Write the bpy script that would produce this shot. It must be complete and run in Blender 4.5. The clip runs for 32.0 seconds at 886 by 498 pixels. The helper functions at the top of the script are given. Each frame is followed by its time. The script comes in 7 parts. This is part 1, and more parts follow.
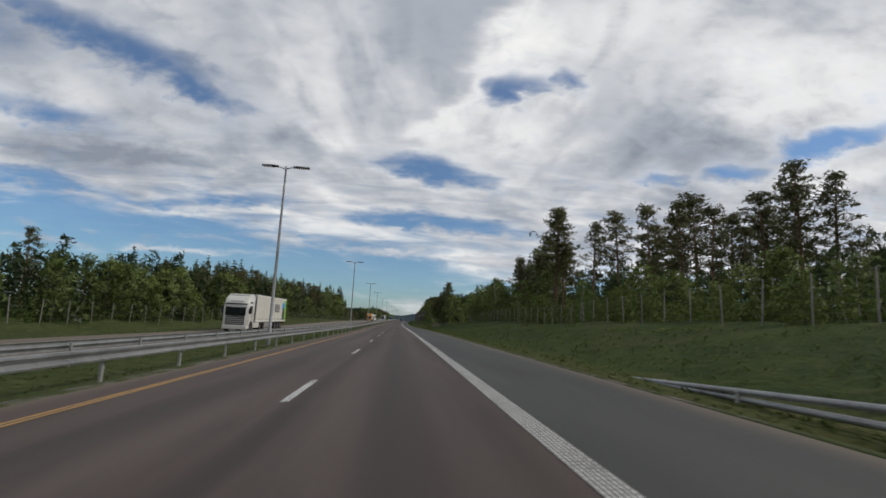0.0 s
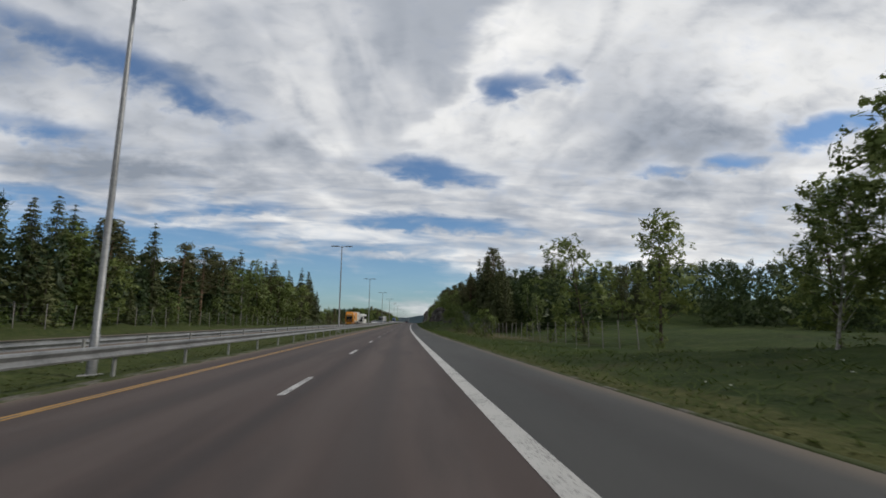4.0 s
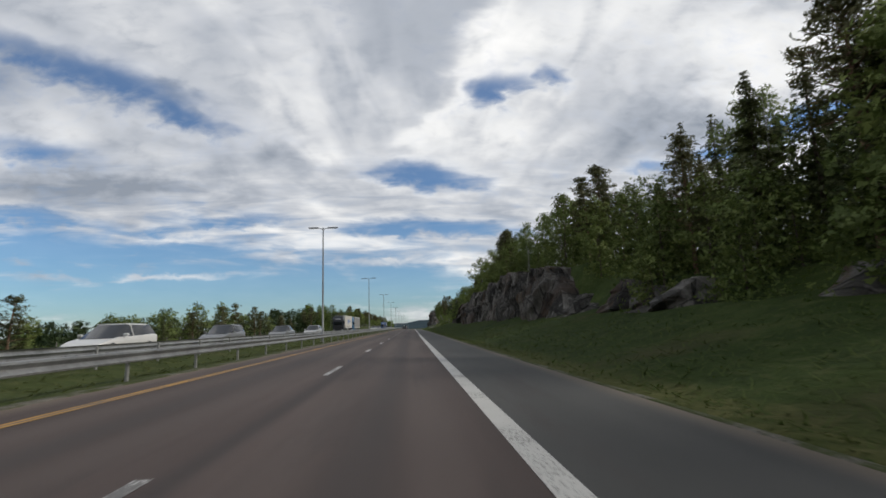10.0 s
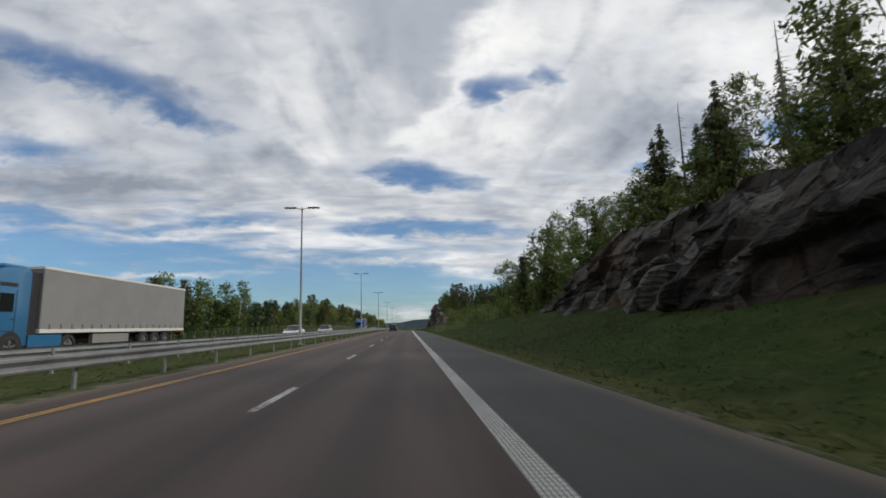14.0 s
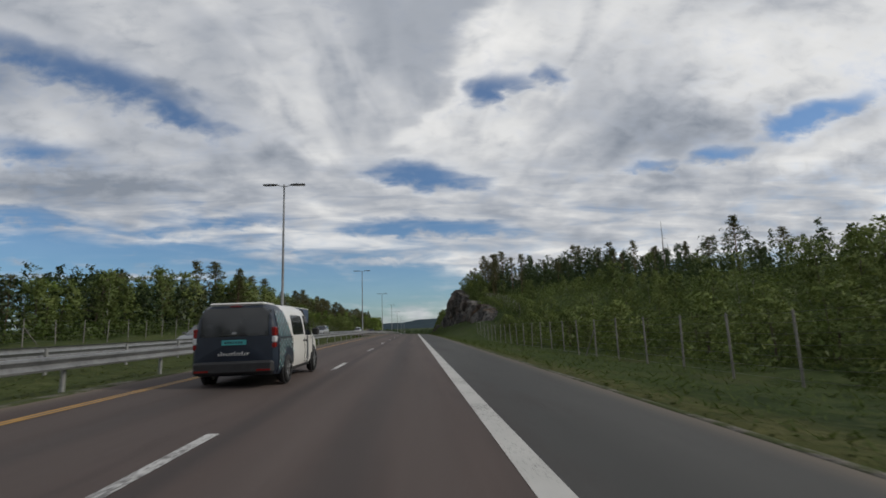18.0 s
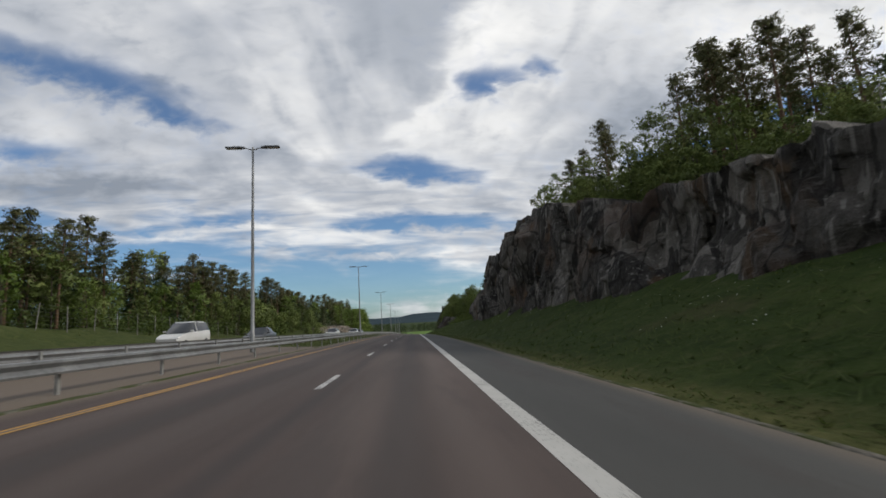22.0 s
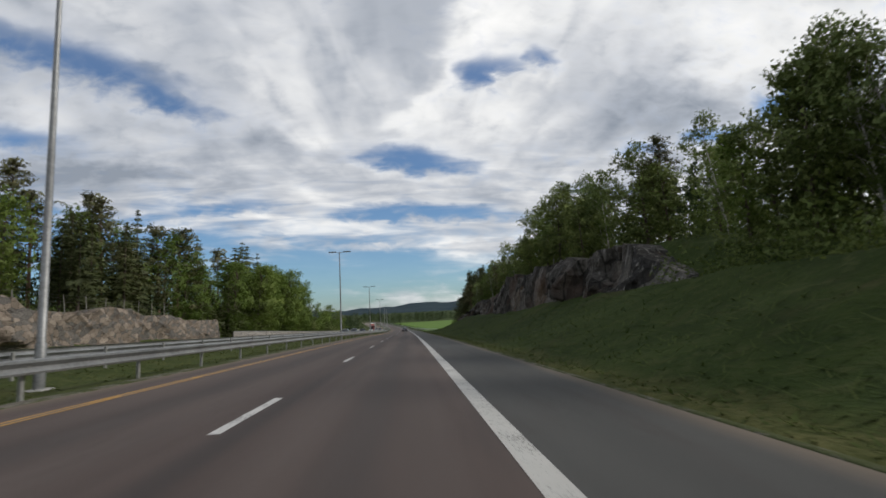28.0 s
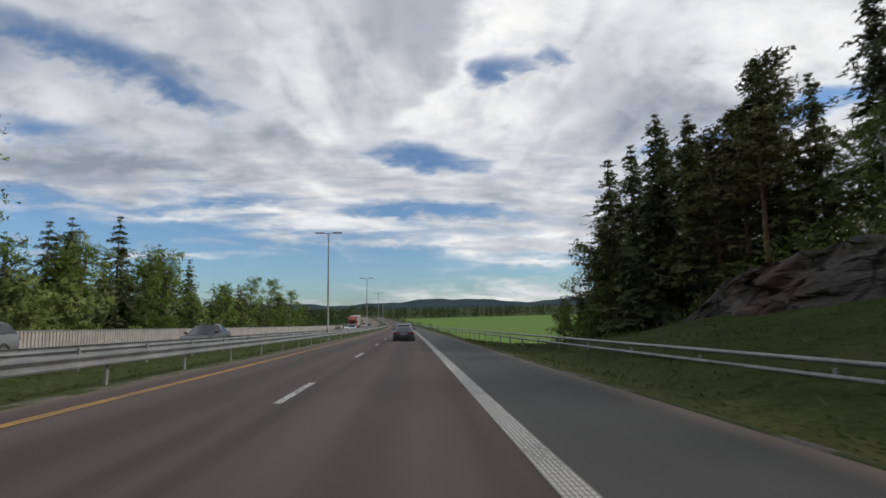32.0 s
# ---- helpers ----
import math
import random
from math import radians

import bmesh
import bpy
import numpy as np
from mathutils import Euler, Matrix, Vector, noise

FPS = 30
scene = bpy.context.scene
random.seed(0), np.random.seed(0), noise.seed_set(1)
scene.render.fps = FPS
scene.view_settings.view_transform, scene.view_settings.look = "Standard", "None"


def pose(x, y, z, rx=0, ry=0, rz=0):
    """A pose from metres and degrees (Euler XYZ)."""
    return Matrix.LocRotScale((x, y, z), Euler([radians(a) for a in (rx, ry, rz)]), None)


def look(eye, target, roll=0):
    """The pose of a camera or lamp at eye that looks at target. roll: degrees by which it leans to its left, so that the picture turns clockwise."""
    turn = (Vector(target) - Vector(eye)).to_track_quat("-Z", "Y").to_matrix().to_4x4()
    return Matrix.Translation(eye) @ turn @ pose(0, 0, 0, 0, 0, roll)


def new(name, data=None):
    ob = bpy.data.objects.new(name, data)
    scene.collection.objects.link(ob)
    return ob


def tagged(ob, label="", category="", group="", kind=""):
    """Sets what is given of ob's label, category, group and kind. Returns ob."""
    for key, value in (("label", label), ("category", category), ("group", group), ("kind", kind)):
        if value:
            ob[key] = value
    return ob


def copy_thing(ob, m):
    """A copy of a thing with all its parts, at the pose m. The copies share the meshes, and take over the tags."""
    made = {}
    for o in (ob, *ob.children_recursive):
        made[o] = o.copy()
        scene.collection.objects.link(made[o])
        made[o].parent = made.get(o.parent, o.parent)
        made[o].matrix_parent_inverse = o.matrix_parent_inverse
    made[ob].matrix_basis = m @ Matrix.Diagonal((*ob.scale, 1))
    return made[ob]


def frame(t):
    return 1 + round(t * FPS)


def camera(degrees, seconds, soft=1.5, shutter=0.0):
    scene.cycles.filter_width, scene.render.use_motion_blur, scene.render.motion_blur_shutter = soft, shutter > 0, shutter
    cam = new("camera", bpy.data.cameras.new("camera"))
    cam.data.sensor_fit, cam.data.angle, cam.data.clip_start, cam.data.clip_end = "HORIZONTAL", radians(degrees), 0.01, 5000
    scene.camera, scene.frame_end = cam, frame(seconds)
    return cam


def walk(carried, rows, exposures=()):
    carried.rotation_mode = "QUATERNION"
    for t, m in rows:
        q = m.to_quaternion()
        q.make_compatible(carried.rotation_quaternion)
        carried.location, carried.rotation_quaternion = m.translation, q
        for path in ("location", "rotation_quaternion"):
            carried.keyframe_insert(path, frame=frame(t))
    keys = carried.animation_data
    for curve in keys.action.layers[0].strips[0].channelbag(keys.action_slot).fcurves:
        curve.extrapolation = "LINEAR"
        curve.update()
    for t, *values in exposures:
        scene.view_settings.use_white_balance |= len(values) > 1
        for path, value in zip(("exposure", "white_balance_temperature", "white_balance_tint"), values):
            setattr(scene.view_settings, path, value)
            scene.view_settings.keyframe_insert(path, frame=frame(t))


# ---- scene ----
# ---- the road's line: s metres along it, d metres to its right, h metres above its surface ----
def table(rows, col):
    return [r[0] for r in rows], [r[col] for r in rows]


SGRID = np.arange(-700.0, 4600.0, 1.0)


def smooth(a, n):
    k = np.hanning(n + 2)[1:-1]
    pad = np.concatenate([np.full(n, a[0]), a, np.full(n, a[-1])])
    return np.convolve(pad, k / k.sum(), "same")[n:-n]


# along the road: heading to the right, grade, and crossfall towards the right, in degrees
TURN = [(-700, -1.78), (-20, -1.78), (15, -1.97), (50, -2.15), (85, -2.3), (120, -2.32), (155, -2.17), (190, -1.91),
        (225, -1.63), (260, -1.38), (295, -1.15), (330, -0.95), (365, -0.83), (400, -0.82), (435, -0.84), (470, -0.82),
        (505, -0.75), (540, -0.65), (575, -0.55), (610, -0.46), (645, -0.34), (680, -0.19), (715, -0.05), (750, -0.01),
        (785, -0.08), (820, -0.27), (855, -0.47), (890, -0.62), (925, -0.81), (960, -1.09), (995, -1.39), (1030, -1.7),
        (1065, -2.01), (1100, -2.31), (1300, -6.81), (1500, -9.31), (4600, -9.31)]
SLOPE = [(-700, 0.0), (30, -0.4), (115, -0.4), (202, -0.2), (289, 0.0), (405, 0.0), (519, -0.1), (576, -0.3), (623, -0.6),
        (684, -1.0), (742, -1.35), (831, -1.9), (891, -2.15), (951, -2.05), (1026, -1.9), (1126, -1.5), (1276, -0.4),
        (1476, 0.3), (4600, 0.0)]
TILT = [(-700, -2.8), (0, -2.8), (29, -2.4), (59, -2.3), (89, -1.7), (134, 0.4), (180, 1.6), (209, 1.3), (266, 2.0), (323, 1.95),
        (380, 2.0), (422, 1.81), (478, 1.84), (521, 2.1), (577, 2.8), (634, 3.2), (690, 2.7), (733, 2.96), (791, 2.8),
        (835, 2.8), (894, 2.4), (923, 1.25), (1026, 1.0), (4600, 1.0)]
HEAD = smooth(np.interp(SGRID, *table(TURN, 1)), 61)
GRADE = smooth(np.interp(SGRID, *table(SLOPE, 1)), 61)
FALL = np.tan(np.radians(smooth(np.interp(SGRID, *table(TILT, 1)), 61)))
I0 = 700
CX = np.cumsum(np.sin(np.radians(HEAD)))
CY = np.cumsum(np.cos(np.radians(HEAD)))
CZ = np.cumsum(np.tan(np.radians(GRADE)))
CX, CY, CZ = CX - CX[I0], CY - CY[I0], CZ - CZ[I0]


def W(s, d, h):
    """World places of s along, d to the right and h above the road's surface (arrays or numbers)."""
    s, d, h = np.broadcast_arrays(np.asarray(s, float), np.asarray(d, float), np.asarray(h, float))
    a = np.radians(np.interp(s, SGRID, HEAD))
    k = np.interp(s, SGRID, FALL)
    x = np.interp(s, SGRID, CX) + d * np.cos(a)
    y = np.interp(s, SGRID, CY) - d * np.sin(a)
    z = np.interp(s, SGRID, CZ) - k * np.clip(d, -10.5, 12) - 0.5 * k * np.clip(d + 10.5, -11.5, 0) + h
    return np.stack([x, y, z], -1)


def place(s, d, h, turn=0.0):
    """The upright pose of a thing at s, d, h whose y axis points along the road."""
    p = W(s, d, h)
    return pose(*map(float, p), 0, 0, turn - float(np.interp(s, SGRID, HEAD)))


# ---- camera ----
cam = camera(86.0, 32.0, soft=1.65, shutter=0.08)
EYE_H = 1.33
# seconds, s, distance to the right edge line, heading to the right, pitch, lean to the right
ROWS = [
    (0.0, 0.0, 1.79, 3.20, 8.55, -2.80), (0.5, 14.8, 1.79, 3.20, 8.55, -2.60), (1.0, 29.6, 1.80, 3.00, 8.85, -2.40),
    (1.5, 44.4, 1.73, 2.75, 8.75, -2.35), (2.0, 59.2, 1.67, 2.45, 8.75, -2.30), (2.5, 74.1, 1.62, 2.50, 8.75, -2.00),
    (3.0, 89.0, 1.58, 2.50, 8.75, -1.70), (3.5, 104.0, 1.50, 2.50, 8.65, -1.30), (4.5, 134.3, 1.34, 2.70, 8.60, 0.40),
    (5.5, 164.8, 1.19, 2.90, 8.55, 1.90), (6.0, 179.7, 1.19, 2.80, 8.15, 1.60), (6.5, 194.5, 1.19, 2.80, 8.65, 1.50),
    (7.0, 209.2, 1.20, 3.00, 8.90, 1.30), (8.0, 238.0, 1.09, 2.80, 9.10, 1.85), (9.0, 266.4, 1.14, 2.80, 9.05, 2.00),
    (10.0, 294.8, 1.27, 2.80, 9.10, 2.05), (11.0, 323.2, 1.36, 3.15, 9.10, 1.95), (12.0, 351.7, 1.37, 3.15, 9.10, 2.05),
    (13.0, 380.1, 1.31, 3.34, 8.90, 2.00), (14.0, 408.5, 1.17, 3.34, 9.05, 1.80), (14.5, 422.7, 1.14, 3.34, 9.05, 1.81),
    (15.5, 450.9, 1.08, 3.34, 9.05, 1.83), (16.5, 479.0, 1.01, 3.34, 9.05, 1.84), (17.0, 493.0, 0.98, 3.15, 9.10, 1.85),
    (18.0, 521.0, 1.11, 2.95, 9.05, 2.10), (19.0, 549.0, 1.23, 3.20, 8.85, 2.70), (20.0, 577.2, 1.41, 3.34, 8.65, 2.80),
    (21.0, 605.5, 1.45, 3.40, 8.35, 3.20), (22.0, 633.8, 1.56, 3.40, 8.30, 3.20), (23.0, 662.0, 1.68, 3.60, 8.10, 2.80),
    (24.0, 690.4, 1.65, 3.95, 7.90, 2.70), (25.0, 719.0, 1.54, 3.95, 7.75, 3.00), (25.5, 733.5, 1.48, 3.90, 7.70, 2.96),
    (26.5, 762.6, 1.35, 3.85, 7.45, 2.88), (27.5, 791.5, 1.22, 3.80, 7.30, 2.80), (28.0, 806.1, 1.15, 3.80, 7.15, 2.90),
    (29.0, 835.3, 1.08, 3.55, 6.95, 2.80), (30.0, 864.7, 1.16, 3.60, 6.90, 2.60), (31.0, 894.2, 1.19, 3.34, 7.15, 2.40),
    (31.5, 909.0, 1.16, 3.20, 7.20, 1.70), (32.0, 923.8, 1.31, 3.00, 6.95, 1.25)]
EDGE = 1.75
walk(cam, [(t, pose(*map(float, W(s, EDGE - e, EYE_H)), 90 + p, lean, -psi)) for t, s, e, psi, p, lean in ROWS],
     exposures=[(0.0, -0.22), (3.0, -0.15), (5.5, -0.22), (8.0, -0.06), (14.0, -0.12), (17.0, -0.34), (19.0, -0.34), (22.0, -0.13), (24.0, 0.12), (26.0, 0.04), (28.0, -0.08), (30.0, 0.02), (32.0, -0.08)])

# ---- world and sun ----
SUN_AZ, SUN_EL = 88.0, 36.0
world = bpy.data.worlds.new("sky")
scene.world = world
world.use_nodes = True


class Nodes:
    """Short hand for building node trees."""

    def __init__(self, tree):
        self.t = tree
        tree.nodes.clear()

    def n(self, node_type, **values):
        node = self.t.nodes.new(node_type)
        for k, v in values.items():
            if k == "op":
                node.operation = v
            elif k == "feature":
                node.feature = v
            elif k == "blend":
                node.blend_type = v
            elif k == "kind":
                node.data_type = v
            elif k == "map":
                node.uv_map = v
        return node

    def link(self, a, b):
        self.t.links.new(a, b)

    def put(self, sock, v):
        if isinstance(v, bpy.types.NodeSocket):
            self.link(v, sock)
        else:
            sock.default_value = v

    def m(self, op, a, b=0.0, c=None):
        node = self.n("ShaderNodeMath", op=op)
        self.put(node.inputs[0], a)
        self.put(node.inputs[1], b)
        if c is not None:
            self.put(node.inputs[2], c)
        return node.outputs[0]

    def noise(self, vec, scale, detail=4.0, rough=0.55, dist=0.0):
        node = self.n("ShaderNodeTexNoise")
        if vec is not None:
            self.link(vec, node.inputs["Vector"])
        node.inputs["Scale"].default_value = scale
        node.inputs["Detail"].default_value = detail
        node.inputs["Roughness"].default_value = rough
        node.inputs["Distortion"].default_value = dist
        return node.outputs["Fac"]

    def ramp(self, fac, stops):
        node = self.n("ShaderNodeValToRGB")
        el = node.color_ramp.elements
        while len(el) < len(stops):
            el.new(0.5)
        for e, (p, c) in zip(el, stops):
            e.position, e.color = p, (*c, 1) if len(c) == 3 else c
        self.link(fac, node.inputs[0])
        return node.outputs[0]

    def mix(self, fac, a, b, blend="MIX"):
        node = self.n("ShaderNodeMix", kind="RGBA", blend=blend)
        self.put(node.inputs[0], fac)
        for sock, v in ((node.inputs[6], a), (node.inputs[7], b)):
            self.put(sock, (*v, 1) if isinstance(v, tuple) and len(v) == 3 else v)
        return node.outputs[2]

    def step(self, v, a, b):
        node = self.n("ShaderNodeMapRange")
        node.interpolation_type = "SMOOTHSTEP"
        self.put(node.inputs[0], v)
        node.inputs[1].default_value, node.inputs[2].default_value = a, b
        return node.outputs[0]

    def scaled(self, vec, x, y, z):
        node = self.n("ShaderNodeMapping")
        self.link(vec, node.inputs[0])
        node.inputs["Scale"].default_value = (x, y, z)
        return node.outputs[0]


N = Nodes(world.node_tree)
direction = N.n("ShaderNodeTexCoord").outputs["Generated"]
# a flat chart of the sky over the road ahead: u to the right, v upwards, in hundredths of its distance
CHART = Matrix.Rotation(radians(-2.95), 3, "Z") @ Matrix.Rotation(radians(2.1), 3, "Y") @ Matrix.Rotation(radians(99.05), 3, "X")


def along(axis):
    node = N.n("ShaderNodeVectorMath", op="DOT_PRODUCT")
    N.link(direction, node.inputs[0])
    node.inputs[1].default_value = axis
    return node.outputs["Value"]


deep = N.m("MAXIMUM", N.m("MULTIPLY", along(CHART.col[2]), -1.0), 0.22)
u0 = N.m("MULTIPLY", N.m("DIVIDE", along(CHART.col[0]), deep), 100.0)
v0 = N.m("MULTIPLY", N.m("DIVIDE", along(CHART.col[1]), deep), 100.0)
chart = N.n("ShaderNodeCombineXYZ")
N.link(u0, chart.inputs[0])
N.link(v0, chart.inputs[1])
chart = chart.outputs[0]
# puffs at three sizes, and long rows that run together towards the horizon ahead
ru, rv = N.m("ADD", u0, 4.0), N.m("SUBTRACT", v0, -2.0)
polar = N.n("ShaderNodeCombineXYZ")
N.link(N.m("MULTIPLY", N.m("ARCTAN2", rv, ru), 2.6), polar.inputs[0])
N.link(N.m("MULTIPLY", N.m("LOGARITHM", N.m("ADD", N.m("ADD", N.m("MULTIPLY", ru, ru), N.m("MULTIPLY", rv, rv)), 30.0), 2.71828), 0.55), polar.inputs[1])
reach = N.step(N.m("SQRT", N.m("ADD", N.m("MULTIPLY", ru, ru), N.m("MULTIPLY", rv, rv))), 14.0, 42.0)
rows_ = N.m("ADD", 0.5, N.m("MULTIPLY", N.m("SUBTRACT", N.noise(polar.outputs[0], 2.3, 2.2, 0.45, 0.5), 0.5), reach))
big = N.noise(N.scaled(chart, 0.034, 0.062, 1.0), 1.0, 3.0, 0.5, 0.6)
puff = N.noise(N.scaled(chart, 0.085, 0.17, 1.0), 1.0, 3.5, 0.48, 0.4)
crumb = N.noise(N.scaled(chart, 0.24, 0.44, 1.0), 1.0, 4.0, 0.56, 0.4)
low_down = N.step(v0, 26.0, 4.0)     # flat ripples nearer the horizon
ripple = N.m("MULTIPLY", N.m("SUBTRACT", N.noise(N.scaled(chart, 0.065, 0.42, 1.0), 1.0, 3.5, 0.55, 0.5), 0.5), low_down)
cu = N.m("ADD", u0, N.m("MULTIPLY", N.m("SUBTRACT", puff, 0.5), 22.0))
cv = N.m("ADD", v0, N.m("ADD", N.m("MULTIPLY", N.m("SUBTRACT", big, 0.5), 5.0), N.m("MULTIPLY", N.m("SUBTRACT", crumb, 0.5), 3.2)))


def spot(u, v, length, width, slope, depth):
    """A soft oval on the chart."""
    c, q = math.cos(radians(slope)), math.sin(radians(slope))
    da, de = N.m("SUBTRACT", cu, u), N.m("SUBTRACT", cv, v)
    p = N.m("DIVIDE", N.m("ADD", N.m("MULTIPLY", da, c), N.m("MULTIPLY", de, q)), length)
    r = N.m("DIVIDE", N.m("SUBTRACT", N.m("MULTIPLY", de, c), N.m("MULTIPLY", da, q)), width)
    return N.m("MULTIPLY", N.m("POWER", 2.71828, N.m("MULTIPLY", N.m("ADD", N.m("MULTIPLY", p, p), N.m("MULTIPLY", r, r)), -1.0)), depth)


# gaps in the clouds, high and low: u, v, half length, half width, slope, depth
HIGH_GAPS = [(-72.0, 35.8, 23.0, 3.2, -17, 1.15), (-88.0, 40.5, 12.0, 3.2, -24, 1.05), (-57.0, 29.0, 11.0, 2.4, -20, 1.2), (-88.5, 21.0, 13.0, 2.2, -10, 0.95),
             (10.5, 33.0, 7.0, 2.4, 8, 1.1), (20.5, 36.2, 5.0, 1.8, -6, 1.0), (-4.6, 15.6, 8.5, 2.0, -4, 1.45), (4.5, 14.2, 6.0, 1.5, -6, 0.95),
             (78.0, 28.0, 13.0, 1.9, 17, 1.3), (57.0, 19.8, 6.0, 1.4, 10, 1.05), (43.5, 17.0, 6.0, 1.0, 5, 0.85), (-110.0, 40.0, 20.0, 6.0, -12, 1.0), (112.0, 40.0, 16.0, 5.0, 14, 0.9)]
LOW_GAPS = [(-3.0, 4.2, 15.0, 1.35, -3, 1.35), (-44.0, 6.2, 9.0, 1.2, 4, 1.1), (-62.0, 4.0, 10.0, 0.9, 4, 0.85), (-88.0, 6.6, 11.0, 1.7, -5, 1.1),
            (-78.0, -1.4, 40.0, 4.6, 0, 1.6), (-60.0, -10.0, 60.0, 6.5, 0, 1.8), (-16.0, -7.8, 24.0, 5.4, 0, 1.6), (4.0, -8.5, 22.0, 2.6, 0, 1.3), (60.0, -8.0, 60.0, 4.0, 0, 1.3),
            (-34.0, 0.2, 9.0, 1.0, -4, 0.9), (-14.0, -5.0, 8.0, 0.8, 0, 0.9)]
# thin wisps across the blue, taken off the gaps
WISPS = [(-60.0, -6.3, 17.0, 0.8, 1, 0.9), (-84.0, -6.0, 8.0, 0.7, 0, 0.6), (-15.0, -2.6, 14.0, 0.9, 0, 0.6), (16.0, -3.0, 14.0, 1.2, 0, 0.8), (20.0, -6.2, 9.0, 0.8, 0, 0.6),
         (-58.0, 2.2, 14.0, 1.1, 0, 0.55), (20.0, 31.0, 4.5, 2.6, 0, 0.9), (-70.0, -10.5, 12.0, 0.7, 0, 0.35)]
gap = None
for row in HIGH_GAPS + LOW_GAPS:
    a, e, length, width, slope, depth = row
    g = spot(a, e, length * 1.12, width * 1.45, slope, depth)
    gap = g if gap is None else N.m("MAXIMUM", gap, g)
for row in WISPS:
    gap = N.m("SUBTRACT", gap, spot(*row))
ragged_gap = N.m("ADD", N.m("SUBTRACT", gap, N.m("MULTIPLY", ripple, 1.9)), N.m("ADD", N.m("MULTIPLY", N.m("SUBTRACT", puff, 0.5), 0.8), N.m("ADD", N.m("MULTIPLY", N.m("SUBTRACT", rows_, 0.5), 0.9), N.m("MULTIPLY", N.m("SUBTRACT", crumb, 0.5), 0.9))))
cover = N.m("SUBTRACT", 1.0, N.m("MULTIPLY", N.step(ragged_gap, -0.1, 1.3), 0.93))
sky = N.n("ShaderNodeTexSky")
sky.sky_type = "NISHITA"
sky.sun_disc = False
sky.sun_elevation, sky.sun_rotation = radians(SUN_EL), radians(SUN_AZ)
sky.altitude, sky.air_density, sky.dust_density, sky.ozone_density = 100.0, 1.0, 0.6, 2.5
blue = N.mix(1.0, sky.outputs[0], (0.065, 0.089, 0.109), "MULTIPLY")
# thicker grey and thin bright parts of the cloud deck
TONES = [(10.0, 42.0, 14.0, 4.5, 58, 0.16), (-3.0, 26.0, 12.0, 3.0, 56, 0.14),
         (46.0, 33.0, 15.0, 11.0, 0, -0.10), (52.0, 24.0, 18.0, 5.0, 8, -0.14), (84.0, 14.0, 14.0, 4.0, 8, -0.14), (-44.0, 46.0, 10.0, 6.0, -30, -0.12),
         (-62.0, 44.0, 16.0, 4.5, -32, 0.10), (-80.0, 32.0, 40.0, 26.0, 0, -0.11), (-74.0, 11.0, 34.0, 7.0, 0, -0.14), (-32.0, 30.0, 12.0, 6.0, -40, 0.16), (14.0, 25.0, 10.0, 5.0, 0, 0.14), (26.0, 46.0, 13.0, 7.0, 0, 0.10), (64.0, 38.0, 14.0, 8.0, 0, 0.14)]
TONES_2 = [(82.0, 21.0, 20.0, 3.0, 16, 0.16), (-82.0, 27.0, 16.0, 4.0, -16, 0.12), (-58.0, 14.0, 20.0, 5.0, 0, -0.02), (-20.0, 8.5, 20.0, 3.2, 0, 0.03), (-20.0, 0.5, 18.0, 2.2, 0, 0.02),
           (20.0, 9.0, 18.0, 3.0, 0, 0.04), (-86.0, 14.0, 12.0, 3.0, 0, -0.05), (-40.0, 20.0, 16.0, 3.0, -10, -0.07), (36.0, 10.0, 12.0, 2.0, 6, -0.08), (90.0, 45.0, 22.0, 14.0, 0, 0.13),
           (-24.0, 20.0, 7.0, 3.0, 0, 0.10), (-22.0, 32.0, 17.0, 16.0, 0, -0.05), (-4.0, 6.0, 46.0, 7.0, 0, -0.07)]
tone = N.m("ADD", N.m("ADD", N.m("MULTIPLY", big, 0.30), N.m("MULTIPLY", puff, 0.28)), N.m("ADD", N.m("MULTIPLY", rows_, 0.56), N.m("MULTIPLY", crumb, 0.18)))
tone = N.m("ADD", tone, N.m("MULTIPLY", ripple, 0.45))
tone = N.m("ADD", tone, N.m("MULTIPLY", N.m("MULTIPLY", N.step(gap, 0.02, 0.3), N.step(gap, 0.7, 0.3)), 0.07))
for row in TONES + TONES_2:
    tone = N.m("ADD", tone, spot(*row))
# a smooth grey wedge that narrows down towards the road ahead, sharp on its right side
right_edge = N.m("SUBTRACT", N.m("MULTIPLY", N.m("SUBTRACT", cv, 22.0), 0.5), N.m("ADD", N.m("MULTIPLY", N.m("ADD", u0, cu), 0.5), 5.0))
left_edge = N.m("ADD", N.m("ADD", u0, 5.0), N.m("MULTIPLY", N.m("SUBTRACT", cv, 22.0), 1.1))
wedge = N.m("MULTIPLY", N.m("MULTIPLY", N.step(right_edge, -2.5, 6.0), N.step(left_edge, -4.0, 26.0)), 0.74)
tone = N.m("ADD", N.m("MULTIPLY", tone, N.m("SUBTRACT", 1.0, wedge)), N.m("MULTIPLY", wedge, 0.48))
white = N.ramp(N.m("SUBTRACT", tone, 0.015), [(0.38, (0.30, 0.34, 0.405)), (0.52, (0.48, 0.515, 0.575)), (0.64, (0.68, 0.70, 0.735)), (0.76, (0.92, 0.925, 0.925)), (0.92, (1.12, 1.11, 1.09))])
cloud = N.mix(cover, blue, white)
back = N.n("ShaderNodeBackground")
N.link(cloud, back.inputs[0])
back.inputs[1].default_value = 1.0
out = N.n("ShaderNodeOutputWorld")
N.link(back.outputs[0], out.inputs[0])

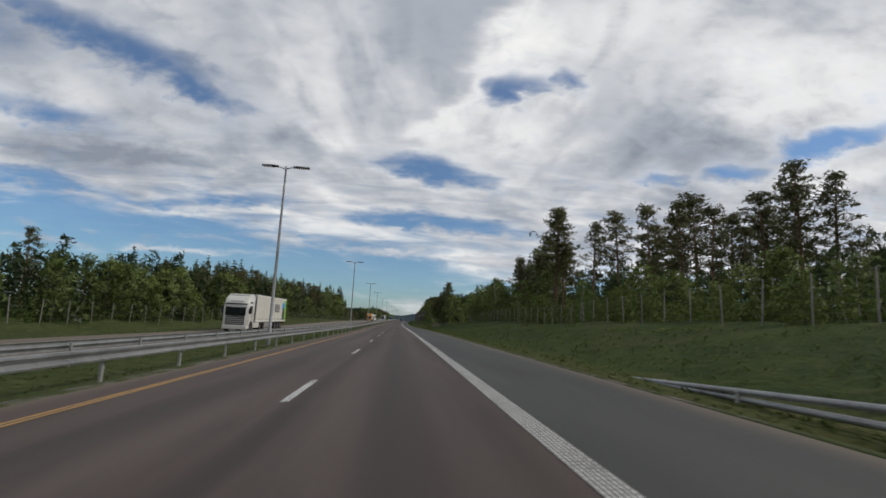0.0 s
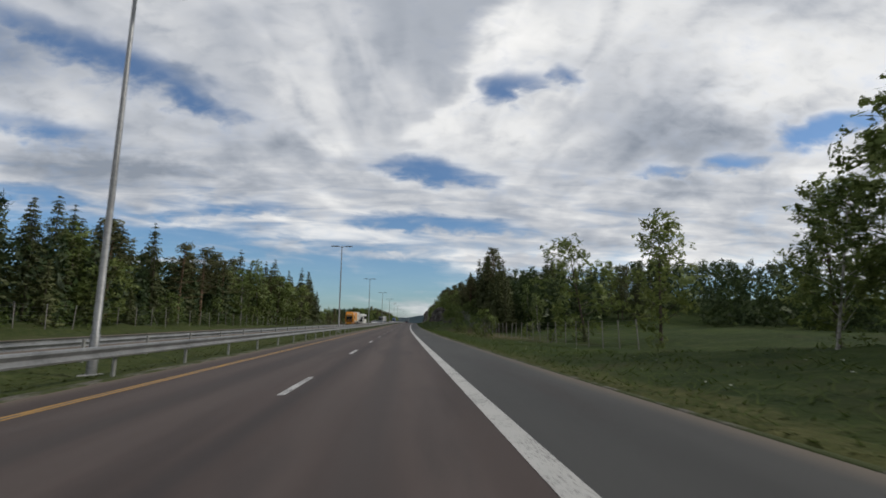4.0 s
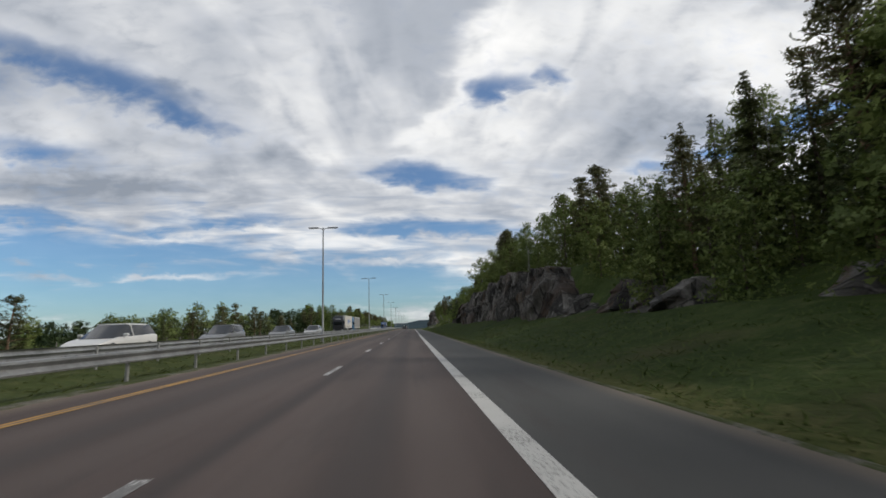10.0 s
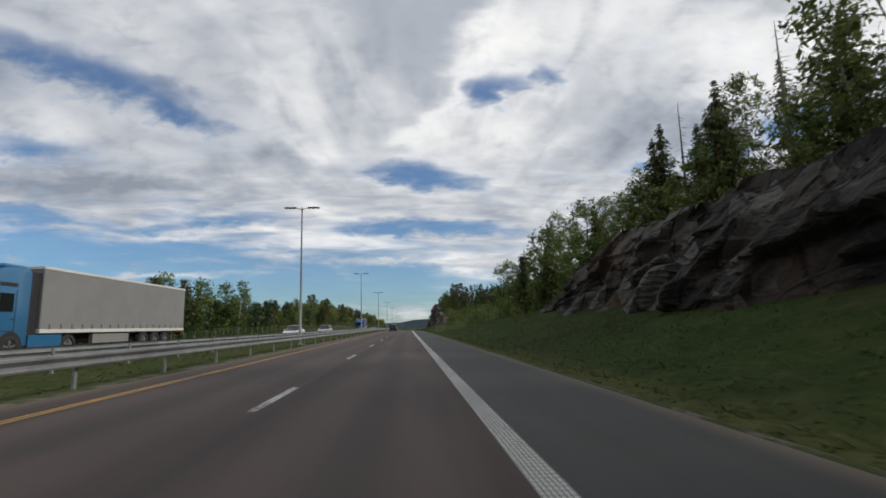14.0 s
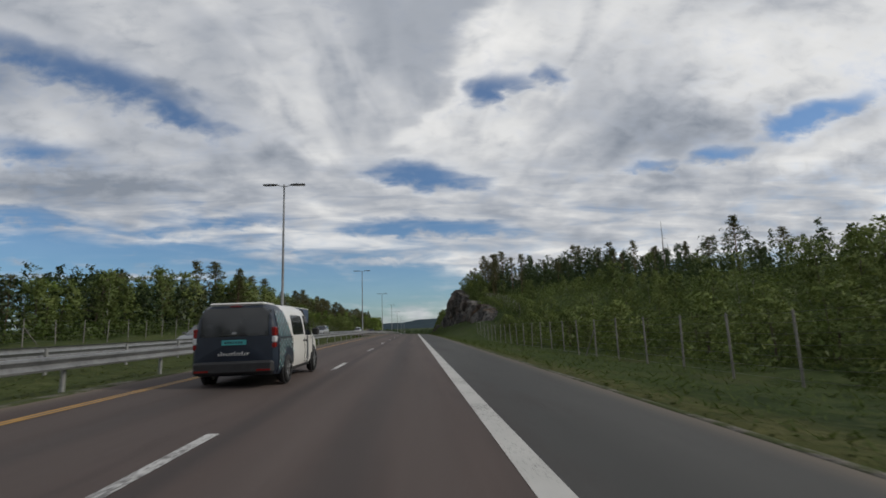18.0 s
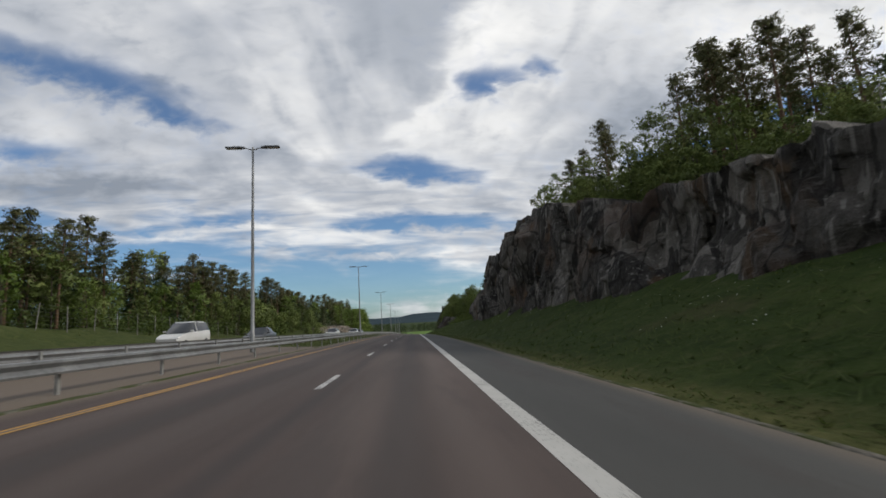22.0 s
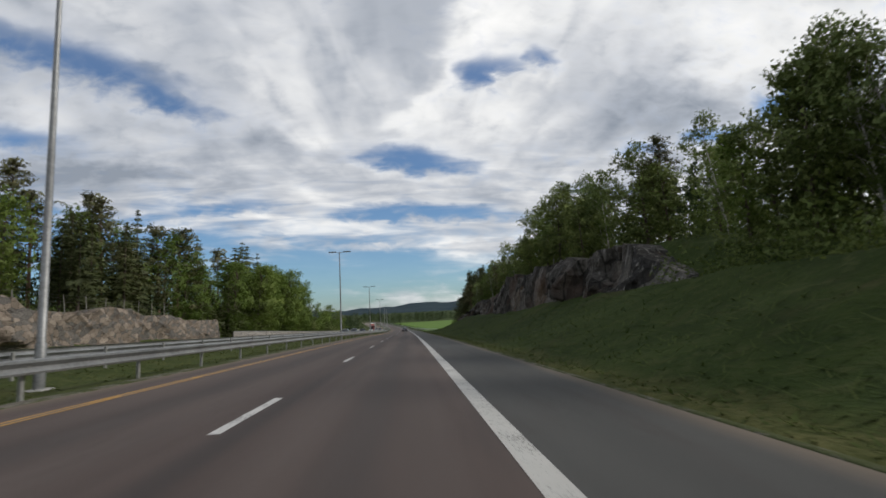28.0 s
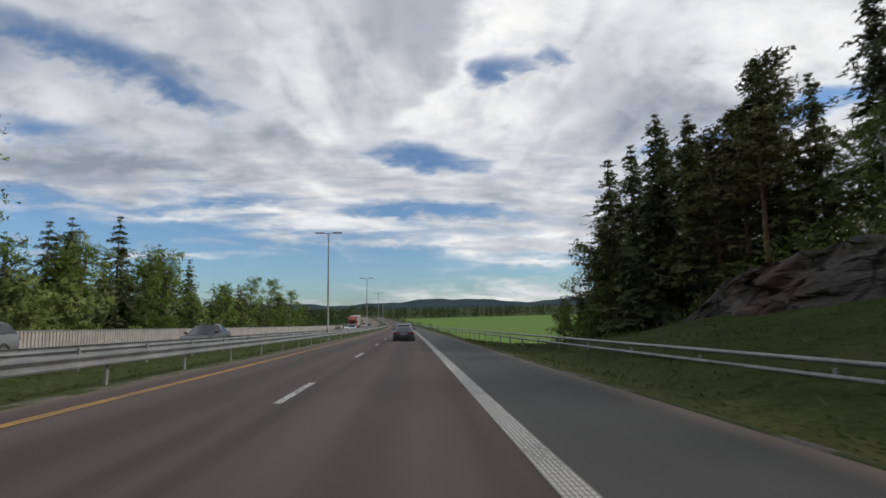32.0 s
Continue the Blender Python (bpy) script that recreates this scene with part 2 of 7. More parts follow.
sun = new("sun", bpy.data.lights.new("sun", "SUN"))
sun.data.energy, sun.data.angle, sun.data.color = 2.05, radians(8), (1.0, 0.95, 0.87)
sa, se = radians(SUN_AZ), radians(SUN_EL)
sun.matrix_basis = look((0, 0, 60), Vector((0, 0, 60)) - Vector((math.sin(sa) * math.cos(se), math.cos(sa) * math.cos(se), math.sin(se))))


# ---- materials ----
def material(name, build, rough=0.8, metal=0.0, spec=0.5):
    mat = bpy.data.materials.new(name)
    mat.use_nodes = True
    n = Nodes(mat.node_tree)
    shader = n.n("ShaderNodeBsdfPrincipled")
    o = n.n("ShaderNodeOutputMaterial")
    n.link(shader.outputs[0], o.inputs[0])
    shader.inputs["Roughness"].default_value = rough
    shader.inputs["Metallic"].default_value = metal
    shader.inputs["Specular IOR Level"].default_value = spec
    build(n, shader)
    return mat


def coords(n, which="Object"):
    return n.n("ShaderNodeTexCoord").outputs[which]


def bump(n, shader, height, strength=0.4, distance=0.05):
    b = n.n("ShaderNodeBump")
    n.link(height, b.inputs["Height"])
    b.inputs["Strength"].default_value, b.inputs["Distance"].default_value = strength, distance
    n.link(b.outputs[0], shader.inputs["Normal"])


def worn(name, dark, light, scale=3.0, rough=0.7, metal=0.0, relief=0.0, spec=0.5):
    """A surface whose colour runs between two tones at two scales."""
    def build(n, sh):
        v = coords(n)
        f = n.m("ADD", n.m("MULTIPLY", n.noise(v, scale, 4), 0.6), n.m("MULTIPLY", n.noise(v, scale * 9, 3), 0.4))
        n.link(n.ramp(f, [(0.32, dark), (0.68, light)]), sh.inputs["Base Color"])
        if relief:
            bump(n, sh, n.noise(v, scale * 14, 3), relief, 0.02)
    return material(name, build, rough, metal, spec)


def plain(name, colour, rough=0.4, metal=0.0, spec=0.5):
    def build(n, sh):
        v = coords(n)
        c2 = tuple(min(1.0, c * 1.12 + 0.004) for c in colour)
        n.link(n.ramp(n.noise(v, 4.0, 3), [(0.35, colour), (0.7, c2)]), sh.inputs["Base Color"])
    return material(name, build, rough, metal, spec)


def lane(n):
    """The road's own coordinates: d and s in metres."""
    sep = n.n("ShaderNodeSeparateXYZ")
    uv = n.n("ShaderNodeUVMap", map="line").outputs[0]
    n.link(uv, sep.inputs[0])
    return uv, sep.outputs[0], sep.outputs[1]


def asphalt(n, sh):
    uv, d, s = lane(n)
    grain = n.noise(uv, 55.0, 3, 0.7)
    blotch = n.noise(n.scaled(uv, 0.9, 0.05, 1), 1.0, 4)
    patch = n.noise(n.scaled(uv, 0.22, 0.012, 1), 1.0, 3)
    f = n.m("ADD", n.m("MULTIPLY", blotch, 0.55), n.m("MULTIPLY", patch, 0.45))
    lane_c = n.ramp(f, [(0.34, (0.039, 0.027, 0.023)), (0.5, (0.064, 0.046, 0.040)), (0.66, (0.098, 0.072, 0.063))])
    # wheel tracks, two a lane, polished and paler; an oil-dark strip between them
    per = n.m("ABSOLUTE", n.m("SUBTRACT", n.m("ABSOLUTE", n.m("SUBTRACT", n.m("MODULO", n.m("ADD", d, 23.1), 3.55), 1.775)), 0.78))
    track = n.m("SUBTRACT", 1.0, n.step(per, 0.1, 0.5))
    mid = n.m("SUBTRACT", 1.0, n.step(n.m("ABSOLUTE", n.m("SUBTRACT", n.m("MODULO", n.m("ADD", d, 23.1), 3.55), 1.775)), 0.05, 0.55))
    seam = n.m("SUBTRACT", 1.0, n.step(n.m("ABSOLUTE", n.m("SUBTRACT", n.m("ADD", d, n.m("MULTIPLY", n.m("SUBTRACT", blotch, 0.5), 0.3)), -1.62)), 0.02, 0.3))
    lane_c = n.mix(n.m("MULTIPLY", track, 0.35), lane_c, (0.092, 0.072, 0.064))
    lane_c = n.mix(n.m("MULTIPLY", mid, 0.55), lane_c, (0.040, 0.034, 0.032))
    lane_c = n.mix(n.m("MULTIPLY", seam, 0.65), lane_c, (0.032, 0.026, 0.025))
    edge = n.m("MULTIPLY", n.step(d, 1.78, 1.92), 1.0)
    side_c = n.ramp(n.noise(n.scaled(uv, 0.5, 0.06, 1), 1.0, 4), [(0.3, (0.037, 0.037, 0.035)), (0.7, (0.063, 0.062, 0.058))])
    col = n.mix(edge, lane_c, side_c)
    stain = n.noise(n.scaled(uv, 0.7, 0.11, 1), 1.0, 5, 0.6)
    col = n.mix(n.m("MULTIPLY", n.step(stain, 0.52, 0.68), 0.45), col, (0.036, 0.028, 0.026))
    col = n.mix(n.m("MULTIPLY", n.step(grain, 0.52, 0.7), 0.20), col, (0.15, 0.14, 0.135))
    dust = n.m("MULTIPLY", n.step(n.m("SUBTRACT", n.m("ABSOLUTE", n.m("ADD", d, 0.65)), n.m("MULTIPLY", n.m("ADD", grain, blotch), 0.55)), 4.3, 5.0), 0.8)
    col = n.mix(dust, col, (0.150, 0.118, 0.088))
    n.link(col, sh.inputs["Base Color"])
    bump(n, sh, grain, 0.35, 0.01)


def paint(colour, cells=False, wear=0.35, split=None):
    def build(n, sh):
        uv, d, s = lane(n)
        f = n.m("ADD", n.m("MULTIPLY", n.noise(n.scaled(uv, 30, 8, 1), 1.0, 5, 0.7), 0.6), n.m("MULTIPLY", n.noise(uv, 0.7, 3), 0.4))
        rub = n.step(f, 0.62 - wear * 0.3, 0.62)
        keep = n.m("MULTIPLY", rub, 0.65)
        if wear > 0.9:     # scuffed through in ragged patches
            keep = n.m("MULTIPLY", n.step(f, 0.46 + (1.0 - wear), 0.57 + (1.0 - wear)), 0.88)
        if cells:     # a rumble line: rows of small raised pads with asphalt between
            a = n.step(n.m("ABSOLUTE", n.m("SUBTRACT", n.m("FRACT", n.m("MULTIPLY", s, 9.0)), 0.5)), 0.30, 0.36)
            b = n.step(n.m("ABSOLUTE", n.m("SUBTRACT", n.m("FRACT", n.m("MULTIPLY", d, 20.0)), 0.5)), 0.34, 0.40)
            keep = n.m("MAXIMUM", keep, n.m("MULTIPLY", n.m("MAXIMUM", a, b), 0.88))
        if split is not None:     # two strips with a scuffed gap between
            mid = n.m("ABSOLUTE", n.m("SUBTRACT", d, n.m("ADD", split, n.m("MULTIPLY", n.m("SUBTRACT", n.noise(n.scaled(uv, 0, 0.5, 1), 1.0, 3), 0.5), 0.08))))
            gone = n.m("MULTIPLY", n.m("SUBTRACT", 1.0, n.step(mid, 0.02, 0.05)), n.step(n.noise(n.scaled(uv, 1, 0.8, 1), 1.0, 4), 0.32, 0.5))
            keep = n.m("MAXIMUM", keep, gone)
        dirty = tuple(c * 0.72 for c in colour)
        c = n.mix(n.noise(uv, 1.3, 4), dirty, colour)
        n.link(n.mix(keep, c, (0.07, 0.066, 0.062)), sh.inputs["Base Color"])
        bump(n, sh, f, 0.4, 0.01)
    return build


M_ASPHALT = material("asphalt", asphalt, 0.82, spec=0.35)
M_WHITE = material("road_paint_white", paint((0.50, 0.49, 0.46)), 0.7)
M_RUMBLE = material("road_paint_rumble", paint((0.52, 0.51, 0.48), True), 0.7)
M_DASH = material("road_paint_dash", paint((0.56, 0.55, 0.53), wear=1.0), 0.7)
M_YELLOW = material("road_paint_yellow", paint((0.47, 0.245, 0.034), wear=0.94, split=-5.05), 0.7)


def grass_ground(n, sh):
    v = coords(n)
    big = n.noise(v, 0.045, 4, 0.55)
    mid = n.noise(v, 0.45, 5, 0.6)
    fine_ = n.noise(v, 9.0, 4, 0.7)
    col = n.ramp(n.m("ADD", n.m("MULTIPLY", big, 0.5), n.m("MULTIPLY", mid, 0.5)),
                 [(0.34, (0.016, 0.029, 0.007)), (0.48, (0.028, 0.046, 0.010)), (0.62, (0.046, 0.066, 0.016)), (0.76, (0.076, 0.078, 0.028))])
    tuft = n.noise(v, 1.7, 5, 0.65, 0.4)
    col = n.mix(n.m("MULTIPLY", n.step(tuft, 0.50, 0.66), 0.55), col, (0.074, 0.082, 0.030))
    col = n.mix(n.m("MULTIPLY", n.step(tuft, 0.46, 0.32), 0.5), col, (0.018, 0.028, 0.009))
    dry = n.m("MULTIPLY", n.step(n.noise(v, 0.16, 4, 0.6), 0.55, 0.7), 0.45)
    col = n.mix(dry, col, (0.080, 0.066, 0.034))
    col = n.mix(n.m("MULTIPLY", n.step(fine_, 0.5, 0.75), 0.5), col, (0.060, 0.076, 0.024))
    col = n.mix(n.m("MULTIPLY", n.step(fine_, 0.5, 0.25), 0.3), col, (0.018, 0.026, 0.008))
    uv, d, s = lane(n)
    strip = n.m("MULTIPLY", n.step(d, 4.6, 4.9), n.step(n.m("ADD", d, n.m("MULTIPLY", n.m("SUBTRACT", mid, 0.5), 2.0)), 7.0, 5.9))
    col = n.mix(n.m("MULTIPLY", strip, 0.7), col, n.ramp(tuft, [(0.35, (0.060, 0.068, 0.020)), (0.65, (0.120, 0.112, 0.044))]))     # dry short grass beside the shoulder
    reeds = n.m("MULTIPLY", n.m("MULTIPLY", n.step(s, 172.0, 190.0), n.step(s, 244.0, 232.0)), n.m("MULTIPLY", n.step(n.m("ADD", d, mid), 10.2, 11.4), n.step(d, 22.0, 17.0)))
    col = n.mix(n.m("MULTIPLY", reeds, 0.75), col, n.ramp(tuft, [(0.35, (0.060, 0.050, 0.024)), (0.65, (0.130, 0.100, 0.052))]))     # a hollow with dry reeds
    # sunlight painted on median and left verge: paler, yellower grass than the bank
    sunlit_zone = n.m("MULTIPLY", n.step(n.m("MULTIPLY", d, -1.0), 5.0, 6.0), n.step(d, -34.5, -32.0))
    col = n.mix(n.m("MULTIPLY", sunlit_zone, 0.45), col, n.ramp(tuft, [(0.35, (0.050, 0.064, 0.019)), (0.65, (0.100, 0.106, 0.040))]))
    n.link(col, sh.inputs["Base Color"])
    bump(n, sh, n.m("ADD", n.m("MULTIPLY", tuft, 0.8), n.m("MULTIPLY", fine_, 0.4)), 0.6, 0.25)


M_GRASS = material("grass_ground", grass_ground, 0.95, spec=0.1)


def crumbled(n, sh):
    v = coords(n)
    f = n.noise(v, 1.1, 5, 0.65)
    g = n.noise(v, 14.0, 4, 0.7)
    col = n.ramp(g, [(0.35, (0.075, 0.068, 0.055)), (0.65, (0.20, 0.183, 0.155))])
    col = n.mix(n.step(f, 0.40, 0.52), col, (0.055, 0.066, 0.024))
    n.link(col, sh.inputs["Base Color"])
    bump(n, sh, g, 0.8, 0.05)


M_GRAVEL = material("verge_gravel", crumbled, 0.95, spec=0.15)
M_FIELD = worn("young_crop", (0.085, 0.15, 0.03), (0.125, 0.20, 0.045), 0.06, 0.95, relief=0.2, spec=0.1)


def tilted(n, v, dip):
    turn = n.n("ShaderNodeMapping")
    n.link(v, turn.inputs[0])
    turn.inputs["Rotation"].default_value = (radians(dip), 0, 0)
    return turn.outputs[0]


def rock(n, sh, dip=0.0, run=(1.5, 1.5, 0.07), blocks=(0.8, 0.8, 0.3), pale=0.55):
    v = tilted(n, coords(n), dip)
    streaky = n.noise(n.scaled(v, *run), 1.0, 5, 0.6, 0.15)
    drip = n.noise(n.scaled(v, run[0] * 2.2, run[1] * 2.2, run[2] * 1.3), 1.0, 3, 0.5, 0.1)
    block = n.n("ShaderNodeTexVoronoi")
    n.link(n.scaled(v, 1.0, 0.5, 0.34), block.inputs["Vector"])
    block.inputs["Scale"].default_value = 0.8
    sep = n.n("ShaderNodeSeparateColor")
    n.link(block.outputs["Color"], sep.inputs[0])
    blotch = n.noise(v, 0.13, 4, 0.6)
    rust = n.noise(n.scaled(v, 0.3, 0.3, 0.14), 1.0, 4, 0.6, 0.3)
    grain = n.noise(v, 6.0, 6, 0.7)
    lich = n.noise(v, 1.6, 5, 0.7)
    f = n.m("ADD", n.m("ADD", n.m("MULTIPLY", streaky, 0.40), n.m("MULTIPLY", grain, 0.26)), n.m("MULTIPLY", sep.outputs[0], 0.34))
    col = n.ramp(f, [(0.30, (0.016, 0.015, 0.014)), (0.42, (0.045, 0.042, 0.038)), (0.55, (0.092, 0.086, 0.077)), (0.70, (0.185, 0.172, 0.155))])
    col = n.mix(n.m("MULTIPLY", n.step(blotch, 0.50, 0.66), 0.5), col, (0.105, 0.066, 0.048), "MIX")
    col = n.mix(n.m("MULTIPLY", n.step(rust, 0.58, 0.68), 0.5), col, (0.115, 0.066, 0.030))
    col = n.mix(n.m("MULTIPLY", n.step(lich, 0.56, 0.72), 0.35), col, (0.042, 0.046, 0.024))
    col = n.mix(n.m("MULTIPLY", n.m("MULTIPLY", n.step(drip, 0.56, 0.68), n.step(blotch, 0.62, 0.42)), pale), col, (0.34, 0.325, 0.30))
    crack = n.n("ShaderNodeTexVoronoi", feature="DISTANCE_TO_EDGE")
    n.link(n.scaled(v, *blocks), crack.inputs["Vector"])
    crack.inputs["Scale"].default_value = 0.6
    line_ = n.m("SUBTRACT", 1.0, n.step(n.m("ADD", crack.outputs["Distance"], n.m("MULTIPLY", n.m("SUBTRACT", lich, 0.5), 0.16)), 0.0, 0.05))
    col = n.mix(n.m("MULTIPLY", line_, 0.8), col, (0.02, 0.019, 0.017))
    n.link(col, sh.inputs["Base Color"])
    bump(n, sh, n.m("SUBTRACT", n.m("ADD", grain, n.m("MULTIPLY", lich, 0.8)), n.m("MULTIPLY", line_, 0.7)), 0.75, 0.3)


M_ROCK = material("rock_face", rock, 0.9, spec=0.25)
M_ROCK_SLABS = material("slabby_rock", lambda n, sh: rock(n, sh, 34.0, (1.0, 0.14, 1.0), (0.9, 0.3, 0.9), 0.3), 0.9, spec=0.25)
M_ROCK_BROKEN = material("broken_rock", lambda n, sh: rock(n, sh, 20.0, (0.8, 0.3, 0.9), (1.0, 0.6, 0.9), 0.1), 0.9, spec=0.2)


def pale_rock(n, sh):
    v = coords(n)
    grain = n.noise(v, 5.0, 6, 0.7)
    big = n.noise(n.scaled(v, 1, 1, 0.5), 0.5, 4, 0.6)
    face = n.n("ShaderNodeTexVoronoi")
    n.link(n.scaled(v, 0.5, 0.3, 0.5), face.inputs["Vector"])
    sep = n.n("ShaderNodeSeparateColor")
    n.link(face.outputs["Color"], sep.inputs[0])
    f = n.m("ADD", n.m("ADD", n.m("MULTIPLY", big, 0.4), n.m("MULTIPLY", grain, 0.35)), n.m("MULTIPLY", sep.outputs[0], 0.25))
    col = n.ramp(f, [(0.30, (0.085, 0.070, 0.055)), (0.5, (0.215, 0.175, 0.138)), (0.72, (0.36, 0.305, 0.25))])
    old = n.m("ADD", sep.outputs[1], n.m("MULTIPLY", n.m("SUBTRACT", big, 0.5), 0.6))     # older faces weathered grey
    col = n.mix(n.m("MULTIPLY", n.step(old, 0.58, 0.66), 0.8), col, n.ramp(grain, [(0.3, (0.075, 0.072, 0.068)), (0.7, (0.15, 0.145, 0.135))]))
    crack = n.n("ShaderNodeTexVoronoi", feature="DISTANCE_TO_EDGE")
    n.link(n.scaled(v, 0.5, 0.3, 0.5), crack.inputs["Vector"])
    gap_ = n.m("SUBTRACT", 1.0, n.step(n.m("ADD", crack.outputs["Distance"], n.m("MULTIPLY", n.m("SUBTRACT", grain, 0.5), 0.1)), 0.0, 0.035))
    col = n.mix(n.m("MULTIPLY", gap_, 0.75), col, (0.03, 0.027, 0.022))
    n.link(col, sh.inputs["Base Color"])
    bump(n, sh, n.m("SUBTRACT", grain, gap_), 0.6, 0.2)


M_ROCK_PALE = material("pale_rock", pale_rock, 0.9, spec=0.25)


def leaves(name, stops, glow=0.28, grain=0.0, holes=0.47):
    """Foliage: a matt leaf that lets some light through; each tree and each clump has its own tone."""
    mat = bpy.data.materials.new(name)
    mat.use_nodes = True
    n = Nodes(mat.node_tree)
    rnd = n.n("ShaderNodeNewGeometry").outputs["Random Per Island"]
    own = n.n("ShaderNodeObjectInfo").outputs["Random"]
    v = coords(n, "Object")
    f = n.m("ADD", n.m("ADD", n.m("MULTIPLY", rnd, 0.45), n.m("MULTIPLY", own, 0.35)), n.m("MULTIPLY", n.noise(v, 0.9, 3), 0.25))
    col = n.ramp(f, stops)
    a, b = n.n("ShaderNodeBsdfDiffuse"), n.n("ShaderNodeBsdfTranslucent")
    gl = n.n("ShaderNodeBsdfGlossy")
    gl.inputs["Roughness"].default_value = 0.5
    gl.inputs["Color"].default_value = (0.5, 0.5, 0.5, 1)
    for sh in (a, b):
        n.link(col, sh.inputs[0])
    mx, mx2, o = n.n("ShaderNodeMixShader"), n.n("ShaderNodeMixShader"), n.n("ShaderNodeOutputMaterial")
    mx.inputs[0].default_value = glow
    mx2.inputs[0].default_value = 0.03
    n.link(a.outputs[0], mx.inputs[1]), n.link(b.outputs[0], mx.inputs[2])
    n.link(mx.outputs[0], mx2.inputs[1]), n.link(gl.outputs[0], mx2.inputs[2])
    last = mx2.outputs[0]
    if grain:     # each spray is a bunch of leaflets with gaps between them
        gone, see = n.n("ShaderNodeMixShader"), n.n("ShaderNodeBsdfTransparent")
        n.link(n.step(n.noise(v, grain, 2, 0.6), holes - 0.025, holes + 0.025), gone.inputs[0])
        n.link(see.outputs[0], gone.inputs[1]), n.link(last, gone.inputs[2])
        last = gone.outputs[0]
    n.link(last, o.inputs[0])
    return mat


M_BLADES = leaves("grass_blades", [(0.1, (0.034, 0.054, 0.012)), (0.5, (0.057, 0.083, 0.020)), (0.85, (0.086, 0.109, 0.030)), (1.0, (0.145, 0.134, 0.060))], 0.4)
# brighter copy of the blades, with the median's sunlight put into their colour
M_BLADES_SUNLIT = leaves("sunlit_blades", [(0.1, (0.060, 0.078, 0.022)), (0.5, (0.092, 0.108, 0.034)), (0.9, (0.145, 0.145, 0.058))], 0.5)
M_SPRUCE = leaves("spruce_needles", [(0.15, (0.040, 0.050, 0.020)), (0.5, (0.074, 0.088, 0.033)), (0.9, (0.128, 0.140, 0.054))], 0.14, 6.0)
M_PINE = leaves("pine_needles", [(0.15, (0.050, 0.056, 0.024)), (0.5, (0.095, 0.100, 0.042)), (0.9, (0.160, 0.152, 0.070))], 0.16, 5.0)
M_LEAF = leaves("broad_leaves", [(0.1, (0.060, 0.086, 0.024)), (0.5, (0.122, 0.160, 0.044)), (0.95, (0.215, 0.250, 0.075))], 0.26, 6.0)
M_BIRCHLEAF = leaves("birch_leaves", [(0.1, (0.063, 0.094, 0.028)), (0.5, (0.124, 0.168, 0.049)), (0.95, (0.207, 0.246, 0.091))], 0.3, 7.0)
M_ASPEN = leaves("aspen_leaves", [(0.1, (0.066, 0.108, 0.019)), (0.5, (0.122, 0.178, 0.034)), (0.95, (0.200, 0.255, 0.060))], 0.32, 7.0)
M_BARK = worn("bark", (0.035, 0.026, 0.020), (0.12, 0.09, 0.07), 4.0, 0.95, relief=0.8)
M_PINEBARK = worn("pine_bark", (0.07, 0.045, 0.030), (0.21, 0.125, 0.075), 3.0, 0.95, relief=0.8)
M_BIRCHBARK = worn("birch_bark", (0.12, 0.11, 0.10), (0.50, 0.48, 0.44), 3.0, 0.9, relief=0.4)
M_DEAD = worn("dead_wood", (0.09, 0.08, 0.07), (0.24, 0.21, 0.185), 3.0, 0.95, relief=0.5)
M_STEEL = worn("galvanised_steel", (0.17, 0.175, 0.175), (0.36, 0.365, 0.365), 1.2, 0.45, 0.6)
M_POST = worn("galvanised_post", (0.22, 0.22, 0.21), (0.42, 0.42, 0.40), 2.0, 0.6, 0.4)
M_LAMP = worn("lamp_grey", (0.10, 0.105, 0.11), (0.16, 0.165, 0.17), 3.0, 0.5, 0.3)
M_WIRE = worn("fence_wire", (0.16, 0.16, 0.155), (0.28, 0.28, 0.27), 2.0, 0.6, 0.4)
M_FENCEPOST = worn("weathered_post", (0.12, 0.112, 0.10), (0.25, 0.235, 0.215), 3.0, 0.85)
M_PARAPET = worn("pale_slats", (0.26, 0.24, 0.215), (0.44, 0.41, 0.375), 1.0, 0.8, relief=0.2)
# forest green shifted to blue: the haze of distance is in this colour
M_HILL = worn("hazed_forest", (0.030, 0.046, 0.058), (0.056, 0.076, 0.086), 0.006, 1.0, spec=0.0)
M_CONC = worn("concrete", (0.22, 0.21, 0.20), (0.36, 0.35, 0.33), 1.0, 0.9, relief=0.3)


# ---- mesh helpers ----
def mesh_of(name, verts, faces, mat=None, smooth_=False, uv=None, normals=None):
    me = bpy.data.meshes.new(name)
    verts = np.asarray(verts, float).reshape(-1, 3)
    faces = np.asarray(faces, int)
    nv, nf, k = len(verts), len(faces), faces.shape[1]
    me.vertices.add(nv)
    me.vertices.foreach_set("co", verts.ravel())
    me.loops.add(nf * k)
    me.loops.foreach_set("vertex_index", faces.ravel())
    me.polygons.add(nf)
    me.polygons.foreach_set("loop_start", np.arange(0, nf * k, k))
    me.polygons.foreach_set("loop_total", np.full(nf, k))
    me.polygons.foreach_set("use_smooth", np.full(nf, bool(smooth_)))
    if uv is not None:
        layer = me.uv_layers.new(name="line")
        layer.data.foreach_set("uv", np.asarray(uv, float)[faces.ravel()].ravel())
    me.update(calc_edges=True)
    if normals is not None:
        me.normals_split_custom_set_from_vertices(np.asarray(normals, float).tolist())
    if mat:
        me.materials.append(mat)
    return me


def grid_faces(rows, cols, flip=False):
    i = np.arange(rows - 1)[:, None] * cols + np.arange(cols - 1)[None, :]
    q = np.stack([i, i + 1, i + cols + 1, i + cols], -1).reshape(-1, 4)
    return q[:, ::-1] if flip else q


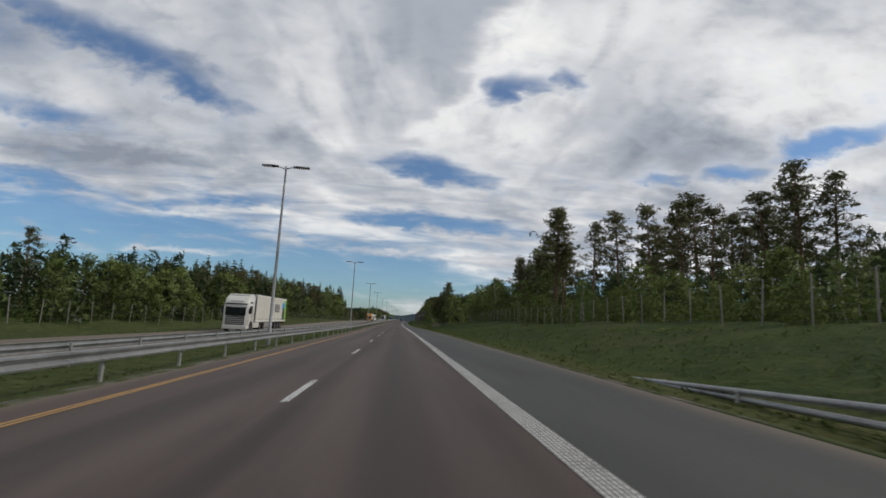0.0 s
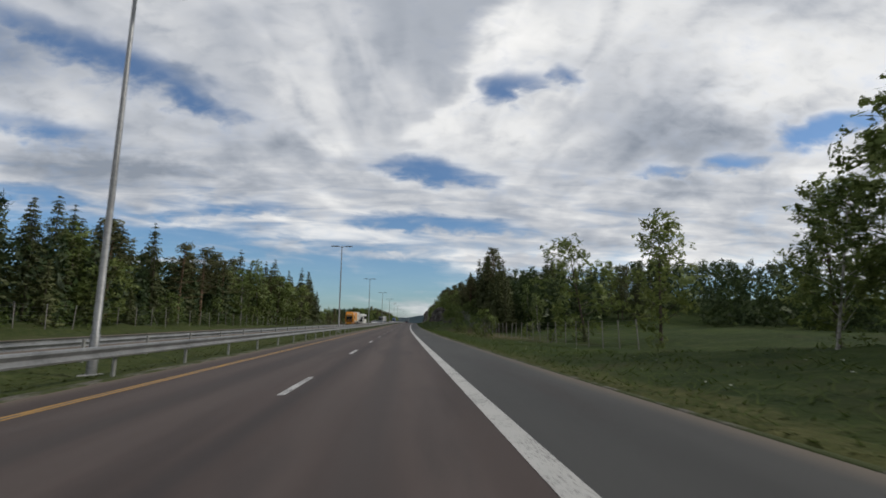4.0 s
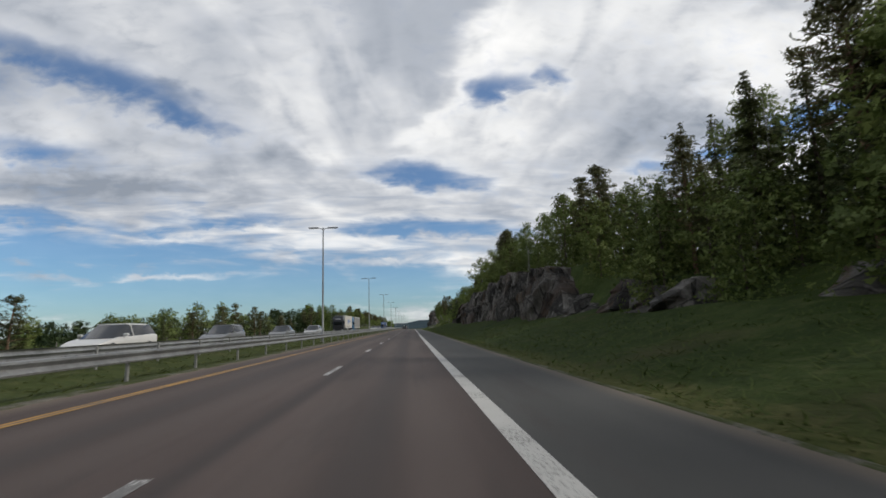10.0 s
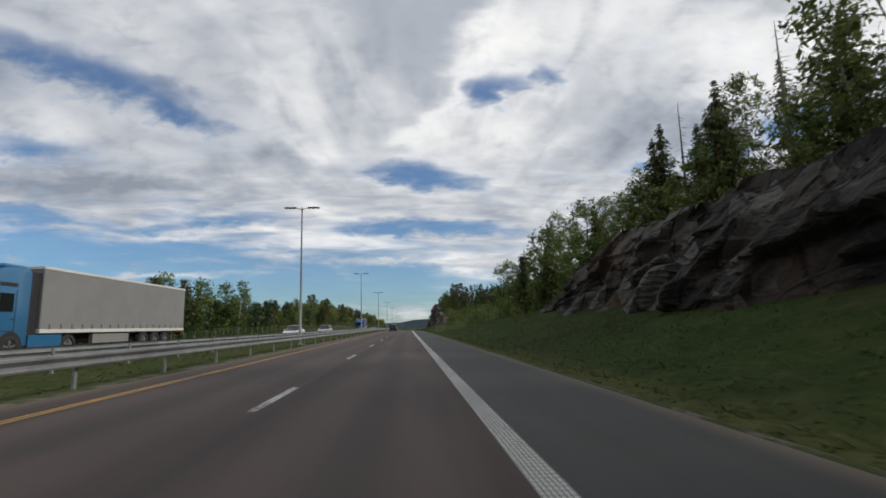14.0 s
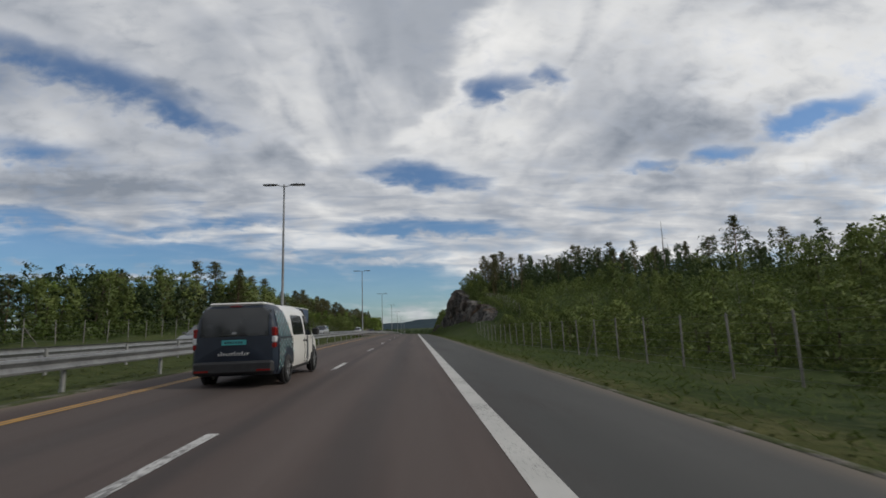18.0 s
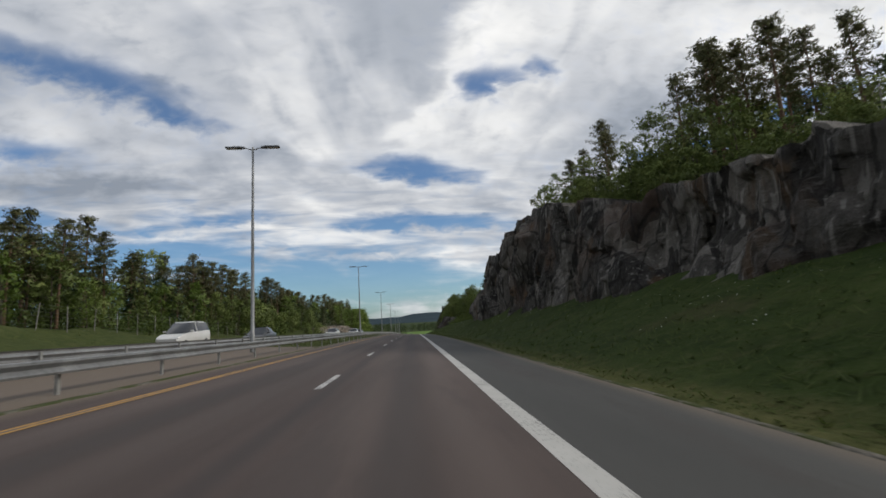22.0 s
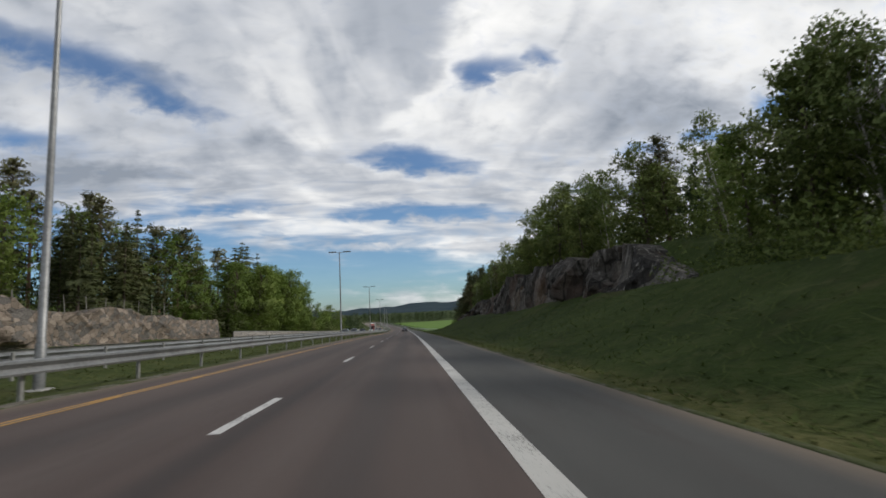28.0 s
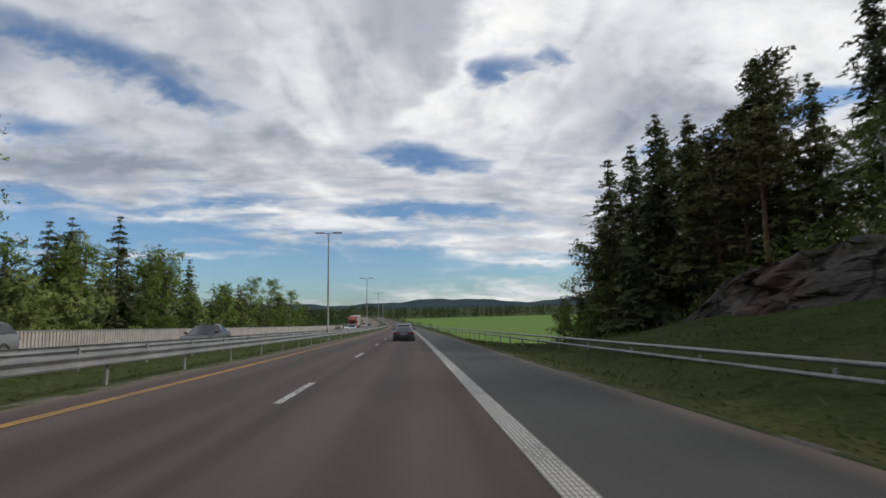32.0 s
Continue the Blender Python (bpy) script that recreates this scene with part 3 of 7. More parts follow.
def bm_mesh(name, bm, mat, smooth_=False):
    me = bpy.data.meshes.new(name)
    if smooth_:
        for f in bm.faces:
            f.smooth = True
    bm.to_mesh(me)
    bm.free()
    if mat:
        me.materials.append(mat)
    return me


def part(name, me, parent=None, label="", m=None, fixed=False):
    """Links a mesh as one part under a thing. fixed: the mesh is already in world places."""
    ob = new(name, me)
    if parent is not None:
        ob.parent = parent
        if fixed:
            ob.matrix_parent_inverse = parent.matrix_basis.inverted()
    if m is not None:
        ob.matrix_basis = m
    return tagged(ob, label)


def thing(name, m, label, category, group="", kind=""):
    ob = new(name)
    ob.empty_display_size = 0.2
    ob.matrix_basis = m
    return tagged(ob, label, category, group, kind)


def box(bm, x0, y0, z0, x1, y1, z1, bevel=0.0):
    made = bmesh.ops.create_cube(bm, size=1)["verts"]
    for v in made:
        v.co = Vector(((x0 + x1) / 2 + v.co.x * (x1 - x0), (y0 + y1) / 2 + v.co.y * (y1 - y0), (z0 + z1) / 2 + v.co.z * (z1 - z0)))
    if bevel:
        es = list({e for v in made for e in v.link_edges})
        bmesh.ops.bevel(bm, geom=es, offset=bevel, segments=1, affect="EDGES")
    return made


def box_mesh(name, mat, *dims, bevel=0.0):
    bm = bmesh.new()
    box(bm, *dims, bevel=bevel)
    return bm_mesh(name, bm, mat)


def tube(points, radii, sides=6):
    """Vertices and faces of a tapered tube through the points."""
    pts = np.asarray(points, float)
    vs, fs = [], []
    ref = np.array([1.0, 0.0, 0.0])
    for i, (p, r) in enumerate(zip(pts, radii)):
        t = pts[min(i + 1, len(pts) - 1)] - pts[max(i - 1, 0)]
        t = t / (np.linalg.norm(t) + 1e-9)
        a = np.cross(t, ref if abs(t[0]) < 0.9 else np.array([0.0, 1.0, 0.0]))
        a /= np.linalg.norm(a)
        b = np.cross(t, a)
        ang = np.arange(sides) * 2 * np.pi / sides
        vs.append(p + r * (np.cos(ang)[:, None] * a + np.sin(ang)[:, None] * b))
        if i:
            o = (i - 1) * sides
            for j in range(sides):
                k = (j + 1) % sides
                fs.append((o + j, o + k, o + sides + k, o + sides + j))
    return np.concatenate(vs), np.array(fs)


def join(pieces):
    vs, fs, o = [], [], 0
    for v, f in pieces:
        vs.append(v)
        fs.append(np.asarray(f) + o)
        o += len(v)
    return np.concatenate(vs), np.concatenate(fs)


def sweep(name, mat, profile, d, s0, s1, step, smooth_=False, closed=False):
    """A section (d, h) drawn along the road."""
    ss = np.arange(s0, s1 + step * 0.5, step)
    prof = np.array(profile + ([profile[0]] if closed else []), float)
    v = W(ss[:, None], d + prof[None, :, 0], prof[None, :, 1])
    uv = np.stack(np.broadcast_arrays(d + prof[None, :, 0], ss[:, None]), -1).reshape(-1, 2)
    return mesh_of(name, v, grid_faces(len(ss), len(prof), True), mat, smooth_, uv)


# ---- the lie of the land: heights beside the road ----
# s, bank foot of the rock or fence line (d 14.2), top behind it (d 18.6), hill at d 50, far
RIGHT = [(-700, 1.2, 1.5, 2, 2), (40, 1.2, 1.6, 2, 2), (60, 1.0, 1.3, 2, 2), (90, 1.6, 1.9, 2.5, 3), (118, 1.3, 1.6, 2, 2), (151, -0.3, -0.3, 0.5, 1),
         (207, -0.4, -0.6, 1, 2), (230, -0.4, -0.6, 1.5, 4), (238, 0.4, 0.4, 3, 6), (248, 2.0, 3.2, 6, 8), (266, 1.7, 4.2, 8, 10), (290, 1.6, 4.4, 9, 12),
         (311, 2.1, 3.5, 9, 12), (324, 2.0, 4.1, 9, 12), (334, 2.2, 5.0, 10, 12), (340, 2.1, 5.6, 10, 12), (342, 2.1, 7.4, 10, 12), (347, 2.0, 7.6, 11, 12), (364, 2.1, 8.6, 11.5, 12), (374, 2.2, 9.4, 12, 12), (383, 2.1, 8.4, 12, 12),
         (392, 2.0, 8.2, 11.5, 12), (401, 2.0, 7.9, 11, 12), (410, 2.0, 8.9, 11.5, 12), (414, 2.1, 7.9, 11, 12), (420, 2.1, 7.7, 11, 12), (430, 2.1, 8.0, 11, 12), (442, 2.3, 7.9, 11, 12),
         (449, 2.4, 7.2, 10, 10), (455, 2.5, 5.4, 9, 10), (468, 2.5, 3.6, 8, 10), (492, 2.0, 2.2, 6, 10), (507, 1.5, 1.6, 4.5, 9), (517, 0.8, 0.9, 4.5, 9), (527, 0.0, 0.1, 5, 10), (535, -0.5, -0.5, 5.5, 11),
         (587, -0.6, -0.5, 8, 13), (601, 1.5, 2.0, 9, 14), (619, 3.0, 5.4, 11, 14), (634, 3.2, 7.0, 12, 14), (648, 3.4, 8.2, 13, 14),
         (664, 3.3, 9.4, 14, 14), (674, 3.3, 11.5, 15, 14), (684, 3.3, 13.8, 16, 14), (691, 3.3, 15.4, 17, 14), (702, 3.3, 16.2, 18, 14), (712, 3.3, 14.6, 16, 14),
         (724, 3.3, 13.8, 15.5, 12), (730, 3.3, 10.9, 13, 12), (738, 3.4, 6.8, 10, 12), (745, 3.4, 4.4, 8.5, 12), (756, 3.4, 3.9, 8, 10),
         (822, 3.4, 3.9, 8, 10), (829, 3.4, 5.0, 9, 10), (838, 3.4, 6.8, 10, 10), (860, 3.1, 7.5, 10, 10), (878, 2.9, 7.9, 11, 10), (884, 3.0, 7.0, 10, 10), (892, 3.2, 6.3, 10, 10), (900, 3.3, 6.4, 10, 9), (916, 3.2, 6.0, 10, 8),
         (934, 2.2, 4.6, 8, 4), (942, 1.7, 4.3, 7, 1), (948, 1.2, 3.2, 5, -2), (954, 0.5, 1.4, 2, -4), (966, -1.0, -2.0, -4, -6), (986, -2.5, -4.5, -7, -8), (1126, -3, -5, -6, -6),
         (1400, -2, -3, -3, -3), (4600, -2, -3, -3, -3)]
# s, heights at d -27, -30, -34, -60, far
LEFT = [(-700, -0.3, 0.0, 0.3, 1, 1), (202, -0.3, 0.0, 0.4, 1, 1), (300, -0.6, -0.8, -1.2, -2.5, -4), (338, -1, -2, -3, -7, -9),
        (464, -1, -2, -3, -6, -8), (497, -0.5, -0.7, -1, -2, -3), (577, 0, 0.2, 0.5, 1, 2), (625, 0.6, 1.3, 2.0, 2.5, 3),
        (667, 1.0, 2.0, 3.0, 4, 4), (704, 0.6, 1.0, 1.6, 3, 4), (752, 0.3, 0.5, 1.2, 3, 4), (772, 0.3, 2.6, 3.0, 4, 4),
        (871, 0.3, 2.9, 3.0, 3, 2), (879, -0.5, -1.0, -1.5, -2, -2), (936, -1.5, -3, -4, -6, -7), (1076, -2, -3, -4, -6, -6),
        (1376, -1, -2, -3, -3, -3), (4600, -1, -2, -3, -3, -3)]
KNOTS = [-2600, -600, -150, -60, -34, -30, -27, -21.9, -21.45, -10.95, -10.6, -8.6, -6.9, -6.15, 4.75, 5.3, 6.2, 9.2, 14.2, 16.4, 18.6, 50, 150, 600, 2600]


def section(s):
    """Ground heights at the knots for each s: an array of len(s) rows."""
    s = np.asarray(s, float)
    r = [np.interp(s, *table(RIGHT, i)) for i in (1, 2, 3, 4)]
    q = [np.interp(s, *table(LEFT, i)) for i in (1, 2, 3, 4, 5)]
    c = np.ones_like(s)
    return np.stack([-3 * c, -2 + q[4] * 0.3, q[4], q[3], q[2], q[1], q[0], -0.06 * c, -0.25 * c, -0.25 * c, -0.06 * c, -0.22 * c, -0.07 * c,
                     -0.25 * c, -0.25 * c, -0.012 * c, -0.10 * c + 0.02 * r[0], 0.34 * r[0] - 0.08, r[0], r[0] + 0.15 * (r[1] - r[0]), r[1], r[2], r[3], r[3] * 0.4 - 2, -3 * c], -1)


def ground_h(s, d):
    s, d = np.broadcast_arrays(np.asarray(s, float), np.asarray(d, float))
    rows = section(s.ravel())
    i = np.clip(np.searchsorted(KNOTS, d.ravel()) - 1, 0, len(KNOTS) - 2)
    k = np.array(KNOTS, float)
    f = (d.ravel() - k[i]) / (k[i + 1] - k[i])
    j = np.arange(len(i))
    return (rows[j, i] * (1 - f) + rows[j, i + 1] * f).reshape(d.shape)


def lumps(s, d, amp):
    return amp * (np.sin(s * 0.31 + d * 0.9) * np.sin(d * 0.53 - s * 0.11) + 0.6 * np.sin(s * 0.83 - d * 1.3 + 1.7))


far_s = np.concatenate([[-700, -400, -250, -160], np.arange(-120, 1130, 2.5), np.arange(1140, 1600, 20), [1700, 1900, 2200, 2600, 3100, 3700, 4400]])
cols = sorted(set(KNOTS + [-1200, -300, -100, -80, -48, -40, -37, -32, -28.5, -25.5, -24, -22.8, -9.6, -7.8, 7.2, 8.2, 10.3, 11.5, 12.6, 15.2, 20, 22, 26, 31, 37, 43, 58, 70, 90, 120, 220, 350, 1100]))
SS, DD = np.meshgrid(far_s, np.array(cols), indexing="ij")
HH = ground_h(SS, DD)
rough_zone = (DD > 6.5) & (DD < 400) | (DD < -23.5) & (DD > -400)
HH = HH + np.where(rough_zone, lumps(SS, DD, 0.13) * np.clip((np.abs(DD) - 6) / 8, 0.3, 2.5), 0)
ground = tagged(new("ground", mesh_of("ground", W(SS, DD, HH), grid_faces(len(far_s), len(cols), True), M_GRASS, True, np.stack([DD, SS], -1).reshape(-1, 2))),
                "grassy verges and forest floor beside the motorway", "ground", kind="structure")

# ---- carriageways and their lines ----
road = tagged(new("road", sweep("road", M_ASPHALT, [(-6.15, -0.3), (-6.13, 0.0), (-1.8, 0.0), (1.75, 0.0), (4.78, 0.0), (4.84, -0.3)], 0, -160, 1500, 4)),
              "worn reddish-grey asphalt carriageway with a grey shoulder", "road", kind="structure")
tagged(new("road_opposite", sweep("road_opposite", M_ASPHALT, [(-21.47, -0.3), (-21.45, 0.0), (-16, 0.0), (-10.95, 0.0), (-10.92, -0.3)], 0, -160, 1500, 4)),
                "asphalt carriageway for the oncoming traffic", "road", kind="structure")


def line(name, mat, d, width, s0, s1, label, step=4.0):
    h = width / 2
    return tagged(new(name, sweep(name, mat, [(-h, 0.005), (h, 0.005)], d, s0, s1, step)), label, "road marking", kind="structure")


EDGE_CUTS = [(-160, 68, True), (68, 372, False), (372, 456, True), (456, 876, False), (876, 1500, True)]
for s0, s1, pads in EDGE_CUTS:
    line("edge_line", M_RUMBLE if pads else M_WHITE, EDGE, 0.32, s0, s1, "white rumble edge line of raised pads" if pads else "solid white edge line, scuffed")
line("median_line", M_YELLOW, -5.05, 0.2, -160, 1500, "worn yellow line along the median side")
line("median_line_opposite", M_YELLOW, -11.5, 0.2, -160, 1500, "worn yellow line along the median side")
line("edge_line_opposite", M_WHITE, -18.5, 0.3, -160, 1500, "white edge line of the opposite carriageway")
dash_h = [(-0.075, 0.006), (0.075, 0.006)]
lane_line = thing("lane_line", place(0, -1.88, 0), "broken white line between the two lanes, worn", "road marking", kind="structure")
for i in range(-3, 100):
    part("dash", sweep("dash", M_DASH, dash_h, -1.88, 8.4 + 12 * i, 11.4 + 12 * i, 1.0), lane_line, fixed=True)
lane_line_2 = thing("lane_line_opposite", place(0, -15.0, 0), "broken white line on the opposite carriageway", "road marking", kind="structure")
for i in range(0, 88):
    part("dash", sweep("dash", M_DASH, dash_h, -15.0, 4 + 12 * i, 7 + 12 * i, 1.5), lane_line_2, fixed=True)
verge = tagged(new("verge_edge", sweep("verge_edge", M_GRAVEL, [(4.7, -0.12), (4.79, 0.010), (4.92, 0.012), (5.12, -0.04), (5.4, -0.12)], 0, -160, 1400, 2.5, True)),
               "crumbled gravel edge between asphalt and grass", "verge", kind="structure")
tagged(new("verge_edge_median", sweep("verge_edge_median", M_GRAVEL, [(-6.85, -0.12), (-6.6, -0.02), (-6.25, 0.012), (-6.1, 0.010), (-6.05, -0.1)], 0, -160, 1400, 2.5, True)),
                 "gravel strip beside the median grass", "verge", kind="structure")

tagged(new("median_paving", sweep("median_paving", M_ASPHALT, [(-10.9, -0.2), (-10.6, 0.006), (-6.4, 0.006), (-6.05, -0.05)], 0, 606, 668, 2)),
       "bare paved stretch of the median under the rails", "paving", kind="structure")

# ---- guard rails ----
WBEAM = [(0.03, 0.42), (0.075, 0.43), (0.085, 0.47), (0.03, 0.525), (0.0, 0.56), (0.03, 0.595), (0.085, 0.65), (0.075, 0.70), (0.03, 0.715)]
POST_ME = box_mesh("post", M_POST, -0.035, -0.045, -0.35, 0.035, 0.045, 0.66, bevel=0.008)
SPACER_ME = box_mesh("spacer", M_POST, -0.045, -0.05, -0.1, 0.045, 0.05, 0.1, bevel=0.01)


def guard_rail(d, s0, s1, side, label, spacing=4.0, detailed=True):
    """side: +1 faces the lanes to its right, -1 those to its left."""
    rail = thing("guard_rail", place(s0, d, 0), label, "guard rail", "guard rails")
    prof = [(side * a, b) for a, b in WBEAM] + [(side * (a - 0.006), b) for a, b in WBEAM[::-1]]
    part("beam", sweep("beam", M_STEEL, prof, d, s0, s1, 2.0, False, True), rail, "galvanised W-shaped steel beam", fixed=True)
    n = int((s1 - s0) / spacing)
    for i in range(n + 1):
        s = s0 + i * spacing
        m = rail.matrix_basis.inverted() @ place(s, d - side * 0.12, 0)
        p = part("post", POST_ME, rail, m=m)
        if detailed:
            part("spacer", SPACER_ME, p, m=Matrix.Translation((side * 0.09, 0, 0.56)))
    return rail


for s0 in range(-40, 1000, 208):
    guard_rail(-6.75, s0, min(s0 + 208, 1400), 1, "galvanised W-beam guard rail on steel posts along the median", 4.0, s0 < 960)
guard_rail(-6.75, 1000, 1400, 1, "galvanised W-beam guard rail along the far median", 8.0, False)
for s0 in range(-40, 1000, 208):
    guard_rail(-10.25, s0, min(s0 + 208, 1400), -1, "galvanised W-beam guard rail facing the opposite carriageway", 4.0, False)
guard_rail(-10.25, 1000, 1400, -1, "galvanised W-beam guard rail on the far median", 8.0, False)


def pipe_rail(d, s0, s1, dip0, dip1, low=0.0):
    """A rail of two steel pipes on posts; the ends dip into the ground where asked."""
    rail = thing("pipe_rail", place(s0, d, 0), "grey steel two-pipe guard rail on the grass verge", "guard rail", "guard rails")
    ss = np.arange(s0, s1 + 0.1, 2.0)
    dip = np.zeros_like(ss)
    if dip0:
        dip += np.clip(1 - (ss - s0) / 9, 0, 1)
    if dip1:
        dip += np.clip(1 - (s1 - ss) / 9, 0, 1)
    for h, name in ((0.68 - low, "upper_pipe"), (0.40 - low, "lower_pipe")):
        v, f = tube(W(ss, d + 0.25 * dip, h * (1 - dip) - 0.1 * dip), np.full(len(ss), 0.055), 8)
        part(name, mesh_of(name, v, f, M_STEEL, True), rail, fixed=True)
    for i, s in enumerate(ss[::2]):
        if dip[i * 2] < 0.6:
            part("post", POST_ME, rail, m=rail.matrix_basis.inverted() @ place(s, d + 0.1, -0.1 - low - 0.3 * dip[i * 2]))


pipe_rail(5.75, -40, 12, False, True, 0.24)
pipe_rail(7.9, 916, 1400, True, False)

# ---- street lamps on the median ----
pv, pf = tube([(0, 0, -0.3), (0, 0, 0.0), (0, 0, 1.2), (0, 0, 1.25), (0, 0, 6), (0, 0, 12.6)], [0.13, 0.13, 0.125, 0.1, 0.085, 0.055], 10)
POLE_ME = mesh_of("pole", pv, pf, M_STEEL, True)
av, af = tube([(-0.75, 0, 12.56), (-0.35, 0, 12.52), (0, 0, 12.4), (0.35, 0, 12.52), (0.75, 0, 12.56)], [0.03, 0.032, 0.045, 0.032, 0.03], 8)
ARM_ME = mesh_of("arm", av, af, M_STEEL, True)
bm = bmesh.new()
box(bm, 0.62, -0.17, 12.52, 1.5, 0.17, 12.62, bevel=0.03)
box(bm, 0.45, -0.08, 12.5, 0.75, 0.08, 12.64, bevel=0.03)
for i in range(5):
    box(bm, 0.7 + i * 0.09, -0.12, 12.615, 0.73 + i * 0.09, 0.12, 12.65)
HEAD_ME = bm_mesh("lamp_head", bm, M_LAMP)
GLASS_ME = box_mesh("lamp_glass", plain("lamp_glass", (0.42, 0.42, 0.40), 0.15), 0.9, -0.13, 12.506, 1.42, 0.13, 12.522)
BASE_ME = box_mesh("foot", M_CONC, -0.24, -0.24, -0.4, 0.24, 0.24, 0.05, bevel=0.03)
LAMP_S = [-22.0, 31.0] + [81.2 + 52.72 * i for i in range(24)]
first = None
for s in LAMP_S:
    m = place(s - 0.7, float(np.interp(s, [100, 190, 240, 300], [-7.9, -8.5, -8.6, -8.4])), -0.2) @ Matrix.Diagonal((1, 1, float(np.interp(s, [100, 190, 240, 300], [0.95, 1.0, 1.01, 0.978])), 1))
    if first is None:
        first = thing("street_lamp", m, "tall grey steel motorway lamp with two flat heads on the median", "street lamp", "median lamps")
        part("pole", POLE_ME, first), part("arm", ARM_ME, first), part("foot", BASE_ME, first)
        for a in (0, 180):
            hd = part("lamp_head", HEAD_ME, first, "flat dark grey lamp head", pose(0, 0, 0, 0, 0, a))
            part("lamp_glass", GLASS_ME, hd)
    else:
        copy_thing(first, m)

# ---- rock cuttings ----
def facets(a, b, size_a, size_b, depth, seed, shear=0.0):
    """Blocky relief: each cell of a jittered lattice is a tilted facet of its own depth."""
    b = b + shear * a
    ia, ib = np.floor(a / size_a).astype(int), np.floor(b / size_b).astype(int)
    total, val = np.full(a.shape, 1e-12), np.zeros(a.shape)

    def rnd(i, j, k):
        x = np.sin(i * 127.1 + j * 311.7 + k * 74.7 + seed * 17.3) * 43758.5453
        return x - np.floor(x)
    for di in (-1, 0, 1):
        for dj in (-1, 0, 1):
            i, j = ia + di, ib + dj
            ca, cb = (i + 0.15 + 0.7 * rnd(i, j, 1)) * size_a, (j + 0.15 + 0.7 * rnd(i, j, 2)) * size_b
            dist = np.abs(a - ca) / size_a + np.abs(b - cb) / size_b
            v = depth * (rnd(i, j, 3) - 0.5) + (a - ca) / size_a * depth * (rnd(i, j, 4) - 0.5) + (b - cb) / size_b * depth * (rnd(i, j, 5) - 0.5)
            w = np.exp(-42.0 * dist)
            val += v * w
            total += w
    return val / total


def slabs(s, h, dip, long, thick, depth, seed):
    """Tilted slabs: blocks drawn out along a dip, in degrees below the way ahead."""
    c, q = math.cos(radians(dip)), math.sin(radians(dip))
    return facets(s * c - h * q, s * q + h * c, long, thick, depth, seed)


def cutting(name, s0, s1, d0, lean, low, high, mat, label, seed, step=0.28, rows=36, dip=0.0, side=1, rough=1.0, cells=((4.6, 11.0, 1.7), (1.7, 4.2, 0.75), (0.75, 1.6, 0.2)), broken=None, taper=9.0, crest=1.0):
    ss = np.arange(s0, s1 + step, step)
    t = np.concatenate([np.linspace(0, 1, rows), [1.06, 1.15, 1.35]])
    S, T = np.meshgrid(ss, t, indexing="ij")
    lo, hi = low(ss)[:, None] - 0.8, high(ss)[:, None]
    tall = np.maximum(hi - lo, 0.3) * np.clip((np.minimum(ss - s0, s1 - ss) / taper)[:, None], 0.02, 1) ** 0.6
    if broken is not None:      # separate low outcrops instead of a wall
        gate = np.clip(0.5 + 0.9 * np.sin(ss * 0.52 + 0.6) * np.sin(ss * 0.19 + 1.0) + 0.35 * np.sin(ss * 1.3), 0.38, 1.0)
        tall = tall * np.where(ss < broken, gate, 1 - (1 - gate) * np.clip((broken + 10 - ss) / 10, 0, 1))[:, None]
    ragged = (facets(S, S * 0, 4.0, 5.0, 1.0, seed + 5) + facets(S, S * 0, 1.6, 5.0, 0.5, seed + 6)) * np.clip(tall / 6, 0.3, 1.2) * crest
    Hh = lo + (tall + ragged) * np.minimum(T, 1.0)
    fade = np.clip(np.minimum(S - s0, s1 - S) / (taper * 0.67), 0.0, 1) * np.clip(tall / 3.5, 0.25, 1.3)
    bulge = sum(slabs(S + 3.0 * i, Hh, dip * (1 - 0.25 * i), a, b, k, seed + i) for i, (a, b, k) in enumerate(cells))
    D = d0 + side * (lean * np.minimum(T, 1.0) - bulge * fade * rough * np.sin(np.clip(T, 0.1, 0.95) * np.pi) ** 0.35)
    D = D + side * np.clip(T - 1, 0, 1) * 14
    Hh = Hh - np.clip(T - 1.03, 0, 1) * 1.5
    v = W(S, D, Hh)
    return tagged(new(name, mesh_of(name, v, grid_faces(len(ss), len(t), side > 0), mat, False)), label, "rock face", kind="structure")


def right_col(i):
    return lambda s: np.interp(s, *table(RIGHT, i))


cutting("rock_face_1", 256, 344, 14.1, 2.6, right_col(1), right_col(2), M_ROCK_SLABS, "low grey outcrops of tilted rock slabs along the grass bank", 3, dip=24,
        cells=((9.0, 2.2, 2.0), (4.0, 1.2, 0.8), (1.5, 0.7, 0.3)), step=0.24, rows=34, broken=334)
cutting("rock_face_2", 338, 420, 14.1, 1.5, right_col(1), right_col(2), M_ROCK, "grey and reddish blasted rock wall with upright joints", 5, dip=4, rows=44, step=0.24,
        cells=((6.0, 8.0, 2.1), (2.4, 3.6, 0.9), (1.0, 1.7, 0.3)))
cutting("rock_face_3", 412, 470, 14.1, 3.2, right_col(1), right_col(2), M_ROCK_SLABS, "grey rock cutting of large tilted slabs and cracks", 8, dip=32,
        cells=((8.0, 3.0, 2.4), (3.6, 1.5, 0.9), (1.4, 0.8, 0.3)), step=0.22, rows=44)
cutting("rock_face_4", 612, 749, 14.1, 1.8, right_col(1), right_col(2), M_ROCK, "high dark grey rock cliff with vertical streaks above a grass bank", 15, rows=50, dip=14,
        cells=((7.0, 9.0, 2.9), (2.6, 4.6, 1.2), (1.0, 2.2, 0.35)))
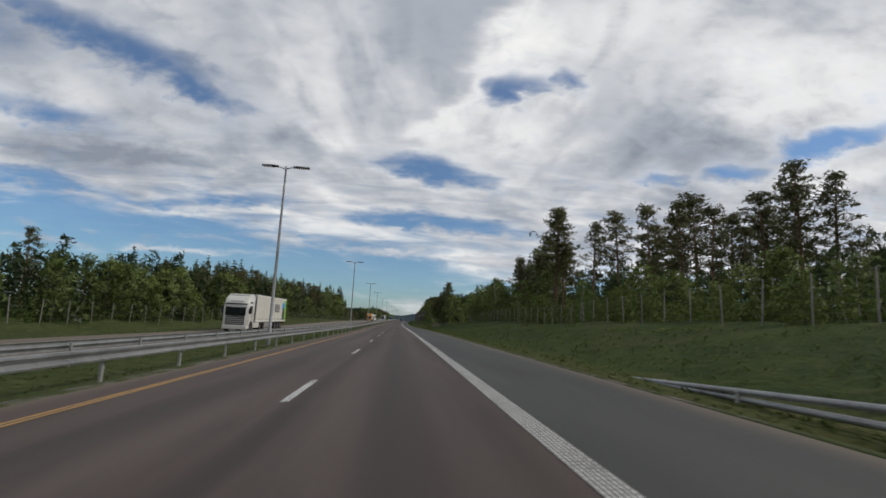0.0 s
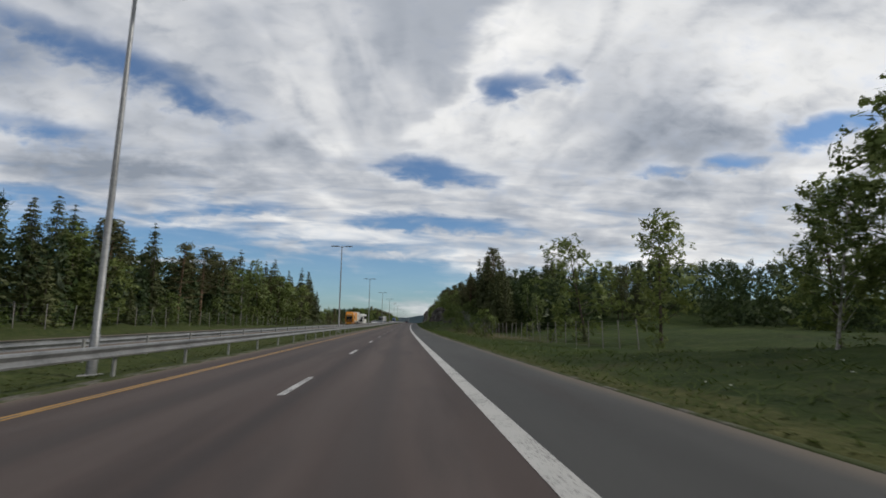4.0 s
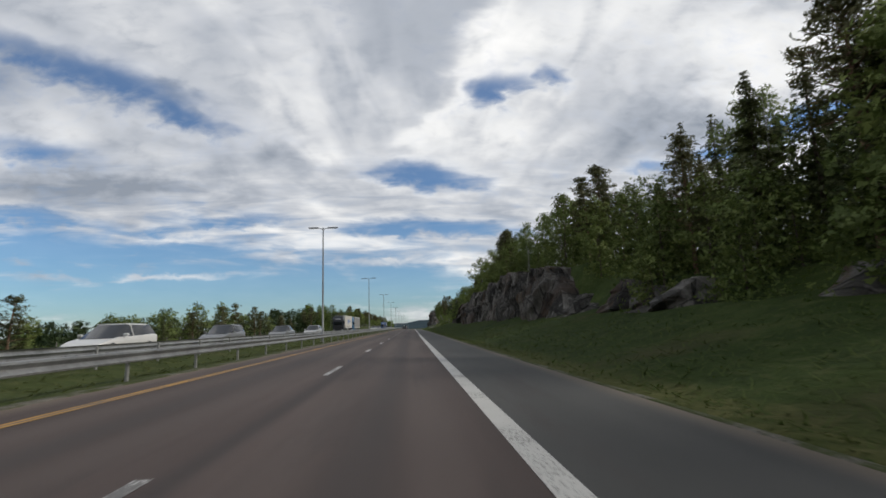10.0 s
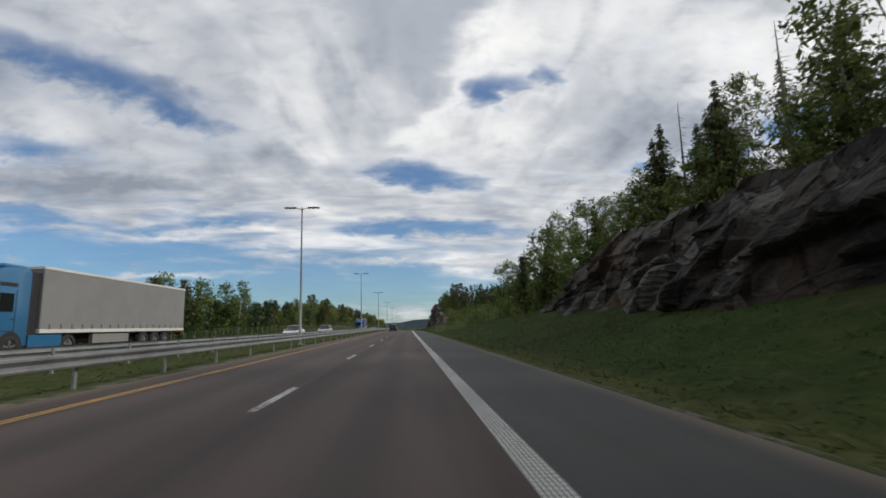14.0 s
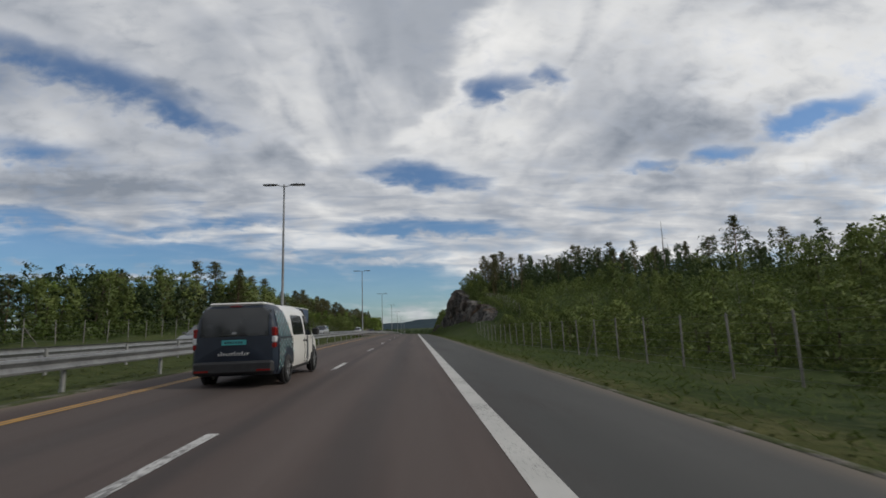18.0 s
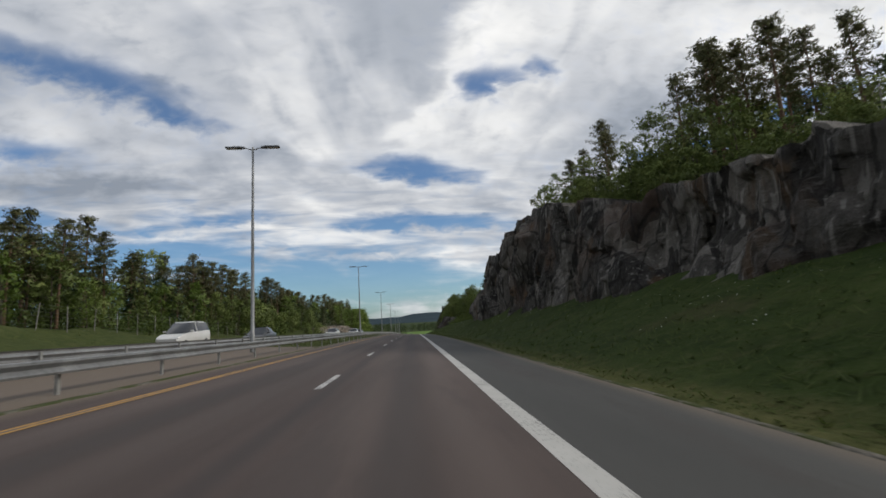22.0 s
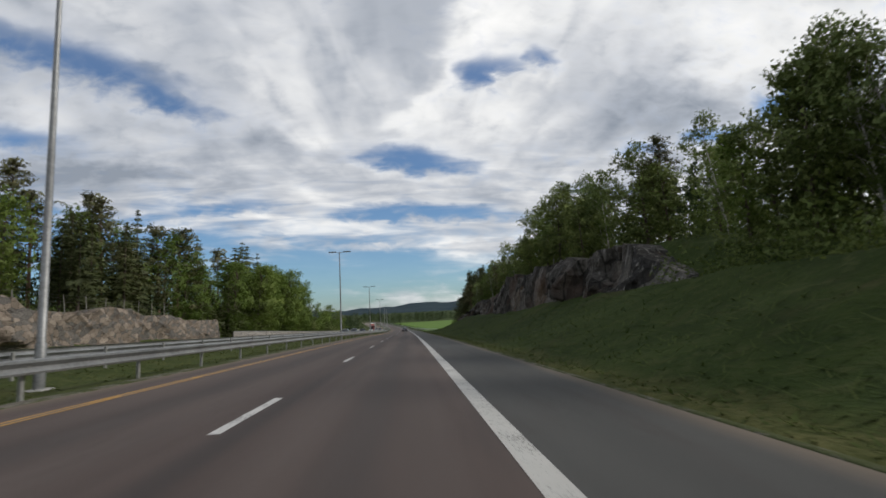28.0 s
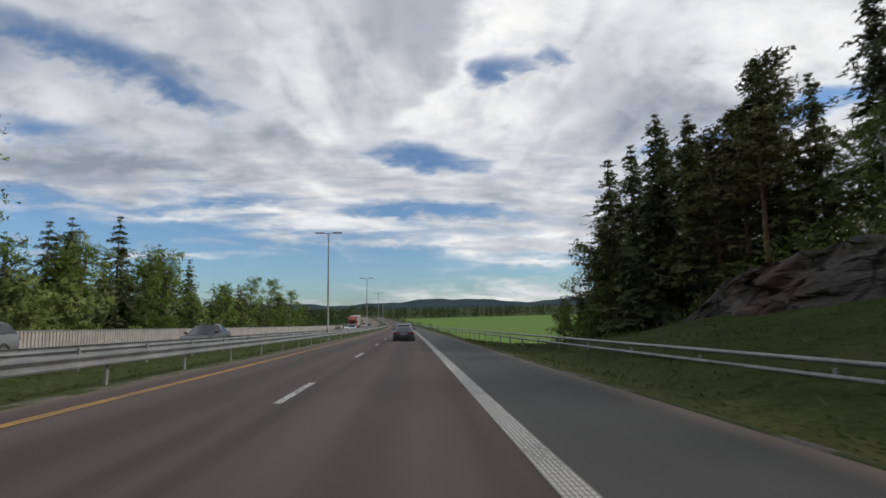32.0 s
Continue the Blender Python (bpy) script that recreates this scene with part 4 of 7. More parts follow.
cutting("rock_face_5", 829, 902, 14.4, 1.5, right_col(1), right_col(2), M_ROCK, "dark grey rock cutting below leafy trees", 23, dip=10,
        cells=((4.6, 6.0, 1.6), (1.8, 3.4, 0.7), (0.8, 1.7, 0.25)))
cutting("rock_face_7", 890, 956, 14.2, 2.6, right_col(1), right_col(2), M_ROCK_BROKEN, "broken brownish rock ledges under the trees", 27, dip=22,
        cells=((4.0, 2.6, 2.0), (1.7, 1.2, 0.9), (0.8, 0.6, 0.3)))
cutting("rock_face_6", 777, 880, -26.8, 0.35, lambda s: np.interp(s, [777, 876], [0.3, 0.2]),
        lambda s: np.interp(s, [777, 781, 790, 803, 804, 818, 819, 832, 842, 843, 850, 852.5, 857, 859, 867, 868, 879, 880], [1.2, 2.7, 3.2, 3.5, 3.0, 3.4, 3.9, 4.1, 4.1, 3.2, 3.1, 3.8, 3.8, 3.2, 3.3, 2.9, 3.1, 1.6]), M_ROCK_PALE,
        "pale brownish blasted rock wall of large blocks beside the opposite carriageway", 31, rows=26, step=0.26, side=-1, rough=1.0,
        cells=((6.5, 6.0, 1.1), (3.4, 2.0, 0.5), (1.6, 1.1, 0.08)), dip=3, taper=1.5, crest=0.4)


# ---- trees ----
rng = np.random.default_rng(7)


def tri_leaves(centres, size, outward, flat=0.0, along=None, slim=0.62):
    """One small leaf spray (a triangle) at each centre, facing outwards from its clump."""
    n = len(centres)
    a = rng.normal(size=(n, 3))
    if along is not None:
        a = along + 0.45 * a
    a /= np.linalg.norm(a, axis=1, keepdims=True)
    b = rng.normal(size=(n, 3))
    b[:, 2] *= 1 - flat
    b -= (b * a).sum(1, keepdims=True) * a
    b /= np.linalg.norm(b, axis=1, keepdims=True) + 1e-9
    s = 1.32 * size * (0.6 + 0.8 * rng.random((n, 1)))
    v = np.stack([centres - a * s * 0.55, centres + a * s * 0.5 + b * s * 0.1, centres + b * s * slim + a * s * 0.05], 1)
    return outwards(v, outward)


def outwards(v, outward):
    """Triangles turned to face the given ways, with soft normals that lean the same way."""
    g = np.cross(v[:, 1] - v[:, 0], v[:, 2] - v[:, 0])
    g /= np.linalg.norm(g, axis=1, keepdims=True) + 1e-9
    o = outward / (np.linalg.norm(outward, axis=1, keepdims=True) + 1e-9)
    back = (g * o).sum(1) < 0
    v[back] = v[back][:, ::-1]
    g[back] *= -1
    nrm = o + 0.45 * g
    nrm /= np.linalg.norm(nrm, axis=1, keepdims=True) + 1e-9
    return v.reshape(-1, 3), np.arange(3 * len(v)).reshape(-1, 3), np.repeat(nrm, 3, 0)


def spruce_crown(h, width, levels, arms, steps, bottom=0.10, gaps=0.16):
    cs, al, sz, on = [], [], [], []
    for i in range(levels):
        f = (i + 0.5 + 0.22 * rng.normal()) / levels
        f = min(max(f, 0.01), 0.985)
        z = h * (bottom + (1 - bottom) * f)
        r = width * (1 - f) ** 0.9 * (0.62 + 0.62 * rng.random()) + 0.15
        turn = rng.random() * 6.28
        for j in range(arms):
            if rng.random() < gaps:
                continue
            a = turn + j * 6.283 / arms + rng.normal() * 0.18
            ra = r * (0.55 + 0.75 * rng.random())
            out_ = np.array([math.cos(a), math.sin(a), 0])
            side = np.array([-out_[1], out_[0], 0])
            for k in range(steps):
                g = (k + 0.6) / steps
                p = out_ * ra * g + np.array([0, 0, z + 0.10 * r - 0.40 * ra * g ** 1.3 + 0.14 * ra * max(0, g - 0.7)])
                for q in (-1, 1):
                    cs.append(p + side * q * 0.15 * ra * (1.15 - g) + rng.normal(size=3) * 0.06)
                    al.append(out_ * 0.8 + side * q * 0.6 + np.array([0, 0, -0.55]))
                    sz.append(min(0.26, 0.10 + 0.16 * r) + 0.20 * ra * (1 - 0.45 * g))
                    on.append(out_ + np.array([0, 0, 0.55]))
    cs.append(np.array([0, 0, h * 0.985])), al.append(np.array([0, 0, 1.0])), sz.append(0.3), on.append(np.array([0, 0.3, 1.0]))
    return tri_leaves(np.array(cs), np.array(sz)[:, None] * 1.2, np.array(on), 0.3, np.array(al), 0.5)


def clumps(centres, radii, per, size, squash=0.6, axis=0.5, slim=0.62):
    """Leaves in balls round the centres; axis: how far the shading follows the whole crown."""
    centres = np.asarray(centres, float)
    mid = centres.mean(0)
    pts, on, inner, inner_on = [], [], [], []
    for c, r in zip(centres, radii):
        v = rng.normal(size=(per, 3))
        v /= np.linalg.norm(v, axis=1, keepdims=True)
        w = c - mid
        w = w / (np.linalg.norm(w) + 1e-9)
        on.append(v * (1 - axis) + w * axis + np.array([0, 0, 0.25]))
        core = rng.normal(size=(2, 3))
        inner.append(c + core * 0.2 * r), inner_on.append(core * 0.3 + w + np.array([0, 0, 0.2]))
        pts.append(c + v * (0.45 + 0.6 * rng.random((per, 1))) * r * np.array([1, 1, squash]))
    k = sum(len(p) for p in pts)
    sizes = np.full((k + 2 * len(inner), 1), size)
    sizes[k:] = np.repeat(np.asarray(radii, float), 2)[:, None] * 0.72     # a few large sprays close the inside
    return tri_leaves(np.concatenate(pts + inner), sizes, np.concatenate(on + inner_on), slim=slim)


def pine_tree(h, per, count, low=0.5, width=0.16, leaf=0.02):
    bend = rng.normal(size=2) * 0.02 * h
    trunk_pts = [(bend[0] * t * t, bend[1] * t * t, h * t) for t in (-0.02, 0.1, 0.35, 0.6, 0.8, 0.97)]
    wood = [tube(trunk_pts, [0.0145 * h, 0.0115 * h, 0.0095 * h, 0.007 * h, 0.004 * h, 0.0012 * h], 7)]
    cs, rs = [], []
    for i in range(count):
        f = low + (1 - low) * ((i + rng.random()) / count) ** 0.9
        z = h * f
        g = (f - low) / (1 - low)
        r = h * width * (1.12 - 0.92 * g ** 1.6) * (0.35 + 0.75 * rng.random())
        a = i * 2.4 + rng.normal() * 0.5
        o = np.array([bend[0] * f * f, bend[1] * f * f, z])
        rise = (0.05 + 0.35 * g) * r + rng.normal() * 0.012 * h
        end = o + np.array([math.cos(a) * r, math.sin(a) * r, rise])
        wood.append(tube([o - (0, 0, 0.015 * h), end], [0.0035 * h, 0.001 * h], 3))
        for q in (1.0, 0.72, 0.45):
            if rng.random() < 0.86:
                cs.append(o + (end - o) * q + rng.normal(size=3) * 0.008 * h), rs.append(h * 0.036 * (0.7 + 0.6 * rng.random()))
    cs.append(np.array([bend[0], bend[1], h * 0.985])), rs.append(h * 0.028)
    return join(wood), clumps(cs, rs, per, leaf * h, 0.42, 0.4, 0.4)


def broad_tree(h, per, count, width, low=0.22, leaf=0.040, stems=1, radius=0.010, ball=0.085):
    wood, cs, rs = [], [], []
    for st in range(stems):
        base = rng.normal(size=2) * 0.02 * h * (stems > 1)
        lean = rng.normal(size=2) * 0.05 * h
        pts = [(base[0] + lean[0] * t, base[1] + lean[1] * t, h * t) for t in (-0.03, 0.12, 0.35, 0.6, 0.86)]
        wood.append(tube(pts, [radius * h * k for k in (1.3, 1.0, 0.75, 0.5, 0.15)], 6))
        for i in range(count // stems):
            g = (i + rng.random()) / (count // stems)
            z = h * (low + (0.97 - low) * g)
            rr = h * width * math.sin(math.pi * min(0.97, 0.16 + 0.80 * g)) ** 0.7
            a = rng.random() * 6.283
            q = rng.random() ** 0.45 * rr
            o = np.array([base[0] + lean[0] * z / h, base[1] + lean[1] * z / h, max(0.1 * h, z - 0.12 * h)])
            c = np.array([o[0] + math.cos(a) * q, o[1] + math.sin(a) * q, z + rng.normal() * 0.02 * h])
            cs.append(c), rs.append(h * ball * (0.55 + 0.8 * rng.random()))
            if i % 3 == 0:
                wood.append(tube([o, (o * 0.5 + c * 0.5) + (0, 0, 0.01 * h), c], [radius * h * 0.35, radius * h * 0.25, radius * h * 0.06], 3))
    return join(wood), clumps(cs, rs, per, leaf * h, 0.85, 0.5)


def snag_tree(h):
    wood = [tube([(0, 0, -0.3), (0.05, 0, h * 0.5), (0.0, 0.1, h)], [0.16, 0.11, 0.02], 6)]
    for i in range(22):
        z = h * (0.35 + 0.62 * i / 22)
        a, r = rng.random() * 6.283, (1.9 - 1.5 * i / 22) * (0.4 + 0.6 * rng.random())
        wood.append(tube([(0, 0, z), (math.cos(a) * r, math.sin(a) * r, z - 0.1 - 0.2 * r)], [0.03, 0.008], 4))
    return join(wood)


KINDS = {}


def kind_of_tree(key, name, variants, label, category):
    protos = []
    for wood, crown, bark, leaf in variants:
        base = thing(name, Matrix.Translation((0, 0, -500)), label, category)
        part("trunk", mesh_of("trunk", *wood, bark, True), base)
        if crown is not None:
            part("crown", mesh_of("crown", crown[0], crown[1], leaf, True, None, crown[2]), base)
        protos.append(base)
    KINDS[key] = protos


def straight(h, r):
    return tube([(0, 0, -0.4), (0, 0, h * 0.3), (0, 0, h * 0.97)], [r, r * 0.75, r * 0.1], 6)


SPRUCE_TEXT, PINE_TEXT = "tall dark green spruce in the roadside forest", "Scots pine with a bare reddish trunk and ragged crown"
LEAFY_TEXT, ASPEN_TEXT, BIRCH_TEXT = "fresh green broad-leaved tree at the forest edge", "tall fresh green aspen with dense foliage", "slender birch with a pale trunk and thin foliage"
kind_of_tree("spruce", "spruce_tree", [(straight(20, 0.2), spruce_crown(20, w, 26, 8, 3, b), M_BARK, M_SPRUCE)
                                       for w, b in ((3.7, 0.06), (3.1, 0.12), (3.4, 0.2))], SPRUCE_TEXT, "tree")
kind_of_tree("spruce_fine", "spruce_tree", [(straight(20, 0.2), spruce_crown(20, w, 36, 8, 5, b, gp), M_BARK, M_SPRUCE)
                                            for w, b, gp in ((3.7, 0.10, 0.16), (3.2, 0.2, 0.3), (3.4, 0.12, 0.22))], SPRUCE_TEXT, "tree")
kind_of_tree("young_spruce", "young_spruce", [(straight(8, 0.1), spruce_crown(8, w, 20, 7, 4, 0.05), M_BARK, M_SPRUCE) for w in (1.7, 1.4)],
             "young dark green spruce at the forest edge", "tree")
kind_of_tree("pine", "pine_tree", [(*(pine_tree(20, 8, 40, lo, w, 0.032)), M_PINEBARK, M_PINE) for lo, w in ((0.42, 0.15), (0.34, 0.16), (0.5, 0.17))], PINE_TEXT, "tree")
kind_of_tree("pine_fine", "pine_tree", [(*(pine_tree(20, 16, 58, lo, w, 0.023)), M_PINEBARK, M_PINE) for lo, w in ((0.38, 0.16), (0.3, 0.15), (0.46, 0.17))], PINE_TEXT, "tree")
kind_of_tree("broad", "leafy_tree", [(*(broad_tree(12, 18, 44, w, lo, 0.042)), M_BARK, M_LEAF) for w, lo in ((0.26, 0.12), (0.22, 0.16), (0.3, 0.1))], LEAFY_TEXT, "tree")
kind_of_tree("sapling", "young_tree", [(*(broad_tree(5, 30, 34, w, lo, 0.042, ball=0.10)), M_BARK, M_LEAF) for w, lo in ((0.30, 0.08), (0.25, 0.1), (0.36, 0.06))],
             "young leafy tree at the forest edge", "tree")
kind_of_tree("broad_fine", "leafy_tree", [(*(broad_tree(10, 38, 54, w, lo, 0.027)), M_BARK, M_LEAF) for w, lo in ((0.26, 0.1), (0.22, 0.14), (0.3, 0.08))], LEAFY_TEXT, "tree")
kind_of_tree("aspen", "aspen_tree", [(*(broad_tree(14, 20, 48, w, lo, 0.035)), M_BARK, M_ASPEN) for w, lo in ((0.20, 0.12), (0.17, 0.16), (0.23, 0.1))], ASPEN_TEXT, "tree")
kind_of_tree("aspen_fine", "aspen_tree", [(*(broad_tree(12, 38, 56, w, lo, 0.024, ball=0.075)), M_BARK, M_ASPEN) for w, lo in ((0.20, 0.1), (0.17, 0.16), (0.23, 0.1))], ASPEN_TEXT, "tree")
kind_of_tree("tall_aspen", "aspen_tree", [(*(broad_tree(20, 42, 84, w, 0.08, 0.0155, ball=0.062)), M_BARK, M_ASPEN) for w in (0.19, 0.16)], ASPEN_TEXT, "tree")
kind_of_tree("birch", "birch_tree", [(*(broad_tree(14, 20, 40, w, lo, 0.030, radius=0.008)), M_BIRCHBARK, M_BIRCHLEAF) for w, lo in ((0.15, 0.2), (0.18, 0.24))], BIRCH_TEXT, "tree")
kind_of_tree("birch_fine", "birch_tree", [(*(broad_tree(12, 38, 52, w, lo, 0.020, radius=0.008, ball=0.07)), M_BIRCHBARK, M_BIRCHLEAF) for w, lo in ((0.16, 0.2), (0.19, 0.24))], BIRCH_TEXT, "tree")
kind_of_tree("bush", "bush", [(*(broad_tree(4, 34, 27, w, 0.05, 0.057, 3, 0.008, 0.12)), M_BARK, M_LEAF) for w in (0.42, 0.36, 0.5)],
             "leafy green bush on the verge slope", "bush")
kind_of_tree("snag", "dead_tree", [(snag_tree(13), None, M_DEAD, None)], "bare grey dead tree with broken twigs", "tree")
SIZE = {"spruce": 20, "young_spruce": 8, "pine": 20, "broad": 12, "birch": 14, "aspen": 14, "bush": 4, "snag": 13, "sapling": 5, "tall_aspen": 20,
        "spruce_fine": 20, "pine_fine": 20, "broad_fine": 10, "aspen_fine": 12, "birch_fine": 12}
used = set()


def plant(key, s, d, height, wide=1.0):
    if key in ("aspen", "aspen_fine") and height > 15:
        key = "tall_aspen"
    if key == "broad" and height < 6.2:
        key = "sapling"
    if (0 < d < 23 or s > 940 and 0 < d < 30) and key + "_fine" in KINDS:
        key += "_fine"
    protos = KINDS[key]
    p = protos[int(rng.integers(len(protos)))]
    k = height / SIZE[key]
    gh = float(ground_h(s, d)) + float(lumps(np.float64(s), np.float64(d), 0.13)) - 0.15
    m = place(s, d, gh, float(rng.random() * 360)) @ Matrix.Diagonal((k * wide, k * wide, k, 1))
    if p.name not in used:
        used.add(p.name)
        p.matrix_basis = m
        return p
    q = copy_thing(p, m)
    q.matrix_basis = m
    return q


# belts: s0, s1, d0, d1, how many, kinds, least and greatest height
BELTS = [
    # to the right of the road
    (60, 92, 50, 62, 12, "pine", 19, 23), (100, 122, 29, 44, 12, "pine pine spruce", 18, 23), (12, 92, 24, 38, 26, "broad birch broad", 4, 6.5), (14, 98, 19.5, 27, 64, "broad birch broad", 2.8, 5.5),
    (95, 142, 20, 28, 26, "broad broad birch", 7, 10.5), (70, 125, 18.5, 22, 8, "bush", 2.5, 4.5),
    (150, 215, 18, 28, 6, "bush young_spruce", 1.5, 3.5),
    (224, 262, 20.5, 27, 28, "spruce", 11.5, 15), (262, 300, 20.5, 27, 26, "spruce pine spruce", 11.5, 15), (238, 300, 58, 68, 26, "spruce birch spruce pine", 11, 14.5),
    (258, 330, 16, 21, 26, "broad bush broad", 3.5, 6.5), (298, 318, 22, 28, 12, "spruce", 12, 15), (326, 400, 22, 29, 22, "spruce pine birch", 8, 12.5),
    (372, 394, 18.6, 22, 14, "broad birch broad", 5, 7.5), (328, 410, 18.6, 23, 32, "broad bush birch broad", 4.5, 8), (404, 458, 20, 27, 26, "broad birch spruce pine broad", 5.5, 9), (392, 411, 18.8, 22, 16, "broad birch pine broad", 7, 9.5), (410, 462, 18.6, 21.5, 18, "bush broad", 2.5, 5),
    (455, 480, 18, 28, 16, "aspen young_spruce spruce", 7, 11), (470, 498, 17, 28, 16, "aspen bush", 3, 7), (468, 490, 16, 24, 6, "spruce pine", 9, 12),
    (496, 602, 14.5, 22, 56, "bush", 1.8, 4.0), (496, 600, 23, 38, 30, "broad broad birch", 2.8, 4.4), (500, 600, 44, 60, 30, "pine pine broad", 4.5, 7), (530, 655, 18, 44, 110, "broad broad birch", 3, 5.5), (590, 680, 42, 58, 26, "pine pine broad", 6, 8.5),
    (606, 648, 18.4, 23, 36, "bush broad broad", 2.5, 4.5), (648, 664, 18.4, 22, 14, "bush", 2, 3.2), (664, 690, 18.4, 22, 22, "bush broad broad", 3, 5), (634, 646, 22, 26, 5, "pine", 5, 6.5), (664, 677, 21.5, 27, 8, "pine", 10, 12.5), (684, 738, 18.8, 26, 34, "bush broad birch pine", 3, 7),
    (748, 832, 18.5, 25, 46, "aspen broad birch birch", 6, 10.5), (751, 762, 18.8, 22, 9, "spruce spruce birch", 9, 11.5),
    (838, 878, 18.4, 24, 30, "aspen broad birch", 6.5, 10.5), (876, 905, 18.4, 24, 20, "aspen broad birch", 4.5, 8), (902, 942, 18.8, 25, 36, "aspen birch spruce pine", 8, 11.5),
    (948, 973, 19, 25, 24, "spruce pine", 10, 14.5), (966, 978, 15.5, 19, 6, "broad aspen", 5, 7.5), (838, 920, 26, 32, 10, "aspen pine spruce", 9, 12),
    # to the left of the road
    (-10, 62, -39, -33.5, 22, "spruce pine broad", 6, 9), (62, 92, -40, -34, 15, "spruce pine broad broad", 7, 9.5), (92, 130, -40, -34, 18, "spruce pine spruce broad", 9, 12), (125, 245, -40, -35, 50, "spruce spruce pine broad", 10, 14), (60, 250, -36, -33.2, 30, "broad broad young_spruce", 4.5, 8), (88, 250, -45, -40, 36, "spruce", 12.5, 16.5),
    (227, 318, -45, -36.5, 56, "spruce spruce pine spruce", 13, 19), (310, 333, -46, -38, 8, "spruce broad", 11, 15), (333, 480, -60, -44, 44, "broad pine spruce", 9.5, 14),
    (477, 587, -46, -37, 36, "aspen birch pine", 8, 13), (587, 700, -48, -37, 58, "pine broad broad spruce", 9, 14),
    (672, 780, -37, -32.5, 40, "aspen broad broad", 5, 8.5), (692, 778, -48, -39, 26, "pine pine spruce", 11, 15), (768, 880, -42, -33.5, 52, "pine spruce spruce aspen", 10, 15),
    (905, 956, -38, -31.5, 30, "aspen_fine", 17.5, 21), (866, 916, -42, -34.5, 26, "spruce aspen spruce", 16, 22), (946, 1010, -44, -34, 22, "aspen_fine spruce spruce", 15, 21), (950, 1060, -35, -29, 26, "broad bush broad", 5, 8), (1005, 1106, -46, -34, 22, "aspen spruce", 11, 16), (860, 905, -42, -36, 10, "spruce", 14, 18)]
# trees that stand out against the sky: kind, s, d, height
SKYLINE_RIGHT_1 = [
    ("pine", 43.6, 46, 9.6), ("pine", 48.2, 48, 17.8), ("pine", 50.5, 46, 19.8), ("pine", 54.1, 42, 12.8), ("pine", 58, 40, 16.4), ("pine", 64.3, 40, 18.3),
    ("pine", 69.3, 38, 19), ("pine", 75.7, 36, 18.9), ("pine", 81.5, 34, 18.2), ("pine", 88.9, 31, 15.5), ("pine", 89.8, 30, 22.3), ("broad", 92, 30, 11.9),
    ("pine", 93, 31, 23.4), ("spruce", 97.1, 30, 18.3), ("birch", 100.3, 33, 15.3), ("birch", 106.9, 34, 18), ("pine", 115.2, 30, 16.8), ("pine", 115.6, 36, 22.3),
    ("broad", 116.5, 25, 9), ("pine", 118.6, 30, 16.8), ("broad", 118.7, 25, 9.6), ("spruce", 119.5, 33, 18.8), ("pine", 120.1, 30, 15.4), ("broad", 123.5, 26, 11.3),
    ("pine", 124.7, 38, 19), ("broad", 126.5, 26, 12.6), ("broad", 129.6, 26, 12.1), ("broad", 135.1, 27, 12.7), ("pine", 137.5, 36, 18.1), ("broad", 138, 26, 13),
    ("broad", 139.1, 24, 12.7), ("broad", 144.5, 25, 10.1)]
SKYLINE_RIGHT_2 = [
    ("broad", 161.7, 24, 12.6), ("broad", 177.2, 23, 13.1), ("birch", 224.1, 30, 8.8), ("spruce", 228.3, 22, 13.4), ("birch", 229.4, 30, 11), ("spruce", 234.3, 25, 11.4),
    ("spruce", 234.5, 60, 9.8), ("spruce", 235.1, 58, 10.7), ("spruce", 236.4, 55, 11.2), ("spruce", 237.2, 26, 12.6), ("spruce", 237.6, 25, 15.6), ("spruce", 238.8, 24, 18.9),
    ("spruce", 238.9, 55, 11.4), ("spruce", 241.7, 52, 11.5), ("spruce", 243.3, 50, 12.5), ("spruce", 243.5, 25, 13.6), ("spruce", 244.4, 46, 12.5), ("spruce", 245.5, 40, 15.4),
    ("spruce", 248.8, 27, 15.7), ("spruce", 250.1, 40, 16.6), ("spruce", 250.9, 25, 14.6), ("pine", 255.3, 26, 19.2), ("spruce", 256.4, 24, 15.3), ("spruce", 257.1, 24, 13.5),
    ("spruce", 259.7, 25, 14.6), ("spruce", 264, 25.5, 16.1), ("spruce", 267.7, 26, 18.2), ("pine", 271.7, 27, 16.4), ("pine", 278.2, 27, 18.7), ("spruce", 279.9, 25, 18.5),
    ("spruce", 285.5, 23, 12.6), ("spruce", 288, 24, 13.1)]
